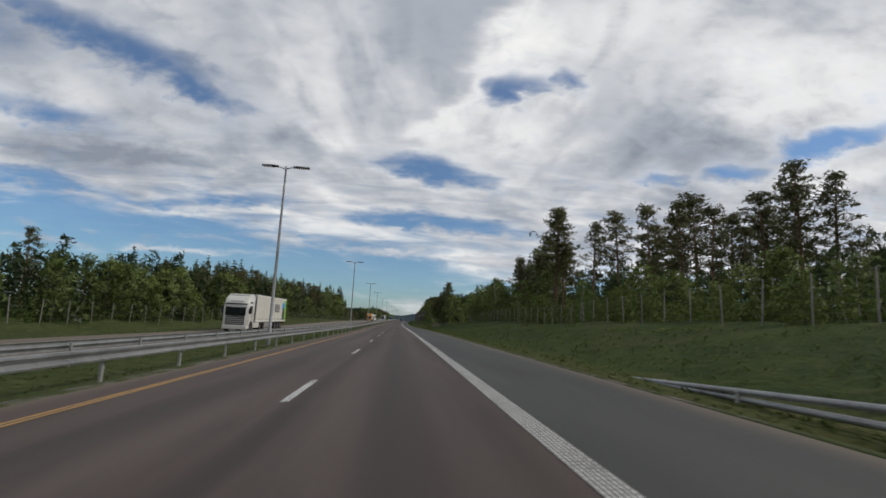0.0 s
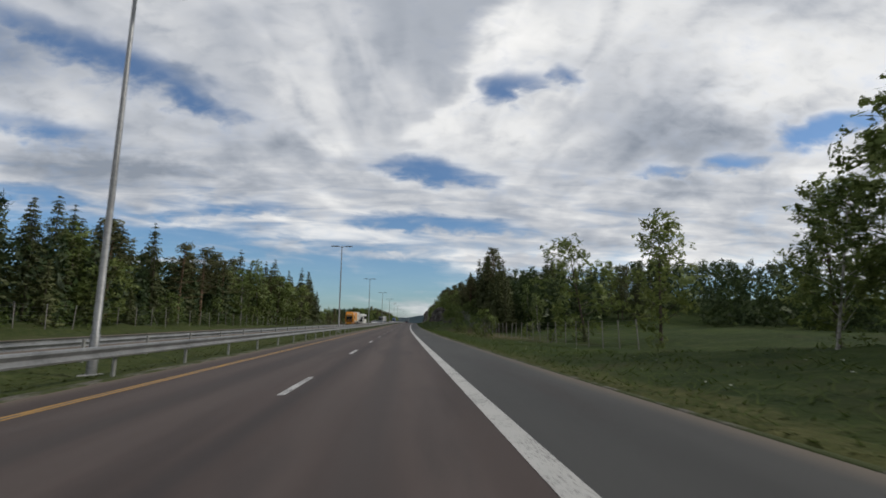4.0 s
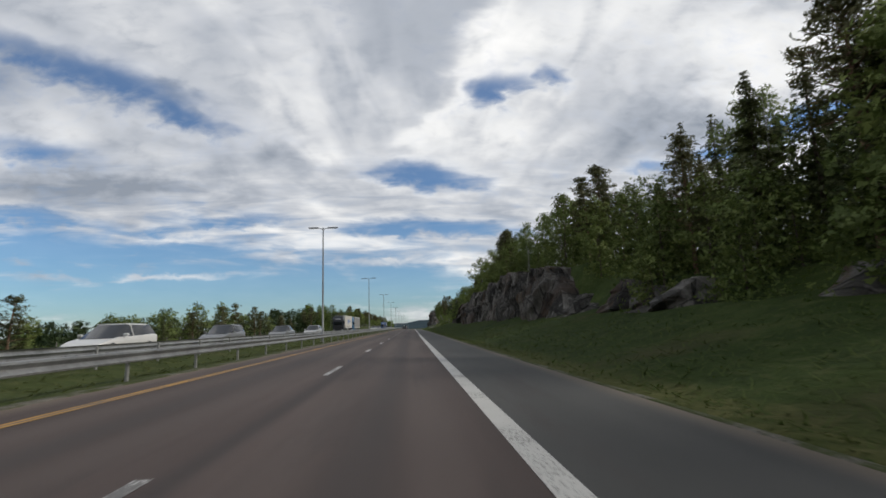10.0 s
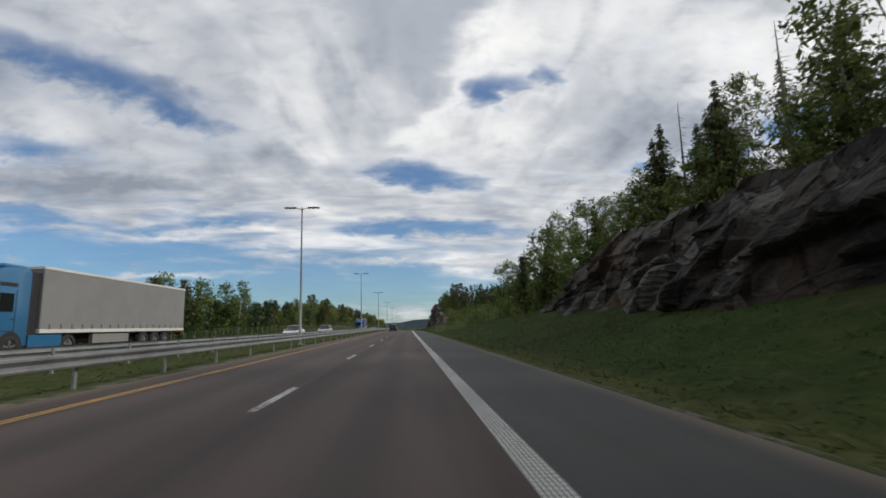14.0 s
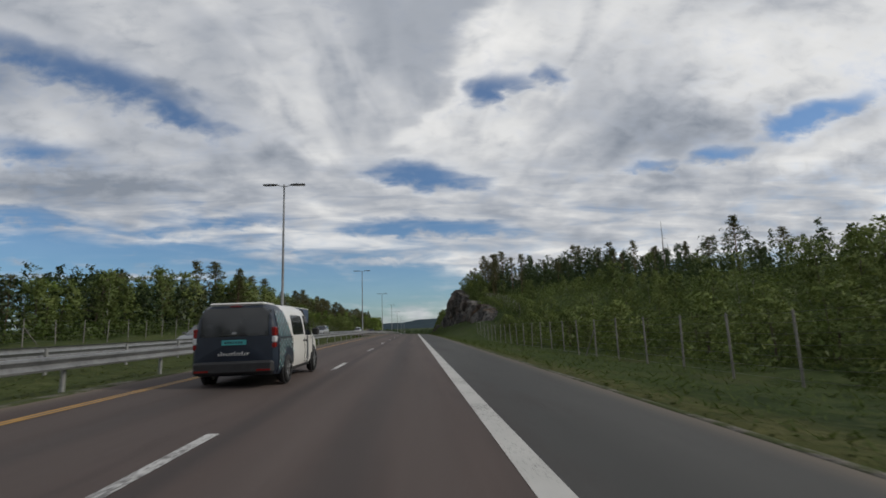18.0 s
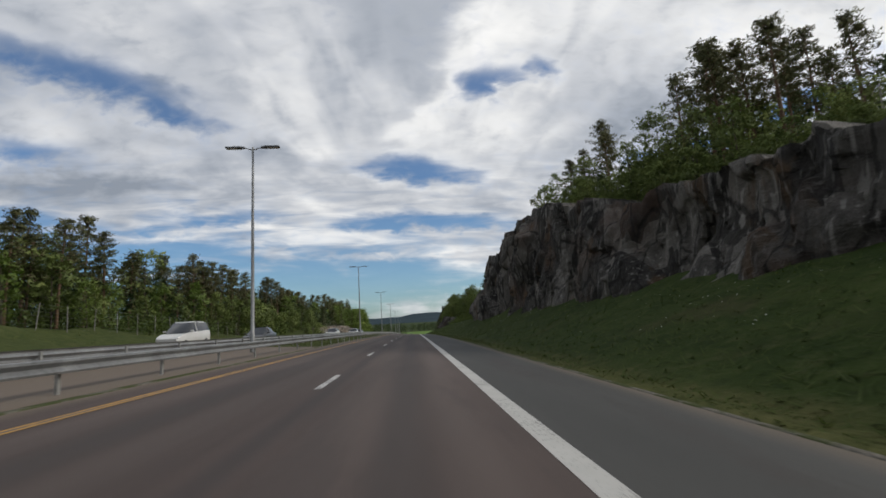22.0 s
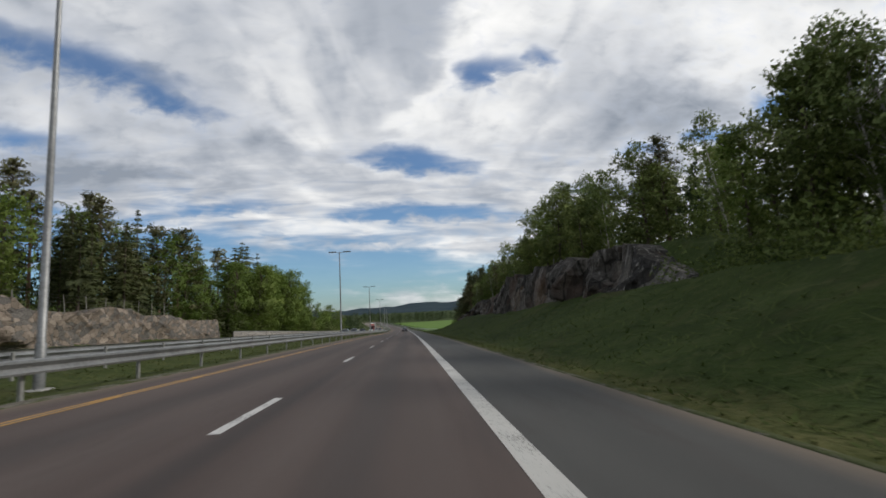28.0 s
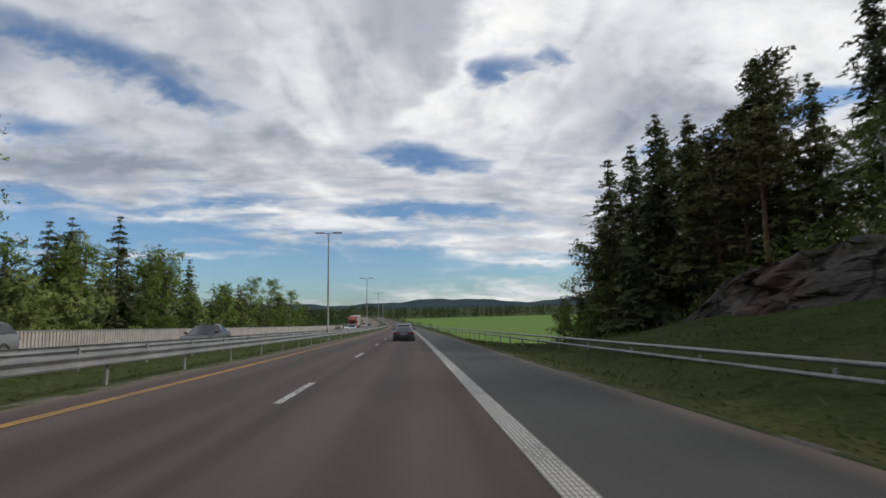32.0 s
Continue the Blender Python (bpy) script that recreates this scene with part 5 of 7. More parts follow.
SKYLINE_RIGHT_3 = [
    ("spruce", 293.5, 25, 13.1), ("broad", 295.8, 20, 7.1), ("spruce", 296.2, 24, 15.9), ("spruce", 297.1, 25, 12.7), ("broad", 300.2, 20, 9), ("spruce", 301.2, 25, 12.5),
    ("broad", 308.9, 20, 10.6), ("spruce", 309.8, 26, 16.8), ("spruce", 313.8, 26, 17.5), ("spruce", 313.9, 23, 12.5), ("pine", 314.7, 22, 14.1), ("spruce", 315.2, 23, 12.6),
    ("broad", 315.8, 19, 4.2), ("broad", 318.6, 19, 5.6), ("spruce", 319.4, 24, 12.3), ("spruce", 320.3, 21, 12.2), ("birch", 321.7, 23, 11.5), ("birch", 324, 23, 11.2),
    ("broad", 324, 20, 6.7), ("pine", 325.8, 20, 10), ("broad", 326.4, 18, 6.5), ("spruce", 329.4, 25, 12.5), ("broad", 329.6, 20, 8), ("broad", 333.2, 20, 8.3),
    ("spruce", 333.6, 25, 13.1), ("broad", 342.3, 20, 6.9), ("pine", 342.7, 23, 7.3), ("broad", 344.1, 20.5, 6.3), ("pine", 344.3, 20, 9.7), ("birch", 345.2, 23, 8.1),
    ("pine", 345.3, 22, 11.2), ("pine", 348.9, 24, 9.6)]
SKYLINE_RIGHT_4 = [
    ("broad", 351.5, 22, 7.2), ("spruce", 352, 24, 8.8), ("broad", 354.2, 20.5, 9.9), ("broad", 355.5, 22, 6.2), ("birch", 360.6, 22.5, 9.2), ("pine", 365.4, 24, 11.7),
    ("birch", 367.1, 22, 9.6), ("birch", 374.5, 21, 9.3), ("broad", 383.8, 20.5, 9.5), ("pine", 384.5, 19, 11), ("pine", 390.9, 21, 12.1), ("spruce", 400.6, 21.5, 12.5),
    ("birch", 403, 22, 11.4), ("pine", 408.1, 24, 12.9), ("pine", 410.1, 23, 13.6), ("broad", 410.6, 20, 7.9), ("birch", 414.7, 21, 13.1), ("birch", 418.8, 20.5, 10.2),
    ("broad", 424.4, 20, 11.7), ("spruce", 424.6, 22, 9.1), ("spruce", 428.3, 22, 7.8), ("pine", 429.4, 24, 6.2), ("broad", 429.7, 21, 3.8), ("spruce", 430, 23, 6.4),
    ("snag", 431, 21, 9.5), ("spruce", 433.3, 23, 8.8), ("birch", 435.6, 22, 8.9), ("birch", 436.2, 21, 7.1), ("spruce", 437, 21.5, 9.5), ("spruce", 440.1, 22, 7.8),
    ("snag", 441.4, 21.5, 9.9), ("spruce", 444.1, 21.5, 9.7)]
SKYLINE_RIGHT_5 = [
    ("spruce", 444.5, 21, 8.7), ("broad", 445.4, 20, 5.6), ("birch", 453.4, 20.5, 8), ("broad", 457.7, 20, 9.5), ("birch", 465.2, 20.5, 11.3), ("broad", 469.4, 19.5, 10.8),
    ("broad", 480.5, 20, 10.4), ("broad", 494.6, 19, 11.2), ("broad", 544.6, 26, 5.9), ("broad", 550.6, 30, 5.5), ("broad", 555.6, 32, 5.1), ("broad", 596.1, 18, 4.3),
    ("broad", 601.9, 20, 3.4), ("pine", 604, 70, 8), ("broad", 607.5, 22, 2.5), ("pine", 611, 70, 6), ("snag", 619.5, 55, 12.1), ("snag", 619.6, 56, 7),
    ("broad", 620.9, 26, 3.5), ("pine", 623.2, 74, 12.7), ("pine", 626.7, 54, 5), ("pine", 630.3, 72, 9), ("broad", 631.5, 28, 4.3), ("pine", 635.3, 56, 5),
    ("pine", 640.1, 72, 9.2), ("pine", 642, 56, 7.2), ("pine", 646.9, 56, 8.6), ("pine", 647.6, 30, 6.4), ("pine", 651, 70, 9.5), ("broad", 652.1, 20.5, 2.8),
    ("broad", 652.6, 26, 5.2), ("broad", 654.6, 20.5, 3.6)]
SKYLINE_RIGHT_6 = [
    ("pine", 656.8, 24, 6), ("pine", 657.3, 56, 10.1), ("pine", 659.3, 25, 8.6), ("broad", 660.4, 20.5, 5.6), ("pine", 661, 40, 8.9), ("pine", 662.4, 25.5, 11.4),
    ("pine", 664.4, 25, 10.6), ("pine", 664.5, 70, 13.1), ("pine", 664.6, 34, 12), ("broad", 665.8, 21, 6.9), ("pine", 666.4, 24, 11.2), ("pine", 668.9, 32, 11.3),
    ("pine", 669.4, 56, 9.5), ("pine", 670.4, 26, 13.2), ("broad", 671.4, 22, 7.8), ("pine", 673.4, 30, 13.2), ("pine", 675.4, 56, 12.6), ("pine", 677.5, 28, 12.6),
    ("broad", 679.1, 23, 6.4), ("pine", 679.3, 68, 14.2), ("broad", 682.4, 19.5, 3.5), ("broad", 684.6, 19.5, 3.9), ("pine", 688.8, 25, 9.4), ("broad", 688.9, 22, 6.5),
    ("pine", 691.5, 23, 7.8), ("pine", 693, 27, 11.6), ("pine", 693.4, 22, 7), ("birch", 696.4, 20.5, 6.5), ("bush", 698.3, 20, 5), ("pine", 708.6, 66, 17.3),
    ("bush", 712.1, 19, 2.4), ("broad", 713.3, 19.2, 2.3)]
SKYLINE_RIGHT_7 = [
    ("broad", 713.8, 18.8, 2.7), ("broad", 716.1, 18.6, 2.6), ("bush", 730, 18.2, 5), ("bush", 731.1, 18, 5), ("pine", 735.7, 20, 6.8), ("pine", 736.9, 20, 7.5),
    ("pine", 738.5, 22, 10.5), ("broad", 738.5, 19, 4.9), ("broad", 740.1, 18.5, 4.9), ("broad", 741, 18, 4.7), ("pine", 741.1, 22, 12), ("spruce", 745.8, 22, 9.1),
    ("birch", 747, 21, 8.3), ("birch", 749.2, 20, 6.3), ("broad", 752, 19.5, 6.1), ("spruce", 756.8, 20.5, 11.2), ("spruce", 763.6, 20.5, 12.5), ("broad", 776.1, 20, 9.3),
    ("broad", 785.8, 20, 11), ("pine", 816.9, 22, 12.7), ("birch", 824.2, 22, 10.1), ("birch", 824.4, 21, 9), ("birch", 826.2, 22, 10.8), ("broad", 826.5, 19.5, 9.2),
    ("broad", 827.2, 21, 8.6), ("birch", 828.1, 21.5, 10.2), ("broad", 829.7, 20.5, 7.4), ("birch", 834.3, 21, 8.4), ("pine", 842.9, 22, 9.2), ("broad", 843.4, 20.5, 8.9),
    ("birch", 851, 20.5, 9), ("birch", 853.4, 21, 7.8)]
SKYLINE_RIGHT_8 = [
    ("birch", 855.6, 21, 9), ("broad", 856, 20, 7.6), ("birch", 859.4, 21, 11.3), ("broad", 861.4, 19, 9.9), ("birch", 862.8, 20.5, 11.2), ("birch", 863.1, 21, 10.9),
    ("broad", 867.4, 20.5, 10.6), ("broad", 872.4, 20.5, 9.4), ("broad", 873, 20, 10.3), ("broad", 883.3, 22, 7.6), ("broad", 885.3, 22, 8.3), ("broad", 887, 22, 8.3),
    ("broad", 889.2, 22, 9.5), ("birch", 891.5, 21.5, 9.6), ("broad", 893.2, 20, 9.9), ("birch", 896.2, 21, 7.9), ("birch", 900.6, 21, 7.3), ("spruce", 907.6, 22, 9.8),
    ("broad", 913.2, 21, 9.5), ("spruce", 918.2, 24, 11), ("broad", 918.5, 21, 9.3), ("birch", 920.5, 22, 8.9), ("birch", 925.8, 22, 8.8), ("birch", 930.4, 22, 8.7),
    ("spruce", 935, 22, 12.7), ("birch", 942.2, 21, 6.2), ("spruce", 943.7, 23, 13.5), ("birch", 944.7, 22, 7.4), ("spruce", 947.7, 23, 11.8), ("spruce", 950.4, 22, 15),
    ("pine", 951.5, 24, 16.1), ("pine", 956.3, 25, 16.4)]
SKYLINE_RIGHT_9 = [
    ("spruce", 959.1, 23, 18.2), ("spruce", 962.3, 22, 20.7), ("pine", 962.6, 26, 17.9), ("spruce", 966.4, 25, 21.6), ("broad", 968, 19.5, 9.9), ("spruce", 970.9, 24, 23.1),
    ("spruce", 975.5, 23.5, 23.6), ("birch", 975.6, 21, 14.6)]
SKYLINE_LEFT_1 = [
    ("pine", 51.7, -38, 9.4), ("broad", 51.9, -35, 7.1), ("broad", 58, -36, 7.5), ("broad", 60.7, -35, 7.6), ("broad", 68.7, -35, 7.5), ("spruce", 74.6, -39, 9.1),
    ("broad", 80.9, -35, 8.4), ("spruce", 83.4, -39, 9.9), ("spruce", 97, -38, 12.6), ("spruce", 104.3, -37, 12.6), ("broad", 105.8, -35, 9), ("spruce", 107.8, -38, 11.8),
    ("spruce", 111.6, -38, 13.5), ("spruce", 116.1, -39, 13.7), ("spruce", 118, -38, 12.5), ("spruce", 119.7, -39, 14.4), ("spruce", 125, -38, 13.7), ("spruce", 134.4, -39, 13.2),
    ("spruce", 142.6, -39, 13.7), ("spruce", 152.8, -39, 14.2), ("spruce", 163.8, -40, 14.9), ("spruce", 173.8, -38, 14.4), ("spruce", 176.4, -38, 14.2), ("spruce", 196, -39, 15.9),
    ("spruce", 218.5, -39, 16.2), ("birch", 226.2, -35, 12.2), ("spruce", 227.8, -38, 15.4), ("broad", 234.6, -36, 13), ("spruce", 235, -39, 18.3), ("birch", 237.5, -35, 15.8),
    ("broad", 254, -35, 13.8), ("broad", 254.8, -35, 11.1)]
SKYLINE_LEFT_2 = [
    ("spruce", 254.8, -39, 18.3), ("spruce", 259.2, -40, 16), ("broad", 259.3, -35, 11), ("spruce", 260.2, -38, 19.5), ("broad", 263.4, -35, 11.8), ("spruce", 263.7, -40, 17.8),
    ("snag", 276.6, -41, 17.4), ("snag", 277.4, -40, 17.2), ("spruce", 280.2, -39, 18.9), ("broad", 281.6, -35, 13.7), ("snag", 286.8, -40, 18), ("snag", 291.3, -41, 18),
    ("spruce", 298.6, -39, 22.3), ("spruce", 311.1, -39, 22.1), ("spruce", 313.4, -36, 15), ("spruce", 315.1, -39, 20.1), ("spruce", 318.8, -41, 24.5), ("spruce", 319.8, -39, 16.2),
    ("spruce", 331.5, -42, 19.6), ("broad", 391.4, -50, 9.9), ("broad", 396.6, -50, 11), ("broad", 406.7, -52, 10.7), ("broad", 412.5, -50, 12.9), ("pine", 412.7, -45, 11.6),
    ("broad", 430.6, -52, 14), ("pine", 431.1, -48, 13.5), ("pine", 437.5, -45, 12.3), ("broad", 443.1, -52, 12.2), ("pine", 571.7, -40, 6.9), ("broad", 572.8, -38, 6.7),
    ("broad", 576, -38, 6.7), ("broad", 584.6, -40, 8.9)]
SKYLINE_LEFT_3 = [
    ("broad", 589.7, -39, 7.2), ("broad", 599.5, -40, 9.7), ("pine", 617.8, -42, 13.4), ("pine", 623.3, -36, 12.2), ("pine", 627.4, -42, 14.1), ("broad", 631.7, -38, 11.7),
    ("broad", 636.5, -38, 10.7), ("pine", 637.4, -40, 11.9), ("pine", 644.1, -40, 12.4), ("broad", 645.4, -38, 10.2), ("broad", 653.7, -38, 10.5), ("pine", 654.8, -40, 12.7),
    ("broad", 661.5, -38, 8.1), ("pine", 673.8, -41, 10.9), ("pine", 681.3, -38, 11.4), ("pine", 685.1, -39, 10.1), ("pine", 685.7, -40, 12.6), ("pine", 688, -38, 12.1),
    ("pine", 693.6, -39, 13.9), ("pine", 695.8, -38, 12.3), ("broad", 706.5, -39, 12.9), ("pine", 712.8, -40, 12.6), ("pine", 716.1, -42, 10.5), ("pine", 722.7, -42, 12),
    ("pine", 724.8, -40, 14.5), ("pine", 725.4, -41, 12.6), ("pine", 729.5, -40, 13.3), ("pine", 730.6, -41, 14.3), ("pine", 732.4, -40, 14.3), ("pine", 739.4, -41, 14.6),
    ("pine", 743.6, -40, 14), ("pine", 745.6, -41, 14.3)]
SKYLINE_LEFT_4 = [
    ("pine", 755.3, -41, 14.6), ("broad", 759.9, -31, 4.3), ("broad", 762.8, -31, 5.5), ("pine", 765.6, -38, 13.4), ("pine", 767.7, -40, 14), ("pine", 768.4, -37, 12.9),
    ("broad", 769.7, -31, 6.3), ("pine", 770.7, -41, 13.3), ("pine", 771.6, -37, 11.4), ("broad", 777.1, -31, 5.4), ("pine", 786.5, -40, 12.6), ("pine", 790.6, -40, 12.6),
    ("pine", 791.6, -40, 12.2), ("pine", 794.8, -41, 12.4), ("pine", 796.8, -40, 12.7), ("pine", 797.1, -38, 12.4), ("pine", 805.3, -40, 12.9), ("pine", 813.3, -40, 12.4),
    ("pine", 833.1, -41, 14.5), ("pine", 838.9, -40, 14.4), ("spruce", 854.3, -38, 12.8), ("pine", 857.8, -38, 13.5), ("pine", 858.2, -40, 16.8), ("spruce", 863.3, -38, 13.7),
    ("pine", 869.5, -38, 15.8), ("pine", 870.2, -40, 17), ("spruce", 877.3, -38, 20.5), ("pine", 883.9, -38, 20.4), ("pine", 889.6, -38, 21.1), ("spruce", 897.4, -38, 21.9),
    ("spruce", 910, -36, 19.8), ("spruce", 911.1, -36, 21.8)]
SKYLINE_LEFT_5 = [
    ("pine", 912.8, -40, 23.1), ("aspen", 914.8, -33, 19.5), ("spruce", 917.3, -38, 24.6), ("spruce", 919.5, -38, 24.4), ("aspen", 921.4, -33, 21.1), ("spruce", 922, -38, 27),
    ("spruce", 925.6, -38, 27), ("aspen", 931.6, -33, 22), ("spruce", 933.8, -38, 27), ("aspen", 935.5, -33, 22.3), ("aspen", 938.7, -33, 21.8), ("aspen", 939.2, -33, 22.3),
    ("aspen", 941.5, -33, 22), ("aspen", 946.7, -33, 20.3), ("aspen", 948.8, -33, 22.5), ("aspen", 950.7, -33, 19.1), ("aspen", 956.8, -33, 20.8), ("broad", 969.4, -34, 10.7),
    ("broad", 973, -34, 10.5), ("spruce", 980, -40, 18.5), ("spruce", 981.3, -40, 16.6), ("spruce", 983.6, -40, 19.8), ("birch", 983.9, -39, 18), ("spruce", 993.1, -40, 22),
    ("spruce", 994.3, -40, 19.3), ("spruce", 1001.3, -40, 17.9), ("spruce", 1004, -40, 19.8), ("spruce", 1005.7, -40, 18.3), ("spruce", 1015.3, -40, 19), ("spruce", 1015.3, -40, 17.4),
    ("aspen", 1017.1, -36, 14), ("aspen", 1043.3, -38, 17.8)]
SKYLINE_LEFT_6 = [
    ("aspen", 1063.6, -38, 19.8), ("aspen", 1075.8, -36, 17.2)]
RIGHT_TREES = SKYLINE_RIGHT_1 + SKYLINE_RIGHT_2 + SKYLINE_RIGHT_3 + SKYLINE_RIGHT_4 + SKYLINE_RIGHT_5 + SKYLINE_RIGHT_6 + SKYLINE_RIGHT_7 + SKYLINE_RIGHT_8 + SKYLINE_RIGHT_9
LEFT_TREES = SKYLINE_LEFT_1 + SKYLINE_LEFT_2 + SKYLINE_LEFT_3 + SKYLINE_LEFT_4 + SKYLINE_LEFT_5 + SKYLINE_LEFT_6


def skyline(trees):
    """How steeply the tops rise over the road beside it, along s."""
    ss = np.array([t[1] for t in trees])
    up = np.array([(float(ground_h(t[1], t[2])) + t[3] - 1.3) / abs(t[2]) for t in trees])
    grid = np.arange(-50.0, 1120.0, 4.0)
    near = np.exp(-((grid[:, None] - ss[None, :]) / 9.0) ** 2) + 1e-9
    return grid, (near * up).sum(1) / near.sum(1)


SKY_RIGHT, SKY_LEFT = skyline(RIGHT_TREES), skyline(LEFT_TREES)


def topmost(s, d, share):
    """The height that keeps a tree at s, d below the skyline."""
    rise = np.where(np.asarray(d) > 0, np.interp(s, *SKY_RIGHT), np.interp(s, *SKY_LEFT))
    return np.maximum(1.6, 1.3 + share * rise * np.abs(d) - ground_h(s, d))


for s0, s1, d0, d1, count, kinds, h0, h1 in BELTS:
    ks = kinds.split()
    count = count if ks[0] == "bush" else max(4, round(count * 0.62))
    for i in range(count):
        s = s0 + (s1 - s0) * (i + rng.random()) / count
        d = d0 + (d1 - d0) * rng.random()
        key = ks[int(rng.integers(len(ks)))]
        height = min(h0 + (h1 - h0) * rng.random() ** 1.3, float(topmost(s, d, 0.92)))
        if key == "bush":
            height = min(height, 5)
        if key in ("spruce", "pine"):
            if height < 6:
                key = "young_spruce" if key == "spruce" or s < 330 else "broad"
            plant(key, s, d, height, 1.55)
        else:
            plant(key, s, d, height, 1.15)
for key, s, d, height in RIGHT_TREES + LEFT_TREES:
    plant(key, s, d, height, {"spruce": 1.4, "pine": 1.3, "aspen": 1.15, "broad": 1.15}.get(key, 1.05))
# shrubs in front of the forest edges
for key, s, d, height in (("bush", 194, 13, 4.4), ("bush", 200, 12.5, 1.9), ("bush", 228, 12.5, 3.4), ("bush", 246, 14.5, 3.0), ("bush", 221, 13.2, 2.0),
                          ("bush", 722, -31, 6.2), ("bush", 726, -29.5, 6.6), ("bush", 730.5, -30.5, 7), ("bush", 735.5, -29.8, 6.6), ("bush", 741, -30.5, 6), ("broad", 733, -33, 8.5), ("bush", 760, -27.5, 3.6), ("bush", 764.5, -26.6, 4.2), ("broad", 768, -28.5, 6.5), ("bush", 770.5, -26.4, 3.8), ("bush", 775, -26.8, 3.6), ("broad", 778, -29.5, 6.5)):
    plant(key, s, d, height)


def far_forest(name, label, areas, seed, n=170, leaf=0.037):
    """Woods beyond the first rows, as one mass of small rough crowns."""
    g = np.random.default_rng(seed)
    vs, on = [], []
    for s0, s1, d0, d1, count, h0, h1, conif in areas:
        s, d = g.uniform(s0, s1, count), g.uniform(d0, d1, count)
        hh = np.minimum(g.uniform(h0, h1, count), topmost(s, d, 0.9)) if s0 < 1100 else g.uniform(h0, h1, count)
        base = W(s, d, ground_h(s, d) - 0.3)
        for b, h in zip(base, hh):
            con = g.random() < conif
            z = g.random(n) ** (1.4 if con else 0.8) * 0.95 + 0.05
            r = (h * 0.17 * (1 - z) + 0.1) if con else h * 0.24 * np.sin(np.pi * np.clip(0.12 + 0.85 * z, 0, 0.97)) ** 0.7
            a = g.random(n) * 6.283
            q = np.sqrt(g.random(n)) * r
            c = b + np.stack([np.cos(a) * q, np.sin(a) * q, z * h], -1)
            e = g.normal(size=(n, 3, 3)) * h * leaf
            e[:, 1] += np.stack([np.cos(a), np.sin(a), np.full(n, -0.6)], -1) * h * 0.05
            vs.append(c[:, None, :] + e)
            on.append(np.stack([np.cos(a), np.sin(a), np.full(n, 0.5)], -1))
    v, f, nrm = outwards(np.concatenate(vs), np.concatenate(on))
    return tagged(new(name, mesh_of(name, v, f, M_WOODS, True, None, nrm)), label, "forest", kind="stuff")


M_WOODS = leaves("woods", [(0.1, (0.019, 0.034, 0.013)), (0.5, (0.041, 0.065, 0.022)), (0.9, (0.079, 0.110, 0.034))], 0.2, 2.6)
far_forest("woods_right", "mixed forest behind the roadside trees", [
    (-20, 90, 62, 90, 90, 12, 16, 0.9), (10, 112, 32, 60, 190, 5, 8, 0.6), (90, 150, 46, 80, 70, 13, 17, 0.9), (140, 300, 70, 100, 160, 11, 14.5, 0.9), (226, 330, 26, 50, 190, 9, 13, 0.9), (330, 470, 28, 50, 120, 6, 10, 0.5),
    (470, 740, 56, 90, 170, 6, 12, 0.9), (570, 720, 38, 58, 230, 5, 11, 0.9), (640, 715, 22, 36, 90, 4, 9, 0.8), (740, 945, 26, 45, 170, 6, 10, 0.4), (954, 990, 28, 42, 50, 8, 12, 0.8)], 5)
far_forest("woods_left", "mixed forest behind the roadside trees", [
    (-60, 85, -60, -44, 70, 7, 10, 0.8), (85, 240, -60, -44, 90, 10, 15, 0.9), (-20, 60, -42, -35, 60, 5, 7.5, 0.7), (60, 250, -42, -35, 190, 6.5, 10, 0.8), (220, 335, -70, -47, 70, 12, 16, 0.8), (227, 333, -47, -38, 90, 7, 11, 0.7), (340, 480, -110, -60, 140, 9, 12, 0.4), (475, 780, -70, -46, 190, 9, 12, 0.6), (590, 770, -46, -37, 120, 6, 9, 0.5), (480, 590, -46, -38, 70, 6, 9, 0.4), (770, 915, -46, -36, 110, 7, 10, 0.7),
    (770, 940, -65, -42, 120, 9, 13, 0.6), (940, 1130, -70, -42, 120, 12, 17, 0.6)], 6)
far_forest("woods_ahead", "dark woods across the valley", [
    (1150, 1500, -140, -28, 330, 8, 14, 0.4), (1500, 1700, -300, 480, 900, 9, 15, 0.4), (1150, 1500, 330, 520, 300, 9, 14, 0.4), (1120, 1500, 9, 22, 60, 2, 4, 0.0)], 9, 60, 0.05)


def undergrowth(name, label, areas, seed, n, leaf):
    """Low leafy scrub that closes the forest edges."""
    g = np.random.default_rng(seed)
    vs, on = [], []
    for s0, s1, d0, d1, count, h0, h1 in areas:
        s, d, h = g.uniform(s0, s1, count), g.uniform(d0, d1, count), g.uniform(h0, h1, count) * g.uniform(0.6, 1.0, count)
        base = W(s, d, ground_h(s, d) - 0.1)
        v = g.normal(size=(count, n, 3))
        v /= np.linalg.norm(v, axis=2, keepdims=True)
        v *= g.uniform(0.45, 1.0, (count, n, 1))
        v[..., 2] = np.abs(v[..., 2])
        c = base[:, None, :] + v * np.stack([h * 0.62, h * 0.62, h], -1)[:, None, :]
        e = g.normal(size=(count, n, 3, 3)) * (leaf * (2.2 + h))[:, None, None, None]
        vs.append((c[:, :, None, :] + e).reshape(-1, 3, 3))
        on.append(v.reshape(-1, 3))
    v, f, nrm = outwards(np.concatenate(vs), np.concatenate(on))
    return tagged(new(name, mesh_of(name, v, f, M_SCRUB, True, None, nrm)), label, "undergrowth", kind="stuff")


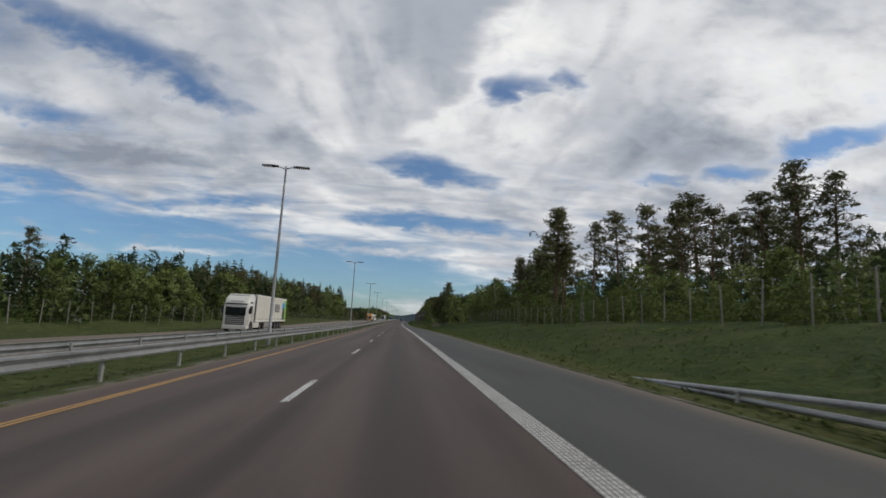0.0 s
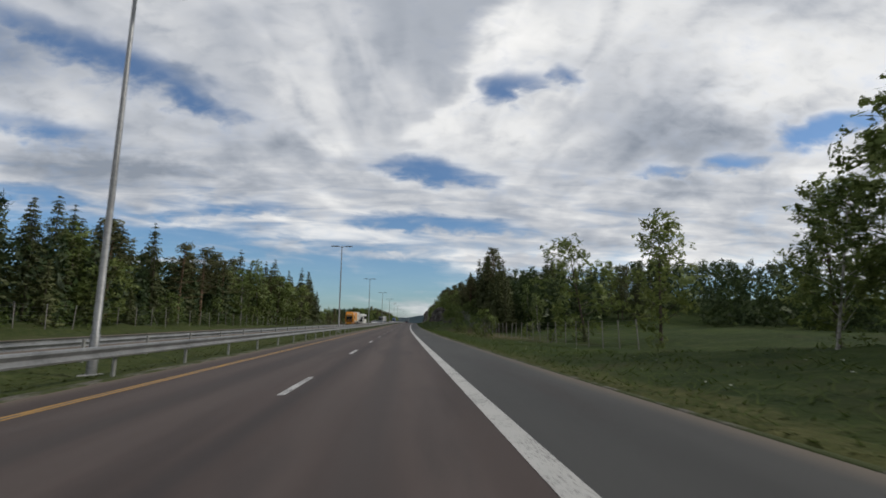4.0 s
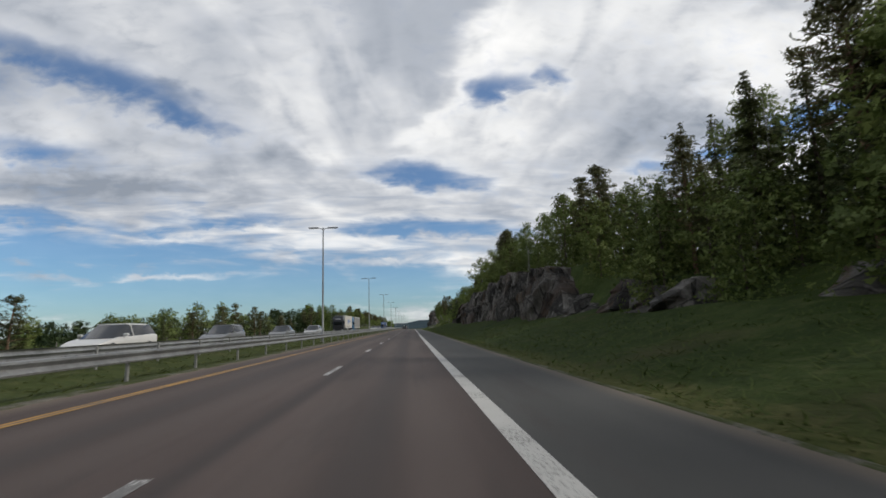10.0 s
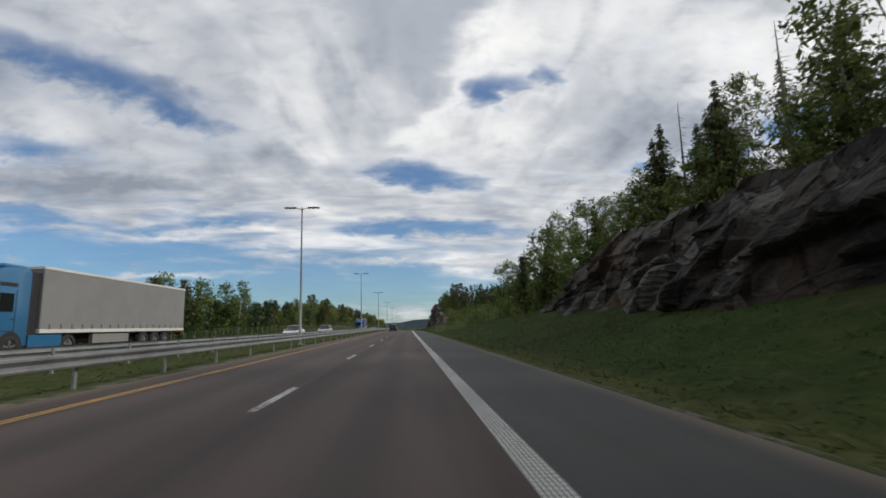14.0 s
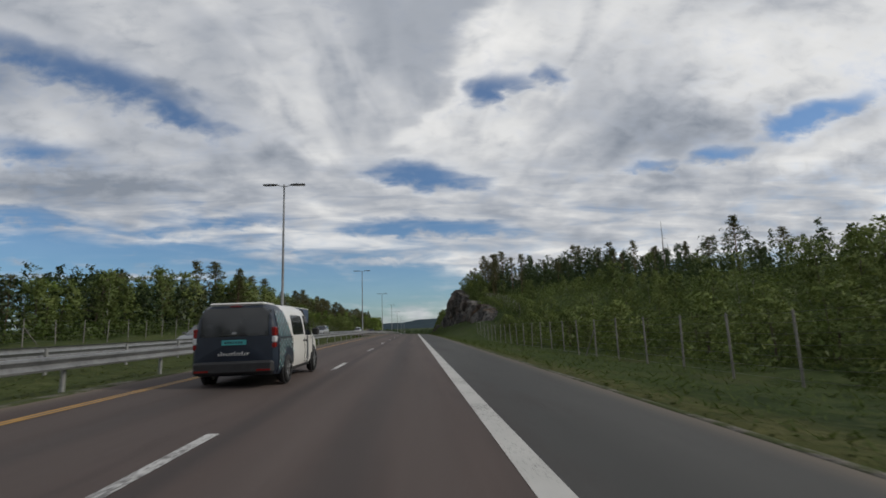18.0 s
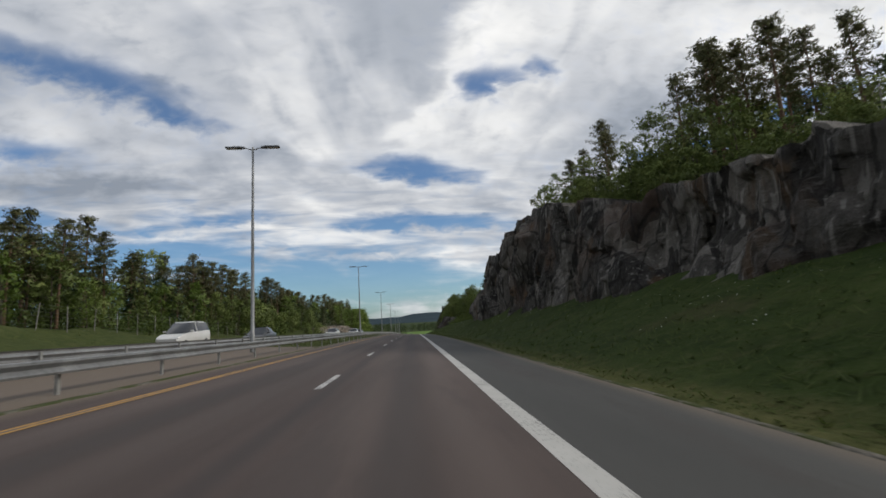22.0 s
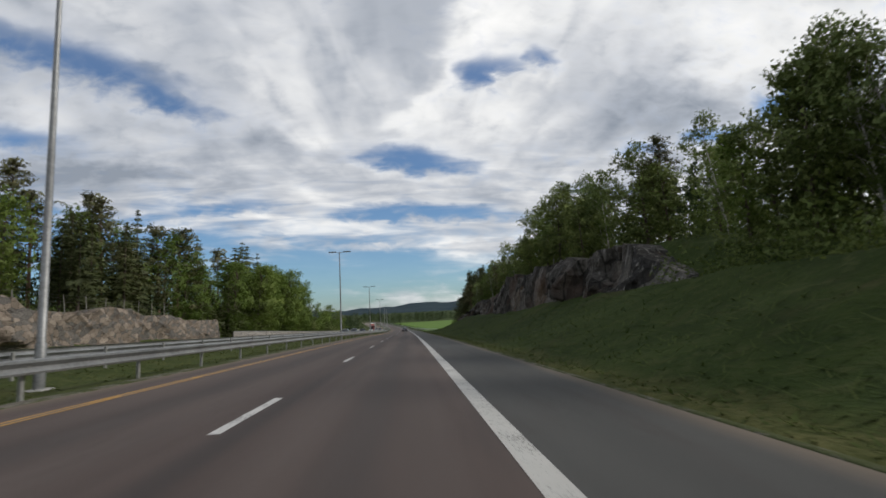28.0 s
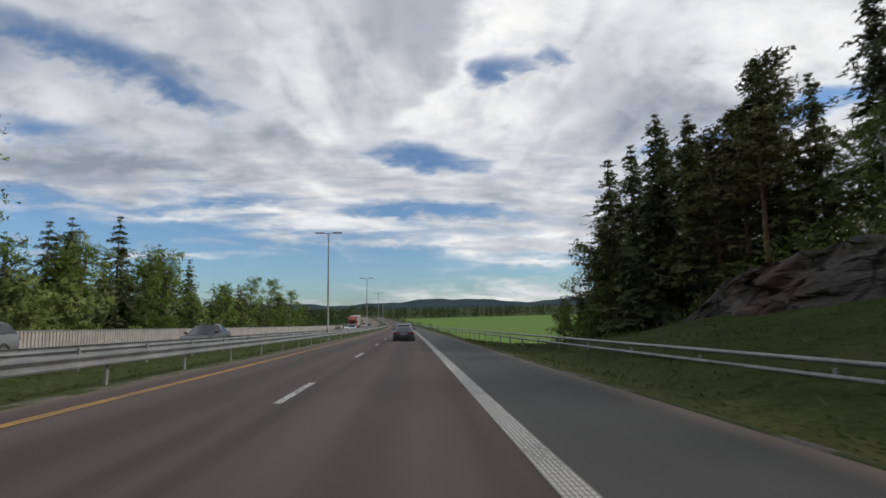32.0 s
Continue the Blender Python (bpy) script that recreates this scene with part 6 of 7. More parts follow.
M_SCRUB = leaves("scrub_leaves", [(0.1, (0.045, 0.070, 0.018)), (0.5, (0.083, 0.120, 0.027)), (0.95, (0.147, 0.182, 0.050))], 0.25, 6.0)
undergrowth("undergrowth_right", "leafy scrub under and in front of the roadside trees", [
    (12, 140, 19.2, 27, 420, 1.5, 4), (224, 300, 18, 22, 60, 0.6, 1.6), (258, 330, 15.0, 24, 380, 1.2, 3.6), (328, 460, 18.8, 24, 320, 1.5, 4), (455, 500, 16.8, 24, 150, 1.5, 4),
    (492, 602, 13.2, 24, 620, 1, 3.2), (496, 640, 22, 46, 1150, 1.8, 4.2), (604, 745, 17.6, 24, 520, 1.2, 3.4), (684, 740, 19.5, 26, 150, 1, 2.5), (748, 830, 17.5, 25, 320, 2, 5),
    (826, 950, 18.8, 26, 380, 2, 4.5), (940, 980, 17, 24, 170, 1.2, 3), (756, 832, 14.6, 18.8, 330, 1.0, 3.0)], 41, 58, 0.023)
undergrowth("undergrowth_left", "leafy scrub along the far forest edge", [
    (-10, 335, -38, -33.2, 900, 1.5, 4.5), (338, 480, -60, -40, 220, 1.5, 4), (477, 590, -39, -34.5, 300, 2, 5), (590, 700, -42, -35, 260, 1.5, 4), (690, 780, -37, -31, 320, 2, 5),
    (775, 880, -38, -33, 240, 1.5, 4), (880, 1106, -36, -28, 480, 2, 5)], 42, 44, 0.03)

# ---- fields and distant hills ----
fs, fd = np.meshgrid(np.linspace(990, 1495, 60), np.linspace(24, 420, 30), indexing="ij")
tagged(new("field", mesh_of("field", W(fs, fd, ground_h(fs, fd) + 0.45), grid_faces(60, 30, True), M_FIELD, True)), "light green crop field in the valley", "field", kind="structure")
az_ = np.radians(np.linspace(-75, 85, 161))
rel = np.degrees(az_)
ridge = 0.62 + 0.14 * np.sin(rel * 0.31 + 1) + 0.10 * np.sin(rel * 0.83) + 0.05 * np.sin(rel * 2.1 + 2) + 0.35 * np.exp(-((rel - 6.5) / 2.6) ** 2) + 0.2 * np.exp(-((rel - 0.5) / 3) ** 2)
ey = W(924, 0, 0)
rings = []
for dist, k in ((2300, 0.0), (2700, 0.5), (3200, 1.0), (3600, 0.6)):
    top = ey[2] + np.tan(np.radians(ridge)) * 3200 * k - 14 * (1 - k)
    rings.append(np.stack([ey[0] + np.sin(az_) * dist, ey[1] + np.cos(az_) * dist, top], -1))
hv = np.stack(rings, 0)
tagged(new("distant_hills", mesh_of("distant_hills", hv, grid_faces(4, 161), M_HILL, True)), "low wooded hills on the horizon, coloured blue-green for haze", "hills", kind="structure")

# ---- wildlife fences ----
FP_V, FP_F = tube([(0, 0, -0.4), (0, 0, 2.25), (0, 0, 2.3)], [0.042, 0.04, 0.015], 6)
FPOST_ME = mesh_of("post", FP_V, FP_F, M_FENCEPOST, True)


def wild_fence(rows, label, spacing=3.0, tall=1.0):
    """rows: (s, d) along which the fence runs."""
    s0, s1 = rows[0][0], rows[-1][0]
    fence = thing("wire_fence", place(s0, rows[0][1], 0), label, "fence", "wildlife fences")
    ss = np.arange(s0, s1, spacing)
    dd = np.interp(ss, [r[0] for r in rows], [r[1] for r in rows])
    hh = ground_h(ss, dd)
    inv = fence.matrix_basis.inverted()
    for s, d, h in zip(ss, dd, hh):
        lean = pose(0, 0, 0, rng.normal() * 1.5, rng.normal() * 2.0, 0) @ Matrix.Diagonal((1, 1, tall, 1))
        part("post", FPOST_ME, fence, m=inv @ place(s, d, float(h)) @ lean)
    wires = []
    for z in (0.15, 0.5, 0.85, 1.2, 1.55, 1.9, 2.2):
        wires.append(tube(W(ss, dd - 0.06, hh + z * tall), np.full(len(ss), 0.006), 3))
    for i in range(6, len(ss) - 3, 14):
        a, b = W(ss[i], dd[i], hh[i] + 1.7 * tall), W(ss[i] + 1.9, dd[i], hh[i] - 0.1)
        part("brace", mesh_of("brace", *tube([a, b], [0.035, 0.035], 6), M_FENCEPOST, True), fence, "slanting brace post", fixed=True)
    part("netting", mesh_of("netting", *join(wires), M_WIRE), fence, "thin steel wires", fixed=True)


wild_fence([(-10, 18.6), (60, 18.2), (120, 17.5)], "tall wire game fence on pale posts along the forest edge")
wild_fence([(152, 17), (217, 16.4), (242, 17.0), (300, 19)], "tall wire game fence on pale posts below the spruces")
wild_fence([(490, 16), (508, 15), (515, 13.6), (532, 12.4), (549, 11.8), (591, 11.2), (600, 10.9)], "tall wire game fence on pale posts in front of bushes")
wild_fence([(604, 20), (683, 21.5)], "wire game fence along the cliff top")
wild_fence([(-40, -32.5), (240, -31.5), (330, -30)], "tall wire game fence beside the opposite carriageway", 3.6)
wild_fence([(338, -29.5), (470, -29), (587, -30.5), (672, -31.5), (720, -30.5)], "tall wire game fence over the grassy mound", 3.6)
wild_fence([(772, -31.5), (876, -31)], "wire game fence on top of the low rock cutting")

# ---- parapet beside the opposite carriageway ----
parapet = thing("parapet", place(872, -22.6, 0), "long pale slatted parapet beside the opposite carriageway", "parapet")
part("top_rail", sweep("top_rail", M_STEEL, [(-0.05, 1.16), (0.05, 1.16), (0.05, 1.24), (-0.05, 1.24)], -22.6, 872, 1106, 2, False, True), parapet, fixed=True)
part("bottom_rail", sweep("bottom_rail", M_STEEL, [(-0.04, 0.12), (0.04, 0.12), (0.04, 0.2), (-0.04, 0.2)], -22.6, 872, 1106, 2, False, True), parapet, fixed=True)
part("kerb", sweep("kerb", M_CONC, [(-0.25, -0.6), (0.2, -0.6), (0.2, 0.06), (-0.25, 0.06)], -22.6, 872, 1106, 2, False, True), parapet, "grey concrete kerb", fixed=True)
SLAT_ME = box_mesh("slat", M_PARAPET, -0.02, -0.11, 0.16, 0.02, 0.11, 1.17)
PPOST_ME = box_mesh("post", M_STEEL, -0.05, -0.05, 0.0, 0.05, 0.05, 1.22, bevel=0.01)
pinv = parapet.matrix_basis.inverted()
for i in range(78):
    part("post", PPOST_ME, parapet, m=pinv @ place(872 + 3.0 * i, -22.6, 0))
for i in range(240):
    part("slat", SLAT_ME, parapet, m=pinv @ place(872.2 + 0.3 * i, -22.6, 0))
rest = []
bmv = np.array([v.co[:] for v in SLAT_ME.vertices])
bmf = np.array([list(p.vertices) for p in SLAT_ME.polygons])
for i in range(240, 778):
    p = W(872.2 + 0.3 * i, -22.6, 0)
    rest.append((bmv + p, bmf))
tagged(part("slats_far", mesh_of("slats_far", *join(rest), M_PARAPET), parapet, fixed=True), kind="stuff")

# ---- grass blades along the verges ----
def turf(s, d):
    return W(s, d, ground_h(s, d) + np.where(d > 6.5, lumps(s, d, 0.13) * np.clip((np.abs(d) - 6) / 8, 0.3, 2.5), 0))


def unit(v):
    return v / np.linalg.norm(v, axis=1, keepdims=True)


def blades_mesh(name, label, bands, seed, mat):
    """Blades bent over by the wind, standing square to the slope that they grow on."""
    g = np.random.default_rng(seed)
    vs, ns = [], []
    for s0, s1, d0, d1, count, h0, h1 in bands:
        s, d = g.uniform(s0, s1, count), d0 + (d1 - d0) * g.random(count) ** 1.2
        base = turf(s, d)
        e1, e2 = unit(turf(s + 0.2, d) - base), unit(turf(s, d + 0.2) - base)
        up = unit(np.cross(e1, e2))
        up *= np.sign(up[:, 2:])
        base = base - up * 0.02
        h = g.uniform(h0, h1, count)[:, None]
        a = (g.random(count) * 6.283)[:, None]
        tall = h1 > 0.2
        w = (e1 * np.cos(a) + e2 * np.sin(a)) * (0.014 + 0.09 * h if tall else 0.02 + 0.4 * h)
        tip = ((e1 * np.sin(a) - e2 * np.cos(a)) * (2.4 if tall else 3.2) + up) * h
        vs.append(np.stack([base - w, base + w, base + tip], 1).reshape(-1, 3))
        ns.append(np.repeat(up, 3, 0))
    v = np.concatenate(vs)
    return tagged(new(name, mesh_of(name, v, np.arange(len(v)).reshape(-1, 3), mat, True, None, np.concatenate(ns))), label, "grass", kind="stuff")


blades_mesh("verge_grass", "uneven green grass on the verge and bank", [(-10, 970, 4.84, 5.5, 16000, 0.02, 0.06), (-10, 970, 5.2, 6.25, 26000, 0.03, 0.07), (-10, 975, 5.6, 14.2, 110000, 0.06, 0.21)], 12, M_BLADES)
blades_mesh("median_grass", "green grass on the median under the guard rails", [(-10, 605, -10.5, -6.75, 40000, 0.03, 0.10), (669, 970, -10.5, -6.75, 20000, 0.03, 0.10), (-10, 970, -31, -22.2, 18000, 0.05, 0.14)], 13, M_BLADES_SUNLIT)


# ---- flowers on the banks ----
def flowers(name, label, mat, bands, seed):
    g = np.random.default_rng(seed)
    vs = []
    for s0, s1, d0, d1, count in bands:
        s, d = g.uniform(s0, s1, count), g.uniform(d0, d1, count)
        base = W(s, d, ground_h(s, d) + lumps(s, d, 0.13) * np.clip((np.abs(d) - 6) / 8, 0.3, 2.5) + g.uniform(0.06, 0.2, count))
        a = g.random(count) * 6.283
        for k in range(2):
            e = [np.stack([np.cos(a + k + j * 2.09), np.sin(a + k + j * 2.09), np.full(count, 0.3 * (j - 1))], -1) * 0.035 for j in range(3)]
            vs.append(np.stack([base + q for q in e], 1).reshape(-1, 3))
    v = np.concatenate(vs)
    return tagged(new(name, mesh_of(name, v, np.arange(len(v)).reshape(-1, 3), mat)), label, "flowers", kind="stuff")


flowers("white_flowers", "scattered small white flowers on the grass bank", plain("white_petals", (0.62, 0.62, 0.56), 0.7), [(640, 770, 8, 13.5, 260), (100, 180, 7, 13, 60)], 51)
flowers("yellow_flowers", "scattered small yellow flowers on the grass bank", plain("yellow_petals", (0.62, 0.47, 0.03), 0.7), [(235, 262, 6.5, 12, 110), (0, 120, 7, 14, 40)], 52)


# ---- vehicles ----
M_TYRE = worn("tyre_rubber", (0.012, 0.012, 0.012), (0.03, 0.03, 0.03), 6.0, 0.85)
M_RIM = worn("alloy_rim", (0.28, 0.285, 0.29), (0.42, 0.425, 0.43), 4.0, 0.35, 0.7)
M_GLASS = plain("tinted_glass", (0.012, 0.015, 0.018), 0.06, 0.0, 0.7)
M_BLACK = worn("black_plastic", (0.014, 0.014, 0.015), (0.032, 0.032, 0.033), 3.0, 0.6)
M_TAIL = plain("tail_light_red", (0.20, 0.008, 0.008), 0.2)
M_LIGHT = plain("headlight_glass", (0.62, 0.63, 0.64), 0.12)
M_PLATE = plain("number_plate", (0.62, 0.62, 0.60), 0.4)
M_TEAL = plain("teal_vinyl", (0.055, 0.36, 0.36), 0.45)
M_NAVY = plain("navy_vinyl", (0.017, 0.026, 0.042), 0.35)
M_OFFWHITE = worn("white_paint", (0.62, 0.61, 0.57), (0.72, 0.71, 0.67), 0.8, 0.3)
M_TARP = worn("white_tarpaulin", (0.50, 0.48, 0.43), (0.62, 0.60, 0.55), 0.15, 0.6, relief=0.15)
M_GREYTARP = worn("grey_tarpaulin", (0.20, 0.20, 0.195), (0.26, 0.26, 0.25), 0.12, 0.65, relief=0.1)
M_INK = plain("dark_print", (0.05, 0.055, 0.065), 0.6)
PAINTS = {}


def coat(name, colour):
    if name not in PAINTS:
        PAINTS[name] = worn(name, tuple(c * 0.86 for c in colour), colour, 0.7, 0.28)
    return PAINTS[name]


def loft(rings, caps=True):
    """Skin through rings of points with the same count."""
    r = np.array(rings, float)
    n, k = r.shape[:2]
    v = r.reshape(-1, 3)
    f = []
    for i in range(n - 1):
        for j in range(k):
            q = (j + 1) % k
            f.append((i * k + j, i * k + q, (i + 1) * k + q, (i + 1) * k + j))
    if caps:
        c0, c1 = len(v), len(v) + 1
        v = np.concatenate([v, [r[0].mean(0)], [r[-1].mean(0)]])
        for j in range(k):
            q = (j + 1) % k
            f.append((c0, q, j, c0))
            f.append((c1, (n - 1) * k + j, (n - 1) * k + q, c1))
    return v, f


def skin(name, rings, mat, smooth_=True):
    v, f = loft(rings)
    me = bpy.data.meshes.new(name)
    me.from_pydata([tuple(p) for p in v], [], [tuple(dict.fromkeys(q)) for q in f])
    me.update()
    bm = bmesh.new()
    bm.from_mesh(me)
    bmesh.ops.recalc_face_normals(bm, faces=bm.faces)
    for e in bm.edges:
        if len(e.link_faces) == 2 and e.calc_face_angle(0) > 0.7:
            e.smooth = False
    for fc in bm.faces:
        fc.smooth = smooth_
    bm.to_mesh(me)
    bm.free()
    me.materials.append(mat)
    return me


def wheel_meshes(r, w):
    sides = 20
    prof = [(-w / 2, r * 0.66), (-w / 2, r * 0.94), (-w * 0.36, r), (w * 0.36, r), (w / 2, r * 0.94), (w / 2, r * 0.66)]
    ang = np.arange(sides + 1) * 2 * np.pi / sides
    v = np.array([[(x, math.cos(a) * q, math.sin(a) * q) for x, q in prof] for a in ang])
    tyre = mesh_of("tyre", v, grid_faces(sides + 1, len(prof)), M_TYRE, True)
    bm = bmesh.new()
    bmesh.ops.create_cone(bm, cap_ends=True, segments=20, radius1=r * 0.67, radius2=r * 0.67, depth=w * 0.7)
    bmesh.ops.rotate(bm, verts=bm.verts, cent=(0, 0, 0), matrix=Matrix.Rotation(radians(90), 3, "Y"))
    for i in range(5):
        made = box(bm, -w * 0.46, -r * 0.07, r * 0.1, w * 0.46, r * 0.07, r * 0.62)
        bmesh.ops.rotate(bm, verts=made, cent=(0, 0, 0), matrix=Matrix.Rotation(radians(72 * i), 3, "X"))
    return tyre, bm_mesh("rim", bm, M_RIM)


WHEELS = {}


def wheel(parent, x, y, r, w):
    if (r, w) not in WHEELS:
        WHEELS[(r, w)] = wheel_meshes(r, w)
    t, rim = WHEELS[(r, w)]
    hub = part("wheel", t, parent, m=Matrix.Translation((x, y, r)))
    part("rim", rim, hub, "silver spoked rim")


def ring(y, w, z0, z1, tuck=0.9, top=0.94):
    """A rounded body section across the car at y."""
    m = (z0 + z1) / 2
    return [(-w * tuck, y, z0), (-w, y, z0 + (m - z0) * 0.5), (-w, y, m), (-w * 0.985, y, z1 - 0.07), (-w * top, y, z1),
            (w * top, y, z1), (w * 0.985, y, z1 - 0.07), (w, y, m), (w, y, z0 + (m - z0) * 0.5), (w * tuck, y, z0)]


def cabin_ring(y, wb, zb, wt, zt):
    return [(-wb, y, zb), (-wt, y, zt - 0.04), (-wt * 0.92, y, zt), (wt * 0.92, y, zt), (wt, y, zt - 0.04), (wb, y, zb)]


def slab(name, mat, parent, x0, y0, z0, x1, y1, z1, label="", bevel=0.0):
    return part(name, box_mesh(name, mat, x0, y0, z0, x1, y1, z1, bevel=bevel), parent, label)


def car(m, colour, paint_name, label, length=4.7, tall=1.46, estate=False, name="car"):
    c = thing(name, m, label, "car", "cars on the motorway")
    body_mat = coat(paint_name, colour)
    h, w = length / 2, 0.92
    belt = tall * 0.62
    rear_z = belt + (0.06 if estate else 0.02)
    part("body", skin("body", [ring(-h, w * 0.80, 0.36, rear_z - 0.18), ring(-h + 0.1, w * 0.92, 0.24, rear_z - 0.02), ring(-h + 0.55, w * 0.98, 0.2, rear_z + 0.02),
                               ring(-h * 0.3, w, 0.2, belt + 0.02), ring(h * 0.35, w, 0.2, belt - 0.02), ring(h - 0.75, w * 0.98, 0.2, belt - 0.14),
                               ring(h - 0.2, w * 0.9, 0.24, belt - 0.3), ring(h, w * 0.72, 0.34, belt - 0.42)], body_mat), c)
    y_tail = -h + (0.12 if estate else 0.55)
    y_roof0 = -h + (0.45 if estate else 1.45)
    part("windows", skin("windows", [cabin_ring(y_tail, 0.80, rear_z - 0.02, 0.76, rear_z + 0.03), cabin_ring(y_roof0, 0.82, belt - 0.02, 0.64, tall - 0.03),
                                     cabin_ring(0.1, 0.84, belt - 0.02, 0.66, tall - 0.01), cabin_ring(h - 2.15, 0.82, belt - 0.04, 0.62, tall - 0.07),
                                     cabin_ring(h - 1.15, 0.78, belt - 0.12, 0.72, belt - 0.06)], M_GLASS), c, "dark glass all round")
    part("roof", skin("roof", [cabin_ring(y_roof0 - 0.08, 0.6, tall - 0.10, 0.58, tall - 0.04), cabin_ring(y_roof0 + 0.3, 0.64, tall - 0.08, 0.62, tall),
                               cabin_ring(0.1, 0.66, tall - 0.07, 0.64, tall + 0.015), cabin_ring(h - 2.2, 0.61, tall - 0.1, 0.59, tall - 0.05)], body_mat), c)
    for x in (-1, 1):
        part("pillar", mesh_of("pillar", *tube([(x * 0.845, -0.15, belt), (x * 0.68, -0.12, tall - 0.06)], [0.035, 0.03], 6), body_mat), c)
        slab("mirror", body_mat, c, x * 0.98 - 0.1, h - 1.75, belt, x * 0.98 + 0.1, h - 1.6, belt + 0.13, bevel=0.03)
        slab("tail_light", M_TAIL, c, x * 0.62 - 0.2, -h - 0.01, rear_z - 0.26, x * 0.62 + 0.2, -h + 0.14, rear_z - 0.12, "red tail light", 0.02)
        slab("headlight", M_LIGHT, c, x * 0.6 - 0.16, h - 0.3, belt - 0.46, x * 0.6 + 0.16, h - 0.06, belt - 0.34, "clear headlight", 0.03)
        for y in (-h + 0.95, h - 0.9):
            wheel(c, x * (w - 0.1), y, 0.335, 0.22)
    slab("plate", M_PLATE, c, -0.26, -h - 0.02, 0.62, 0.26, -h + 0.1, 0.73, "pale number plate")
    slab("plate_mark", M_INK, c, -0.2, -h - 0.024, 0.65, 0.2, -h, 0.70)
    slab("rear_bumper", M_BLACK, c, -0.7, -h - 0.03, 0.26, 0.7, -h + 0.2, 0.42, "black lower bumper", 0.03)
    slab("grille", M_BLACK, c, -0.55, h - 0.12, 0.3, 0.55, h + 0.012, 0.46, "black lower grille", 0.02)
    return c


def van(m):
    """A long small van: white in front, navy tail, a slanting band of teal and pale chevrons between."""
    c = thing("van", m, "white delivery van with navy tail and teal chevron pattern", "van")
    w = 0.93

    def side(y, z0, z1, ww):
        return [(-ww * 0.90, y, z0), (-ww * 0.985, y, z0 + 0.16), (-ww, y, 0.62), (-ww * 0.99, y, 1.02), (-ww * 0.92, y, 1.40), (-ww * 0.85, y, z1 - 0.2), (-ww * 0.76, y, z1 - 0.06), (-ww * 0.58, y, z1),
                (ww * 0.58, y, z1), (ww * 0.76, y, z1 - 0.06), (ww * 0.85, y, z1 - 0.2), (ww * 0.92, y, 1.40), (ww * 0.99, y, 1.02), (ww, y, 0.62), (ww * 0.985, y, z0 + 0.16), (ww * 0.90, y, z0)]

    def low(y, z0, z1, ww):
        """A section of the bonnet, whose top is below the windows."""
        return [(-ww * 0.90, y, z0), (-ww * 0.985, y, z0 + 0.16), (-ww, y, 0.62), (-ww * 0.99, y, z1 - 0.16), (-ww * 0.95, y, z1 - 0.08), (-ww * 0.90, y, z1 - 0.04), (-ww * 0.8, y, z1 - 0.02), (-ww * 0.58, y, z1),
                (ww * 0.58, y, z1), (ww * 0.8, y, z1 - 0.02), (ww * 0.90, y, z1 - 0.04), (ww * 0.95, y, z1 - 0.08), (ww * 0.99, y, z1 - 0.16), (ww, y, 0.62), (ww * 0.985, y, z0 + 0.16), (ww * 0.90, y, z0)]

    def flank(z):
        return float(np.interp(z, [0.2, 0.4, 0.62, 1.02, 1.40, 1.65, 1.79], [0.90 * w, 0.985 * w, w, 0.99 * w, 0.92 * w, 0.85 * w, 0.76 * w]))

    def panel(name, x, levels, mat, label="", lift=0.006):
        """A thin piece on the flank from (z, back y, front y) levels, following the body's curve."""
        zs, back, front = zip(*levels)
        n = max(2, int((zs[-1] - zs[0]) / 0.06))
        rows = []
        for z in np.linspace(zs[0], zs[-1], n + 1):
            y0, y1 = np.interp(z, zs, back), np.interp(z, zs, front)
            rows.append([(x * (flank(z) + o), y, z) for y, o in ((y0, -0.02), (y0, lift), (y1, lift), (y1, -0.02))])
        return part(name, skin(name, rows, mat, False), c, label)

    part("body", skin("body", [side(-1.6, 0.22, 1.85, w), side(0.5, 0.22, 1.85, w), side(0.85, 0.22, 1.80, w * 0.995), low(1.45, 0.22, 1.22, w * 0.99),
                               low(1.75, 0.22, 1.12, w * 0.98), low(2.2, 0.24, 1.0, w * 0.93), low(2.42, 0.32, 0.92, w * 0.78)], M_OFFWHITE), c, "white painted body")
    part("tail", skin("tail", [side(-2.42, 0.42, 1.60, w * 0.90), side(-2.36, 0.32, 1.78, w * 0.965), side(-2.2, 0.25, 1.845, w * 0.995), side(-1.6, 0.215, 1.853, w * 1.003)], M_NAVY), c, "navy wrapped tail")
    part("rear_window", skin("rear_window", [[(-0.74, -2.445, 1.12), (0.74, -2.445, 1.12), (0.70, -2.434, 1.66), (0.60, -2.432, 1.74), (-0.60, -2.432, 1.74), (-0.70, -2.434, 1.66)],
                                             [(-0.80, -2.3, 1.10), (0.80, -2.3, 1.10), (0.76, -2.3, 1.68), (0.64, -2.3, 1.76), (-0.64, -2.3, 1.76), (-0.76, -2.3, 1.68)]], M_GLASS, False), c, "dark rear window")
    slab("roof_panel", M_OFFWHITE, c, -0.60, -2.34, 1.80, 0.60, -1.5, 1.868, "white roof", 0.03)
    slab("rear_bumper", M_BLACK, c, -0.86, -2.50, 0.3, 0.86, -2.3, 0.58, "black bumper", 0.05)
    slab("plate", M_TEAL, c, -0.26, -2.455, 0.93, 0.26, -2.36, 1.04, "teal number plate")
    for i in range(7):
        slab("plate_mark", M_NAVY, c, -0.2 + i * 0.058, -2.459, 0.962, -0.165 + i * 0.058, -2.44, 1.008)
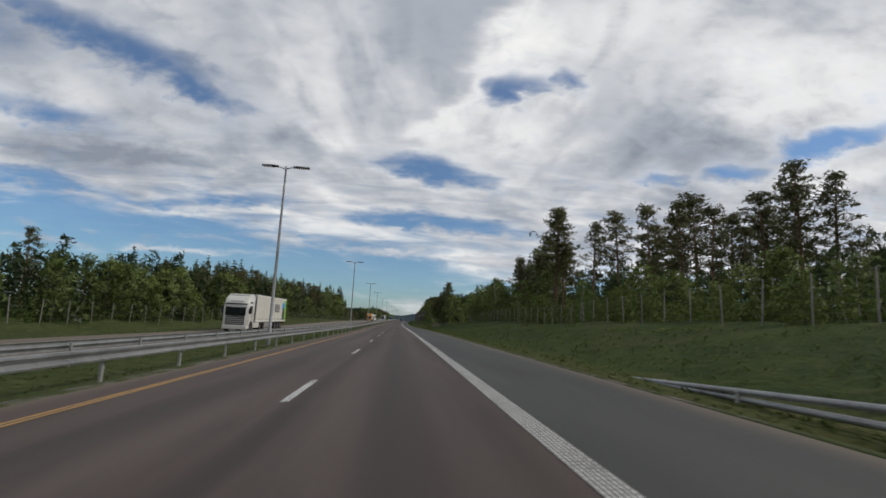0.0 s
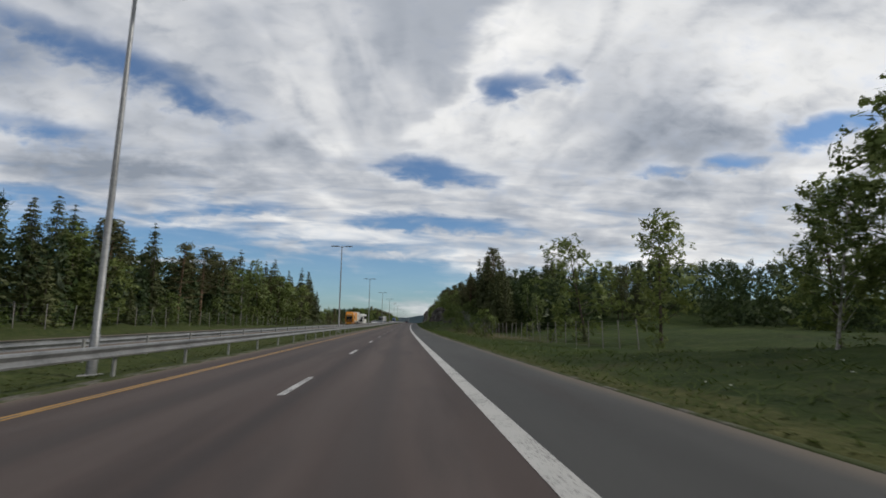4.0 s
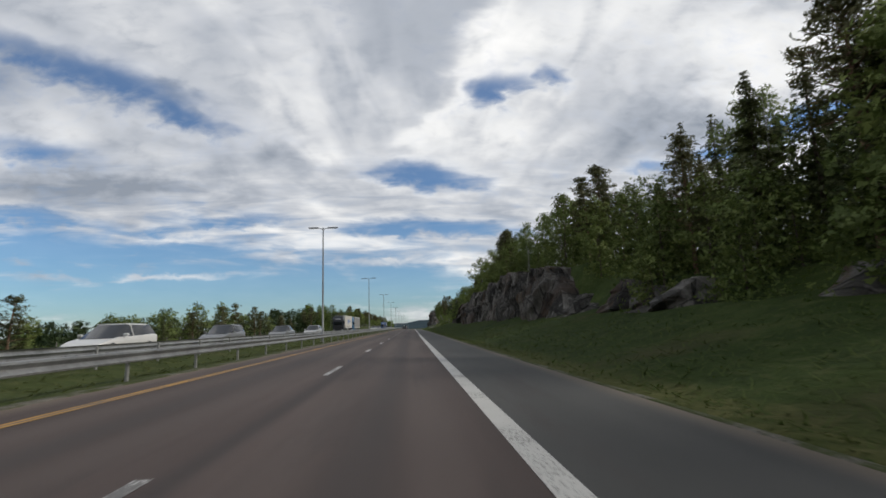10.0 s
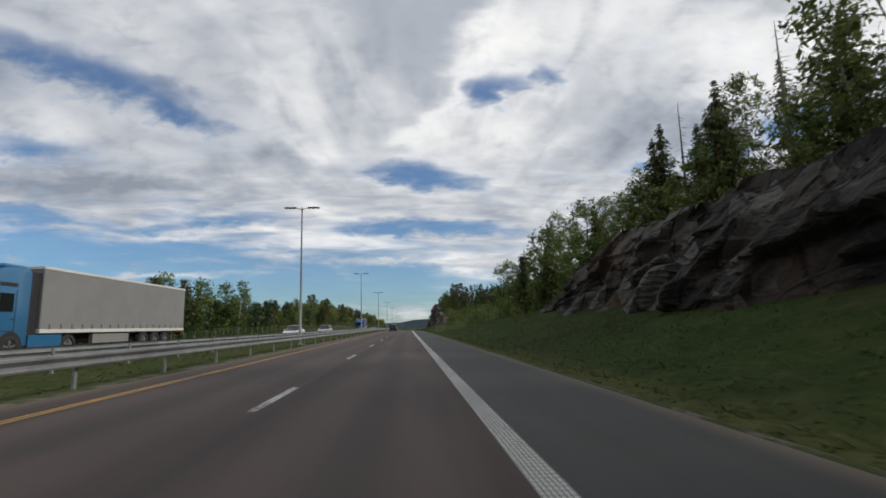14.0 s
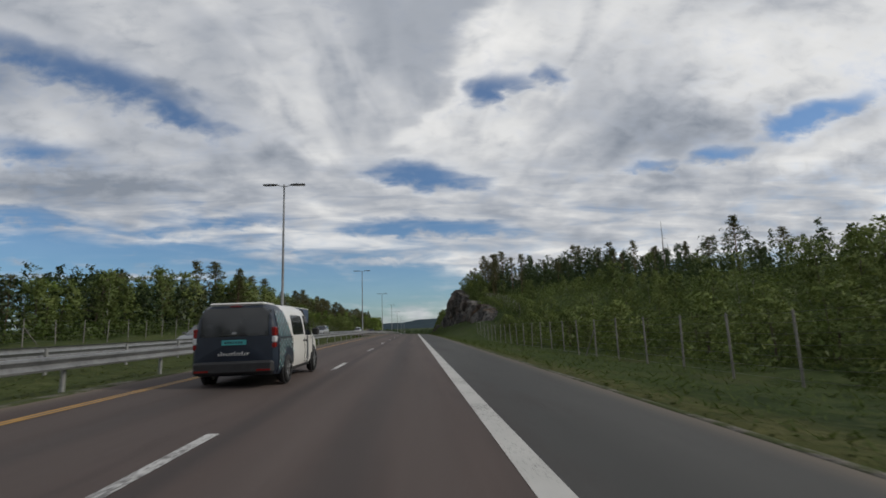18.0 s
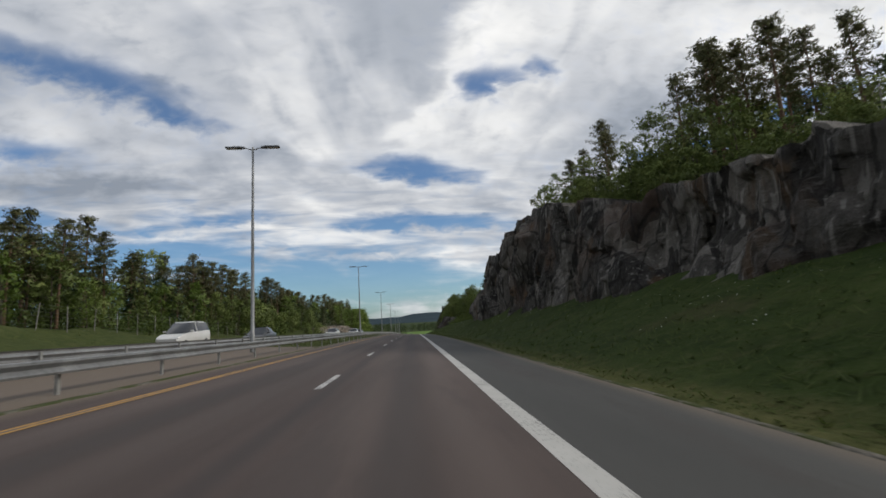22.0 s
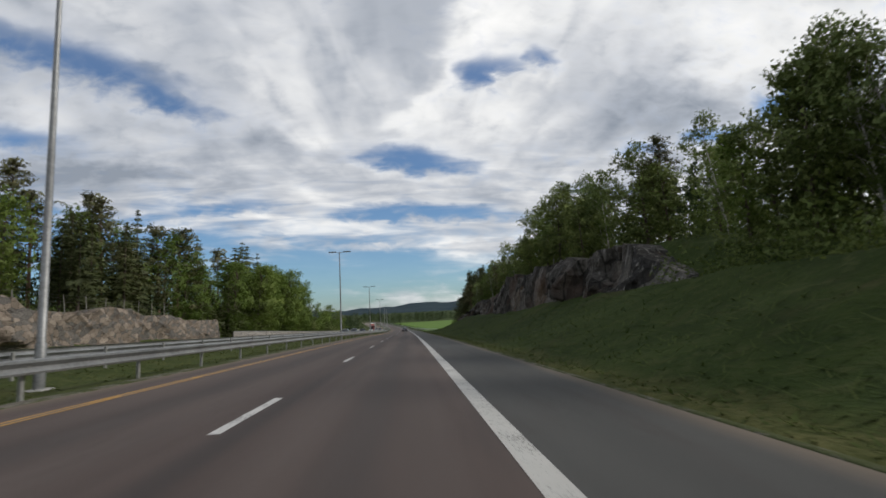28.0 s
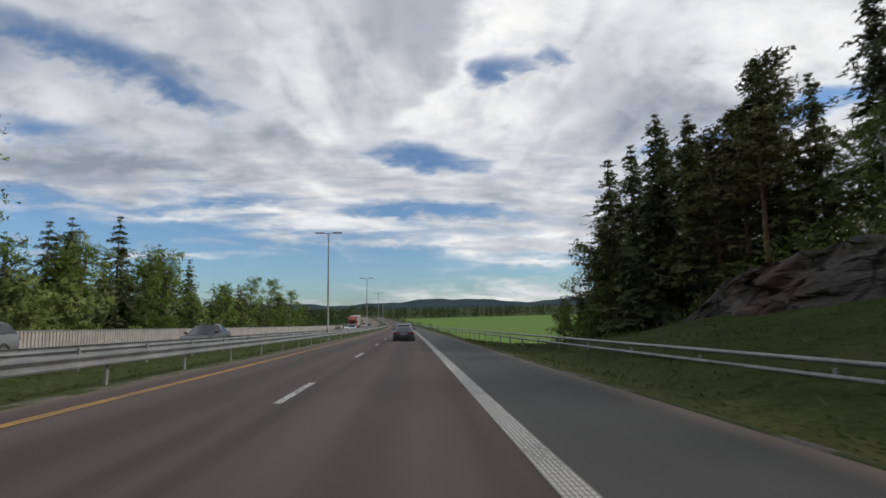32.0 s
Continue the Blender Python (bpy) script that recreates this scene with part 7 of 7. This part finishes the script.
    for i in range(12):
        y0 = -0.33 + i * 0.056
        slab("lettering", M_PLATE, c, y0, -2.452, 0.70, y0 + 0.012, -2.36, 0.755 + 0.03 * (i in (1, 6, 9)))
        slab("lettering", M_PLATE, c, y0 + 0.012, -2.452, 0.742 if i % 3 else 0.70, y0 + 0.038, -2.36, 0.755 if i % 3 else 0.713)
    slab("badge", M_RIM, c, -0.05, -2.452, 1.15, 0.05, -2.42, 1.21)
    slab("wiper", M_BLACK, c, -0.3, -2.46, 1.14, 0.28, -2.44, 1.165)
    slab("brake_light", M_TAIL, c, -0.12, -2.39, 1.765, 0.12, -2.3, 1.79)
    for x in (-1, 1):
        slab("tail_light", M_TAIL, c, x * 0.845 - 0.05, -2.425, 1.10, x * 0.845 + 0.05, -2.24, 1.30, "tall red tail light", 0.02)
        slab("reverse_light", M_LIGHT, c, x * 0.85 - 0.05, -2.424, 0.96, x * 0.85 + 0.05, -2.24, 1.10, "pale lower lamp", 0.02)
        slab("fog_light", M_TAIL, c, x * 0.85 - 0.05, -2.422, 0.84, x * 0.85 + 0.05, -2.24, 0.96, "red lower lamp", 0.02)
        slab("reflector", M_TAIL, c, x * 0.66 - 0.15, -2.508, 0.36, x * 0.66 + 0.15, -2.49, 0.40)
        panel("wrap", x, [(0.30, -2.2, -0.86), (0.62, -2.24, -0.92), (1.02, -2.24, -1.06), (1.40, -2.24, -1.28), (1.70, -2.2, -1.50)], M_NAVY, "navy wrap on the flank", 0.005)
        panel("rear_side_window", x, [(1.09, -0.88, 0.26), (1.13, -0.92, 0.30), (1.54, -0.90, 0.26), (1.60, -0.82, 0.20)], M_GLASS, "dark side window")
        panel("front_side_window", x, [(1.06, 0.46, 1.32), (1.40, 0.46, 1.08), (1.61, 0.48, 0.86)], M_GLASS, "dark side window")
        panel("door_strip", x, [(0.32, 0.60, 0.86), (0.62, 0.60, 0.80), (1.04, 0.62, 0.76)], M_NAVY, "navy door stripe", 0.004)
        panel("sill", x, [(0.22, -1.0, 1.05), (0.30, -1.0, 1.05)], M_BLACK, "black sill")
        for y in (-0.98, 0.36, 1.38):
            panel("door_seam", x, [(0.34, y, y + 0.014), (1.02, y, y + 0.014)], M_BLACK, lift=0.008)
        panel("slide_rail", x, [(1.04, -2.1, -1.0), (1.065, -2.1, -1.0)], M_BLACK, lift=0.014)
        for y in (0.16, 0.46):
            slab("handle", M_BLACK, c, x * 0.925 - 0.01, y, 0.90, x * 0.925 + 0.022, y + 0.16, 0.945)
        slab("mirror", M_BLACK, c, x * 1.05 - 0.1, 1.14, 1.06, x * 1.05 + 0.1, 1.28, 1.26, "black mirror", 0.04)
        slab("headlight", M_LIGHT, c, x * 0.68 - 0.15, 2.05, 0.74, x * 0.68 + 0.15, 2.32, 0.9, "clear headlight", 0.03)
        for y in (-1.5, 1.55):
            bm_ = bmesh.new()
            bmesh.ops.create_cone(bm_, cap_ends=True, segments=24, radius1=0.40, radius2=0.40, depth=0.06)
            bmesh.ops.rotate(bm_, verts=bm_.verts, cent=(0, 0, 0), matrix=Matrix.Rotation(radians(90), 3, "Y"))
            bmesh.ops.translate(bm_, verts=bm_.verts, vec=(x * 0.888, y, 0.36))
            part("wheel_arch", bm_mesh("wheel_arch", bm_, M_BLACK), c, "dark wheel arch")
            wheel(c, x * 0.868, y, 0.325, 0.2)
        # chevrons: each a pale upper arm and a teal lower arm, in staggered columns
        pale = ((0.0, 0.040), (0.050, 0.085), (0.078, 0.072), (0.028, 0.022))
        teal = ((0.028, 0.022), (0.078, 0.072), (0.078, 0.030), (0.045, -0.008))
        for mat, nm, shape in ((M_PLATE, "pale_chevrons", pale), (M_TEAL, "teal_chevrons", teal)):
            pieces = []
            for j in range(11):
                for i in range(11):
                    y0, z0 = -2.2 + i * 0.128, 0.36 + j * 0.13 + (i % 2) * 0.065
                    front = float(np.interp(z0, [0.3, 0.62, 1.02, 1.40, 1.70], [-0.86, -0.92, -1.06, -1.28, -1.50])) - 0.09
                    if y0 > front or z0 > 1.6 or 0.96 < z0 < 1.06 or (y0 + 1.46) ** 2 + (z0 - 0.36) ** 2 < 0.46 ** 2:
                        continue
                    q = np.array([(x * (flank(z0 + e) + 0.010), y0 + a, z0 + e) for a, e in shape])
                    pieces.append((q, [(0, 3, 2, 1)] if x > 0 else [(0, 1, 2, 3)]))
            part(nm, mesh_of(nm, *join(pieces), mat), c, "printed chevrons")
    part("windscreen", mesh_of("windscreen", [(-0.72, 0.90, 1.80), (0.72, 0.90, 1.80), (0.82, 1.50, 1.24), (-0.82, 1.50, 1.24), (-0.70, 0.80, 1.74), (0.70, 0.80, 1.74), (0.78, 1.4, 1.14), (-0.78, 1.4, 1.14)],
                                [(0, 3, 2, 1), (4, 5, 6, 7), (0, 1, 5, 4), (2, 3, 7, 6)], M_GLASS), c, "dark windscreen")
    return c


def truck(m, cab_colour, cab_name, tarp, label, marks=(), grille=M_BLACK):
    """A tractor unit and box semi-trailer, 16.5 m; y = 0 is its nose, the trailer lies towards -y."""
    c = thing("lorry", m, label, "lorry", "lorries on the motorway")
    cab_mat = coat(cab_name, cab_colour)

    def sq(y, w, z0, z1, r=0.12):
        return [(-w + r * 0.3, y, z0), (-w, y, z0 + r), (-w, y, z1 - r * 2), (-w + r, y, z1), (w - r, y, z1), (w, y, z1 - r * 2), (w, y, z0 + r), (w - r * 0.3, y, z0)]
    part("cab", skin("cab", [sq(0, 1.08, 0.4, 2.6, 0.2), sq(-0.12, 1.22, 0.35, 2.9), sq(-0.45, 1.24, 0.35, 3.55), sq(-0.9, 1.24, 0.35, 3.75), sq(-2.2, 1.24, 0.55, 3.85), sq(-2.25, 1.2, 0.6, 3.8)], cab_mat), c, "painted cab")
    glass = [(x * k, y + e, z) for e in (0.0, -0.25) for k, y, z in ((1.0, 0.035, 1.68), (1.02, 0.03, 2.5), (1.05, -0.11, 2.86)) for x in (-1, 1)]
    part("windscreen", mesh_of("windscreen", glass, [(0, 1, 3, 2), (2, 3, 5, 4), (6, 8, 9, 7), (8, 10, 11, 9), (0, 2, 8, 6), (2, 4, 10, 8), (1, 7, 9, 3), (3, 9, 11, 5), (0, 6, 7, 1), (4, 5, 11, 10)], M_GLASS), c, "dark windscreen")
    # black block fills the open gap to the trailer, standing in for its shade
    slab("cab_gap", M_BLACK, c, -1.15, -2.86, 0.9, 1.15, -2.24, 3.7, "black block for the shade in the gap behind the cab")
    slab("grille", grille, c, -0.95, -0.1, 0.75, 0.95, 0.03, 1.65, "dark grille", 0.04)
    for i in range(4):
        slab("grille_bar", cab_mat, c, -0.85, 0.02, 0.88 + i * 0.19, 0.85, 0.05, 0.93 + i * 0.19)
    slab("bumper", cab_mat, c, -1.22, -0.3, 0.3, 1.22, 0.06, 0.72, "painted bumper", 0.05)
    slab("visor", M_BLACK, c, -1.1, -0.35, 2.84, 1.1, 0.02, 2.96, "dark sun visor", 0.02)
    slab("name_board", M_PLATE, c, -0.7, -0.4, 3.08, 0.7, -0.19, 3.24, "pale line of lettering")
    slab("deflector", cab_mat, c, -1.1, -2.2, 3.7, 1.1, -0.9, 3.93, "roof deflector", 0.08)
    for x in (-1, 1):
        slab("headlight", M_LIGHT, c, x * 0.95 - 0.2, -0.2, 0.52, x * 0.95 + 0.2, 0.075, 0.7, "clear headlight", 0.03)
        slab("door_window", M_GLASS, c, x * 1.235 - 0.03, -1.35, 1.95, x * 1.235 + 0.012, -0.45, 2.7, "dark door window", 0.01)
        slab("mirror", M_BLACK, c, x * 1.42 - 0.12, -0.35, 1.9, x * 1.42 + 0.12, -0.22, 2.65, "tall black mirror", 0.03)
        slab("side_vent", M_BLACK, c, x * 1.238 - 0.01, -1.5, 2.98, x * 1.238 + 0.006, -0.62, 3.14, "dark upper side light")
        slab("quarter_glass", M_GLASS, c, x * 1.235 - 0.03, -0.42, 1.95, x * 1.235 + 0.008, -0.2, 2.45, "dark front quarter glass", 0.01)
        slab("door_handle", M_BLACK, c, x * 1.238 - 0.01, -1.42, 1.62, x * 1.238 + 0.02, -1.28, 1.68)
        slab("step_edge", M_BLACK, c, x * 1.238 - 0.01, -1.5, 1.16, x * 1.238 + 0.006, -0.14, 1.19)
        slab("bumper_seam", M_BLACK, c, x * 1.236 - 0.01, -0.75, 0.74, x * 1.236 + 0.006, -0.1, 0.765)
        arch = bmesh.new()
        bmesh.ops.create_cone(arch, cap_ends=True, segments=28, radius1=0.63, radius2=0.63, depth=0.05)
        bmesh.ops.rotate(arch, verts=arch.verts, cent=(0, 0, 0), matrix=Matrix.Rotation(radians(90), 3, "Y"))
        bmesh.ops.translate(arch, verts=arch.verts, vec=(x * 1.225, -1.35, 0.52))
        part("wheel_arch", bm_mesh("wheel_arch", arch, M_BLACK), c, "dark wheel arch")
        slab("door_seam", M_BLACK, c, x * 1.238 - 0.01, -0.2, 0.9, x * 1.238 + 0.007, -0.17, 1.9)
        slab("door_seam", M_BLACK, c, x * 1.238 - 0.01, -1.5, 0.9, x * 1.238 + 0.007, -1.47, 2.85)
        slab("side_skirt", cab_mat, c, x * 1.2 - 0.04, -4.3, 0.45, x * 1.2 + 0.02, -2.3, 1.0, "skirt panel", 0.01)
        for y, ww in ((-1.35, 0.3), (-4.75, 0.5), (-11.3, 0.4), (-12.6, 0.4), (-13.9, 0.4)):
            wheel(c, x * (1.275 - ww / 2), y, 0.5, ww)
        slab("tail_light", M_TAIL, c, x * 0.9 - 0.22, -16.47, 0.8, x * 0.9 + 0.22, -16.38, 0.95, "red tail light", 0.01)
        slab("mudguard", M_BLACK, c, x * 1.0 - 0.22, -14.5, 1.0, x * 1.0 + 0.22, -10.7, 1.06)
        slab("toolbox", M_GREYTARP, c, x * 1.1 - 0.1, -9.8, 0.5, x * 1.1 + 0.12, -6.6, 0.98, "pale pallet box", 0.02)
    slab("chassis", M_BLACK, c, -0.5, -16.3, 0.75, 0.5, -1.5, 1.08, "black chassis")
    slab("trailer", tarp, c, -1.275, -16.4, 1.12, 1.275, -2.85, 3.98, "box trailer with flat tarpaulin sides", 0.03)
    slab("trailer_roof_rail", M_OFFWHITE, c, -1.29, -16.42, 3.9, 1.29, -2.83, 4.02, "pale roof rail", 0.01)
    slab("trailer_sill", M_OFFWHITE, c, -1.29, -16.42, 1.06, 1.29, -2.83, 1.24, "pale lower rail", 0.01)
    for i in range(18):
        for x in (-1, 1):
            slab("strap", M_BLACK, c, x * 1.283 - 0.008, -16.0 + i * 0.74, 1.2, x * 1.283 + 0.008, -15.96 + i * 0.74, 1.45)
    for x in (-1, 1):
        for y0, z0, y1, z1, mat, nm in marks:
            slab(nm, mat, c, x * 1.28 - 0.006, y0, z0, x * 1.28 + 0.006, y1, z1)
    return c


def coach(m):
    c = thing("coach", m, "white touring coach with dark windows", "coach")

    def sq(y, w, z0, z1, r=0.2):
        return [(-w, y, z0), (-w, y, z1 - r), (-w + r * 0.4, y, z1 - 0.05), (-w + r * 1.5, y, z1), (w - r * 1.5, y, z1), (w - r * 0.4, y, z1 - 0.05), (w, y, z1 - r), (w, y, z0)]
    part("body", skin("body", [sq(0, 1.05, 0.5, 3.0), sq(-0.2, 1.24, 0.32, 3.4), sq(-0.6, 1.27, 0.3, 3.6), sq(-6, 1.27, 0.3, 3.65), sq(-12, 1.27, 0.35, 3.6), sq(-12.3, 1.2, 0.5, 3.4)], M_OFFWHITE), c, "white body")
    part("windscreen", skin("windscreen", [[(-1.02, 0.04, 0.95), (1.02, 0.04, 0.95), (1.02, 0.035, 2.7), (0.98, -0.16, 3.22), (-0.98, -0.16, 3.22), (-1.02, 0.035, 2.7)],
                                           [(-1.2, -0.5, 0.95), (1.2, -0.5, 0.95), (1.2, -0.5, 2.7), (1.15, -0.6, 3.2), (-1.15, -0.6, 3.2), (-1.2, -0.5, 2.7)]], M_GLASS, False), c, "large dark windscreen")
    for x in (-1, 1):
        for i in range(7):
            slab("side_window", M_GLASS, c, x * 1.275 - 0.03, -11.8 + i * 1.6, 1.9, x * 1.275 + 0.01, -10.24 + i * 1.6, 3.1, "dark side window", 0.01)
        part("door_glass", mesh_of("door_glass", [(x * 1.285, -0.5, 0.9), (x * 1.285, -1.2, 1.2), (x * 1.285, -1.5, 1.95), (x * 1.285, -0.55, 3.1), (x * 1.22, -0.5, 0.9), (x * 1.22, -1.2, 1.2), (x * 1.22, -1.5, 1.95), (x * 1.22, -0.55, 3.1)],
                                    [(0, 1, 2, 3), (4, 7, 6, 5), (0, 4, 5, 1), (1, 5, 6, 2), (2, 6, 7, 3), (3, 7, 4, 0)], M_GLASS), c)
        part("mirror", mesh_of("mirror", *tube([(x * 1.2, -0.2, 3.2), (x * 1.5, 0.25, 3.1), (x * 1.52, 0.28, 2.4)], [0.05, 0.07, 0.09], 8), M_OFFWHITE, True), c, "white hanging mirror")
        slab("headlight", M_LIGHT, c, x * 0.9 - 0.2, -0.25, 0.62, x * 0.9 + 0.2, 0.02, 0.8, "clear headlight", 0.03)
        slab("trim", M_GREYTARP, c, x * 1.275 - 0.01, -11.9, 1.28, x * 1.275 + 0.006, -1.6, 1.31)
        for y in (-2.6, -8.8, -10.1):
            wheel(c, x * 1.12, y, 0.5, 0.3)
    slab("roof_unit", M_OFFWHITE, c, -0.8, -7.5, 3.6, 0.8, -3.5, 3.82, "roof air unit", 0.06)
    return c


IN, OUT = -13.2, -16.8          # middles of the oncoming lanes
BLUE, LIME = plain("blue_print", (0.03, 0.13, 0.42), 0.5), plain("lime_print", (0.22, 0.42, 0.05), 0.5)
ORANGE = plain("orange_print", (0.62, 0.25, 0.015), 0.5)
bars = [(-12.75, 2.2, -12.2, 3.2, M_INK, "lettering"), (-11.9, 2.2, -11.35, 3.2, M_INK, "lettering"), (-11.05, 2.2, -10.5, 3.2, M_INK, "lettering"),
        (-15.5, 1.3, -14.4, 2.75, M_NAVY, "print"), (-15.6, 2.6, -14.2, 3.5, plain("sky_blue_print", (0.05, 0.27, 0.62), 0.5), "print"), (-16.35, 1.3, -15.5, 3.85, LIME, "print")]
truck(place(51, OUT, 0, 180), (0.64, 0.63, 0.59), "white_cab_paint", M_TARP, "white lorry with a pale curtain-sided trailer and dark lettering bars", bars)
truck(place(267, OUT, 0, 180), (0.66, 0.26, 0.012), "orange_cab_paint", M_OFFWHITE, "orange lorry with an orange and white box trailer",
      [(-8.6, 1.3, -3.3, 3.85, ORANGE, "print"), (-14.6, 2.6, -11.8, 2.85, M_INK, "lettering"), (-14.9, 2.4, -14.7, 3.1, ORANGE, "print")])
coach(place(297, OUT, 0, 180))
truck(place(409, OUT, 0, 180), (0.018, 0.022, 0.030), "black_cab_paint", M_TARP, "black lorry with a pale curtain-sided trailer and blue lettering bars",
      [(-9.2, 2.1, -8.0, 3.1, BLUE, "print"), (-13.8, 2.55, -9.6, 2.85, BLUE, "lettering"), (-13.4, 3.05, -9.6, 3.09, BLUE, "lettering"), (-13.4, 2.3, -9.6, 2.34, BLUE, "lettering")])
truck(place(428, OUT, 0, 180), (0.03, 0.15, 0.30), "blue_cab_paint", M_GREYTARP, "blue lorry with a plain grey trailer")
truck(place(580, OUT, 0, 180), (0.035, 0.12, 0.36), "bright_blue_cab_paint", coat("navy_tarpaulin", (0.03, 0.05, 0.11)), "blue lorry with a navy trailer and white lettering bars",
      [(-11.5, 2.0, -10.9, 3.0, M_PLATE, "lettering"), (-10.4, 2.0, -9.8, 3.0, M_PLATE, "lettering"), (-9.3, 2.0, -8.7, 3.0, M_PLATE, "lettering")])
truck(place(1082, OUT, 0, 180), (0.34, 0.05, 0.03), "red_cab_paint", M_GREYTARP, "red lorry far down the valley road")
WHITE_, GREY_, SILVER_, DARK_ = (0.62, 0.62, 0.60), (0.16, 0.165, 0.17), (0.36, 0.365, 0.37), (0.03, 0.032, 0.036)
for s, d, colour, nm, text, est in (
        (318, IN, WHITE_, "car_white", "white estate car on the opposite carriageway", True), (331, IN, GREY_, "car_grey", "grey estate car on the opposite carriageway", True),
        (347, IN, GREY_, "car_grey", "grey saloon car on the opposite carriageway", False), (363, IN, SILVER_, "car_silver", "silver car on the opposite carriageway", True),
        (468, IN, WHITE_, "car_white", "white car behind the median rails", False), (490, IN, SILVER_, "car_silver", "silver car behind the median rails", True),
        (554, IN, GREY_, "car_grey", "grey car beside the median lamps", False), (594, IN, SILVER_, "car_silver", "silver estate car close behind the rails", True),
        (677, IN, DARK_, "car_dark", "dark car on the opposite carriageway", False), (715, IN, WHITE_, "car_white", "white car with dark glass roof", False),
        (742, IN, WHITE_, "car_white", "white hatchback passing the low rocks", True), (752, IN, SILVER_, "car_silver", "silver car passing the low rocks", False),
        (931, IN, DARK_, "car_dark", "dark estate car in front of the parapet", True), (943, OUT, GREY_, "car_grey", "grey car in front of the parapet", True),
        (957, IN, DARK_, "car_dark", "dark car in front of the parapet", False), (966, OUT, WHITE_, "car_white", "white car in front of the parapet", False),
        (1045, IN, SILVER_, "car_silver", "silver car far down the road", True), (1068, OUT, WHITE_, "car_white", "white car far down the road", False),
        (1112, IN, DARK_, "car_dark", "dark car far down the road", False), (1140, OUT, SILVER_, "car_silver", "silver car far down the road", True)):
    car(place(s, d, 0, 180), colour, nm, text, estate=est, tall=1.5 if est else 1.45)
car(place(671, OUT, 0, 180), WHITE_, "car_white", "white panel van on the opposite carriageway", 5.2, 1.95, True, "small_van")
car(place(967, -0.1, 0), (0.075, 0.078, 0.088), "car_slate", "dark slate grey saloon car driving ahead", 4.9, 1.44)
van(place(534.4, -3.3, 0))
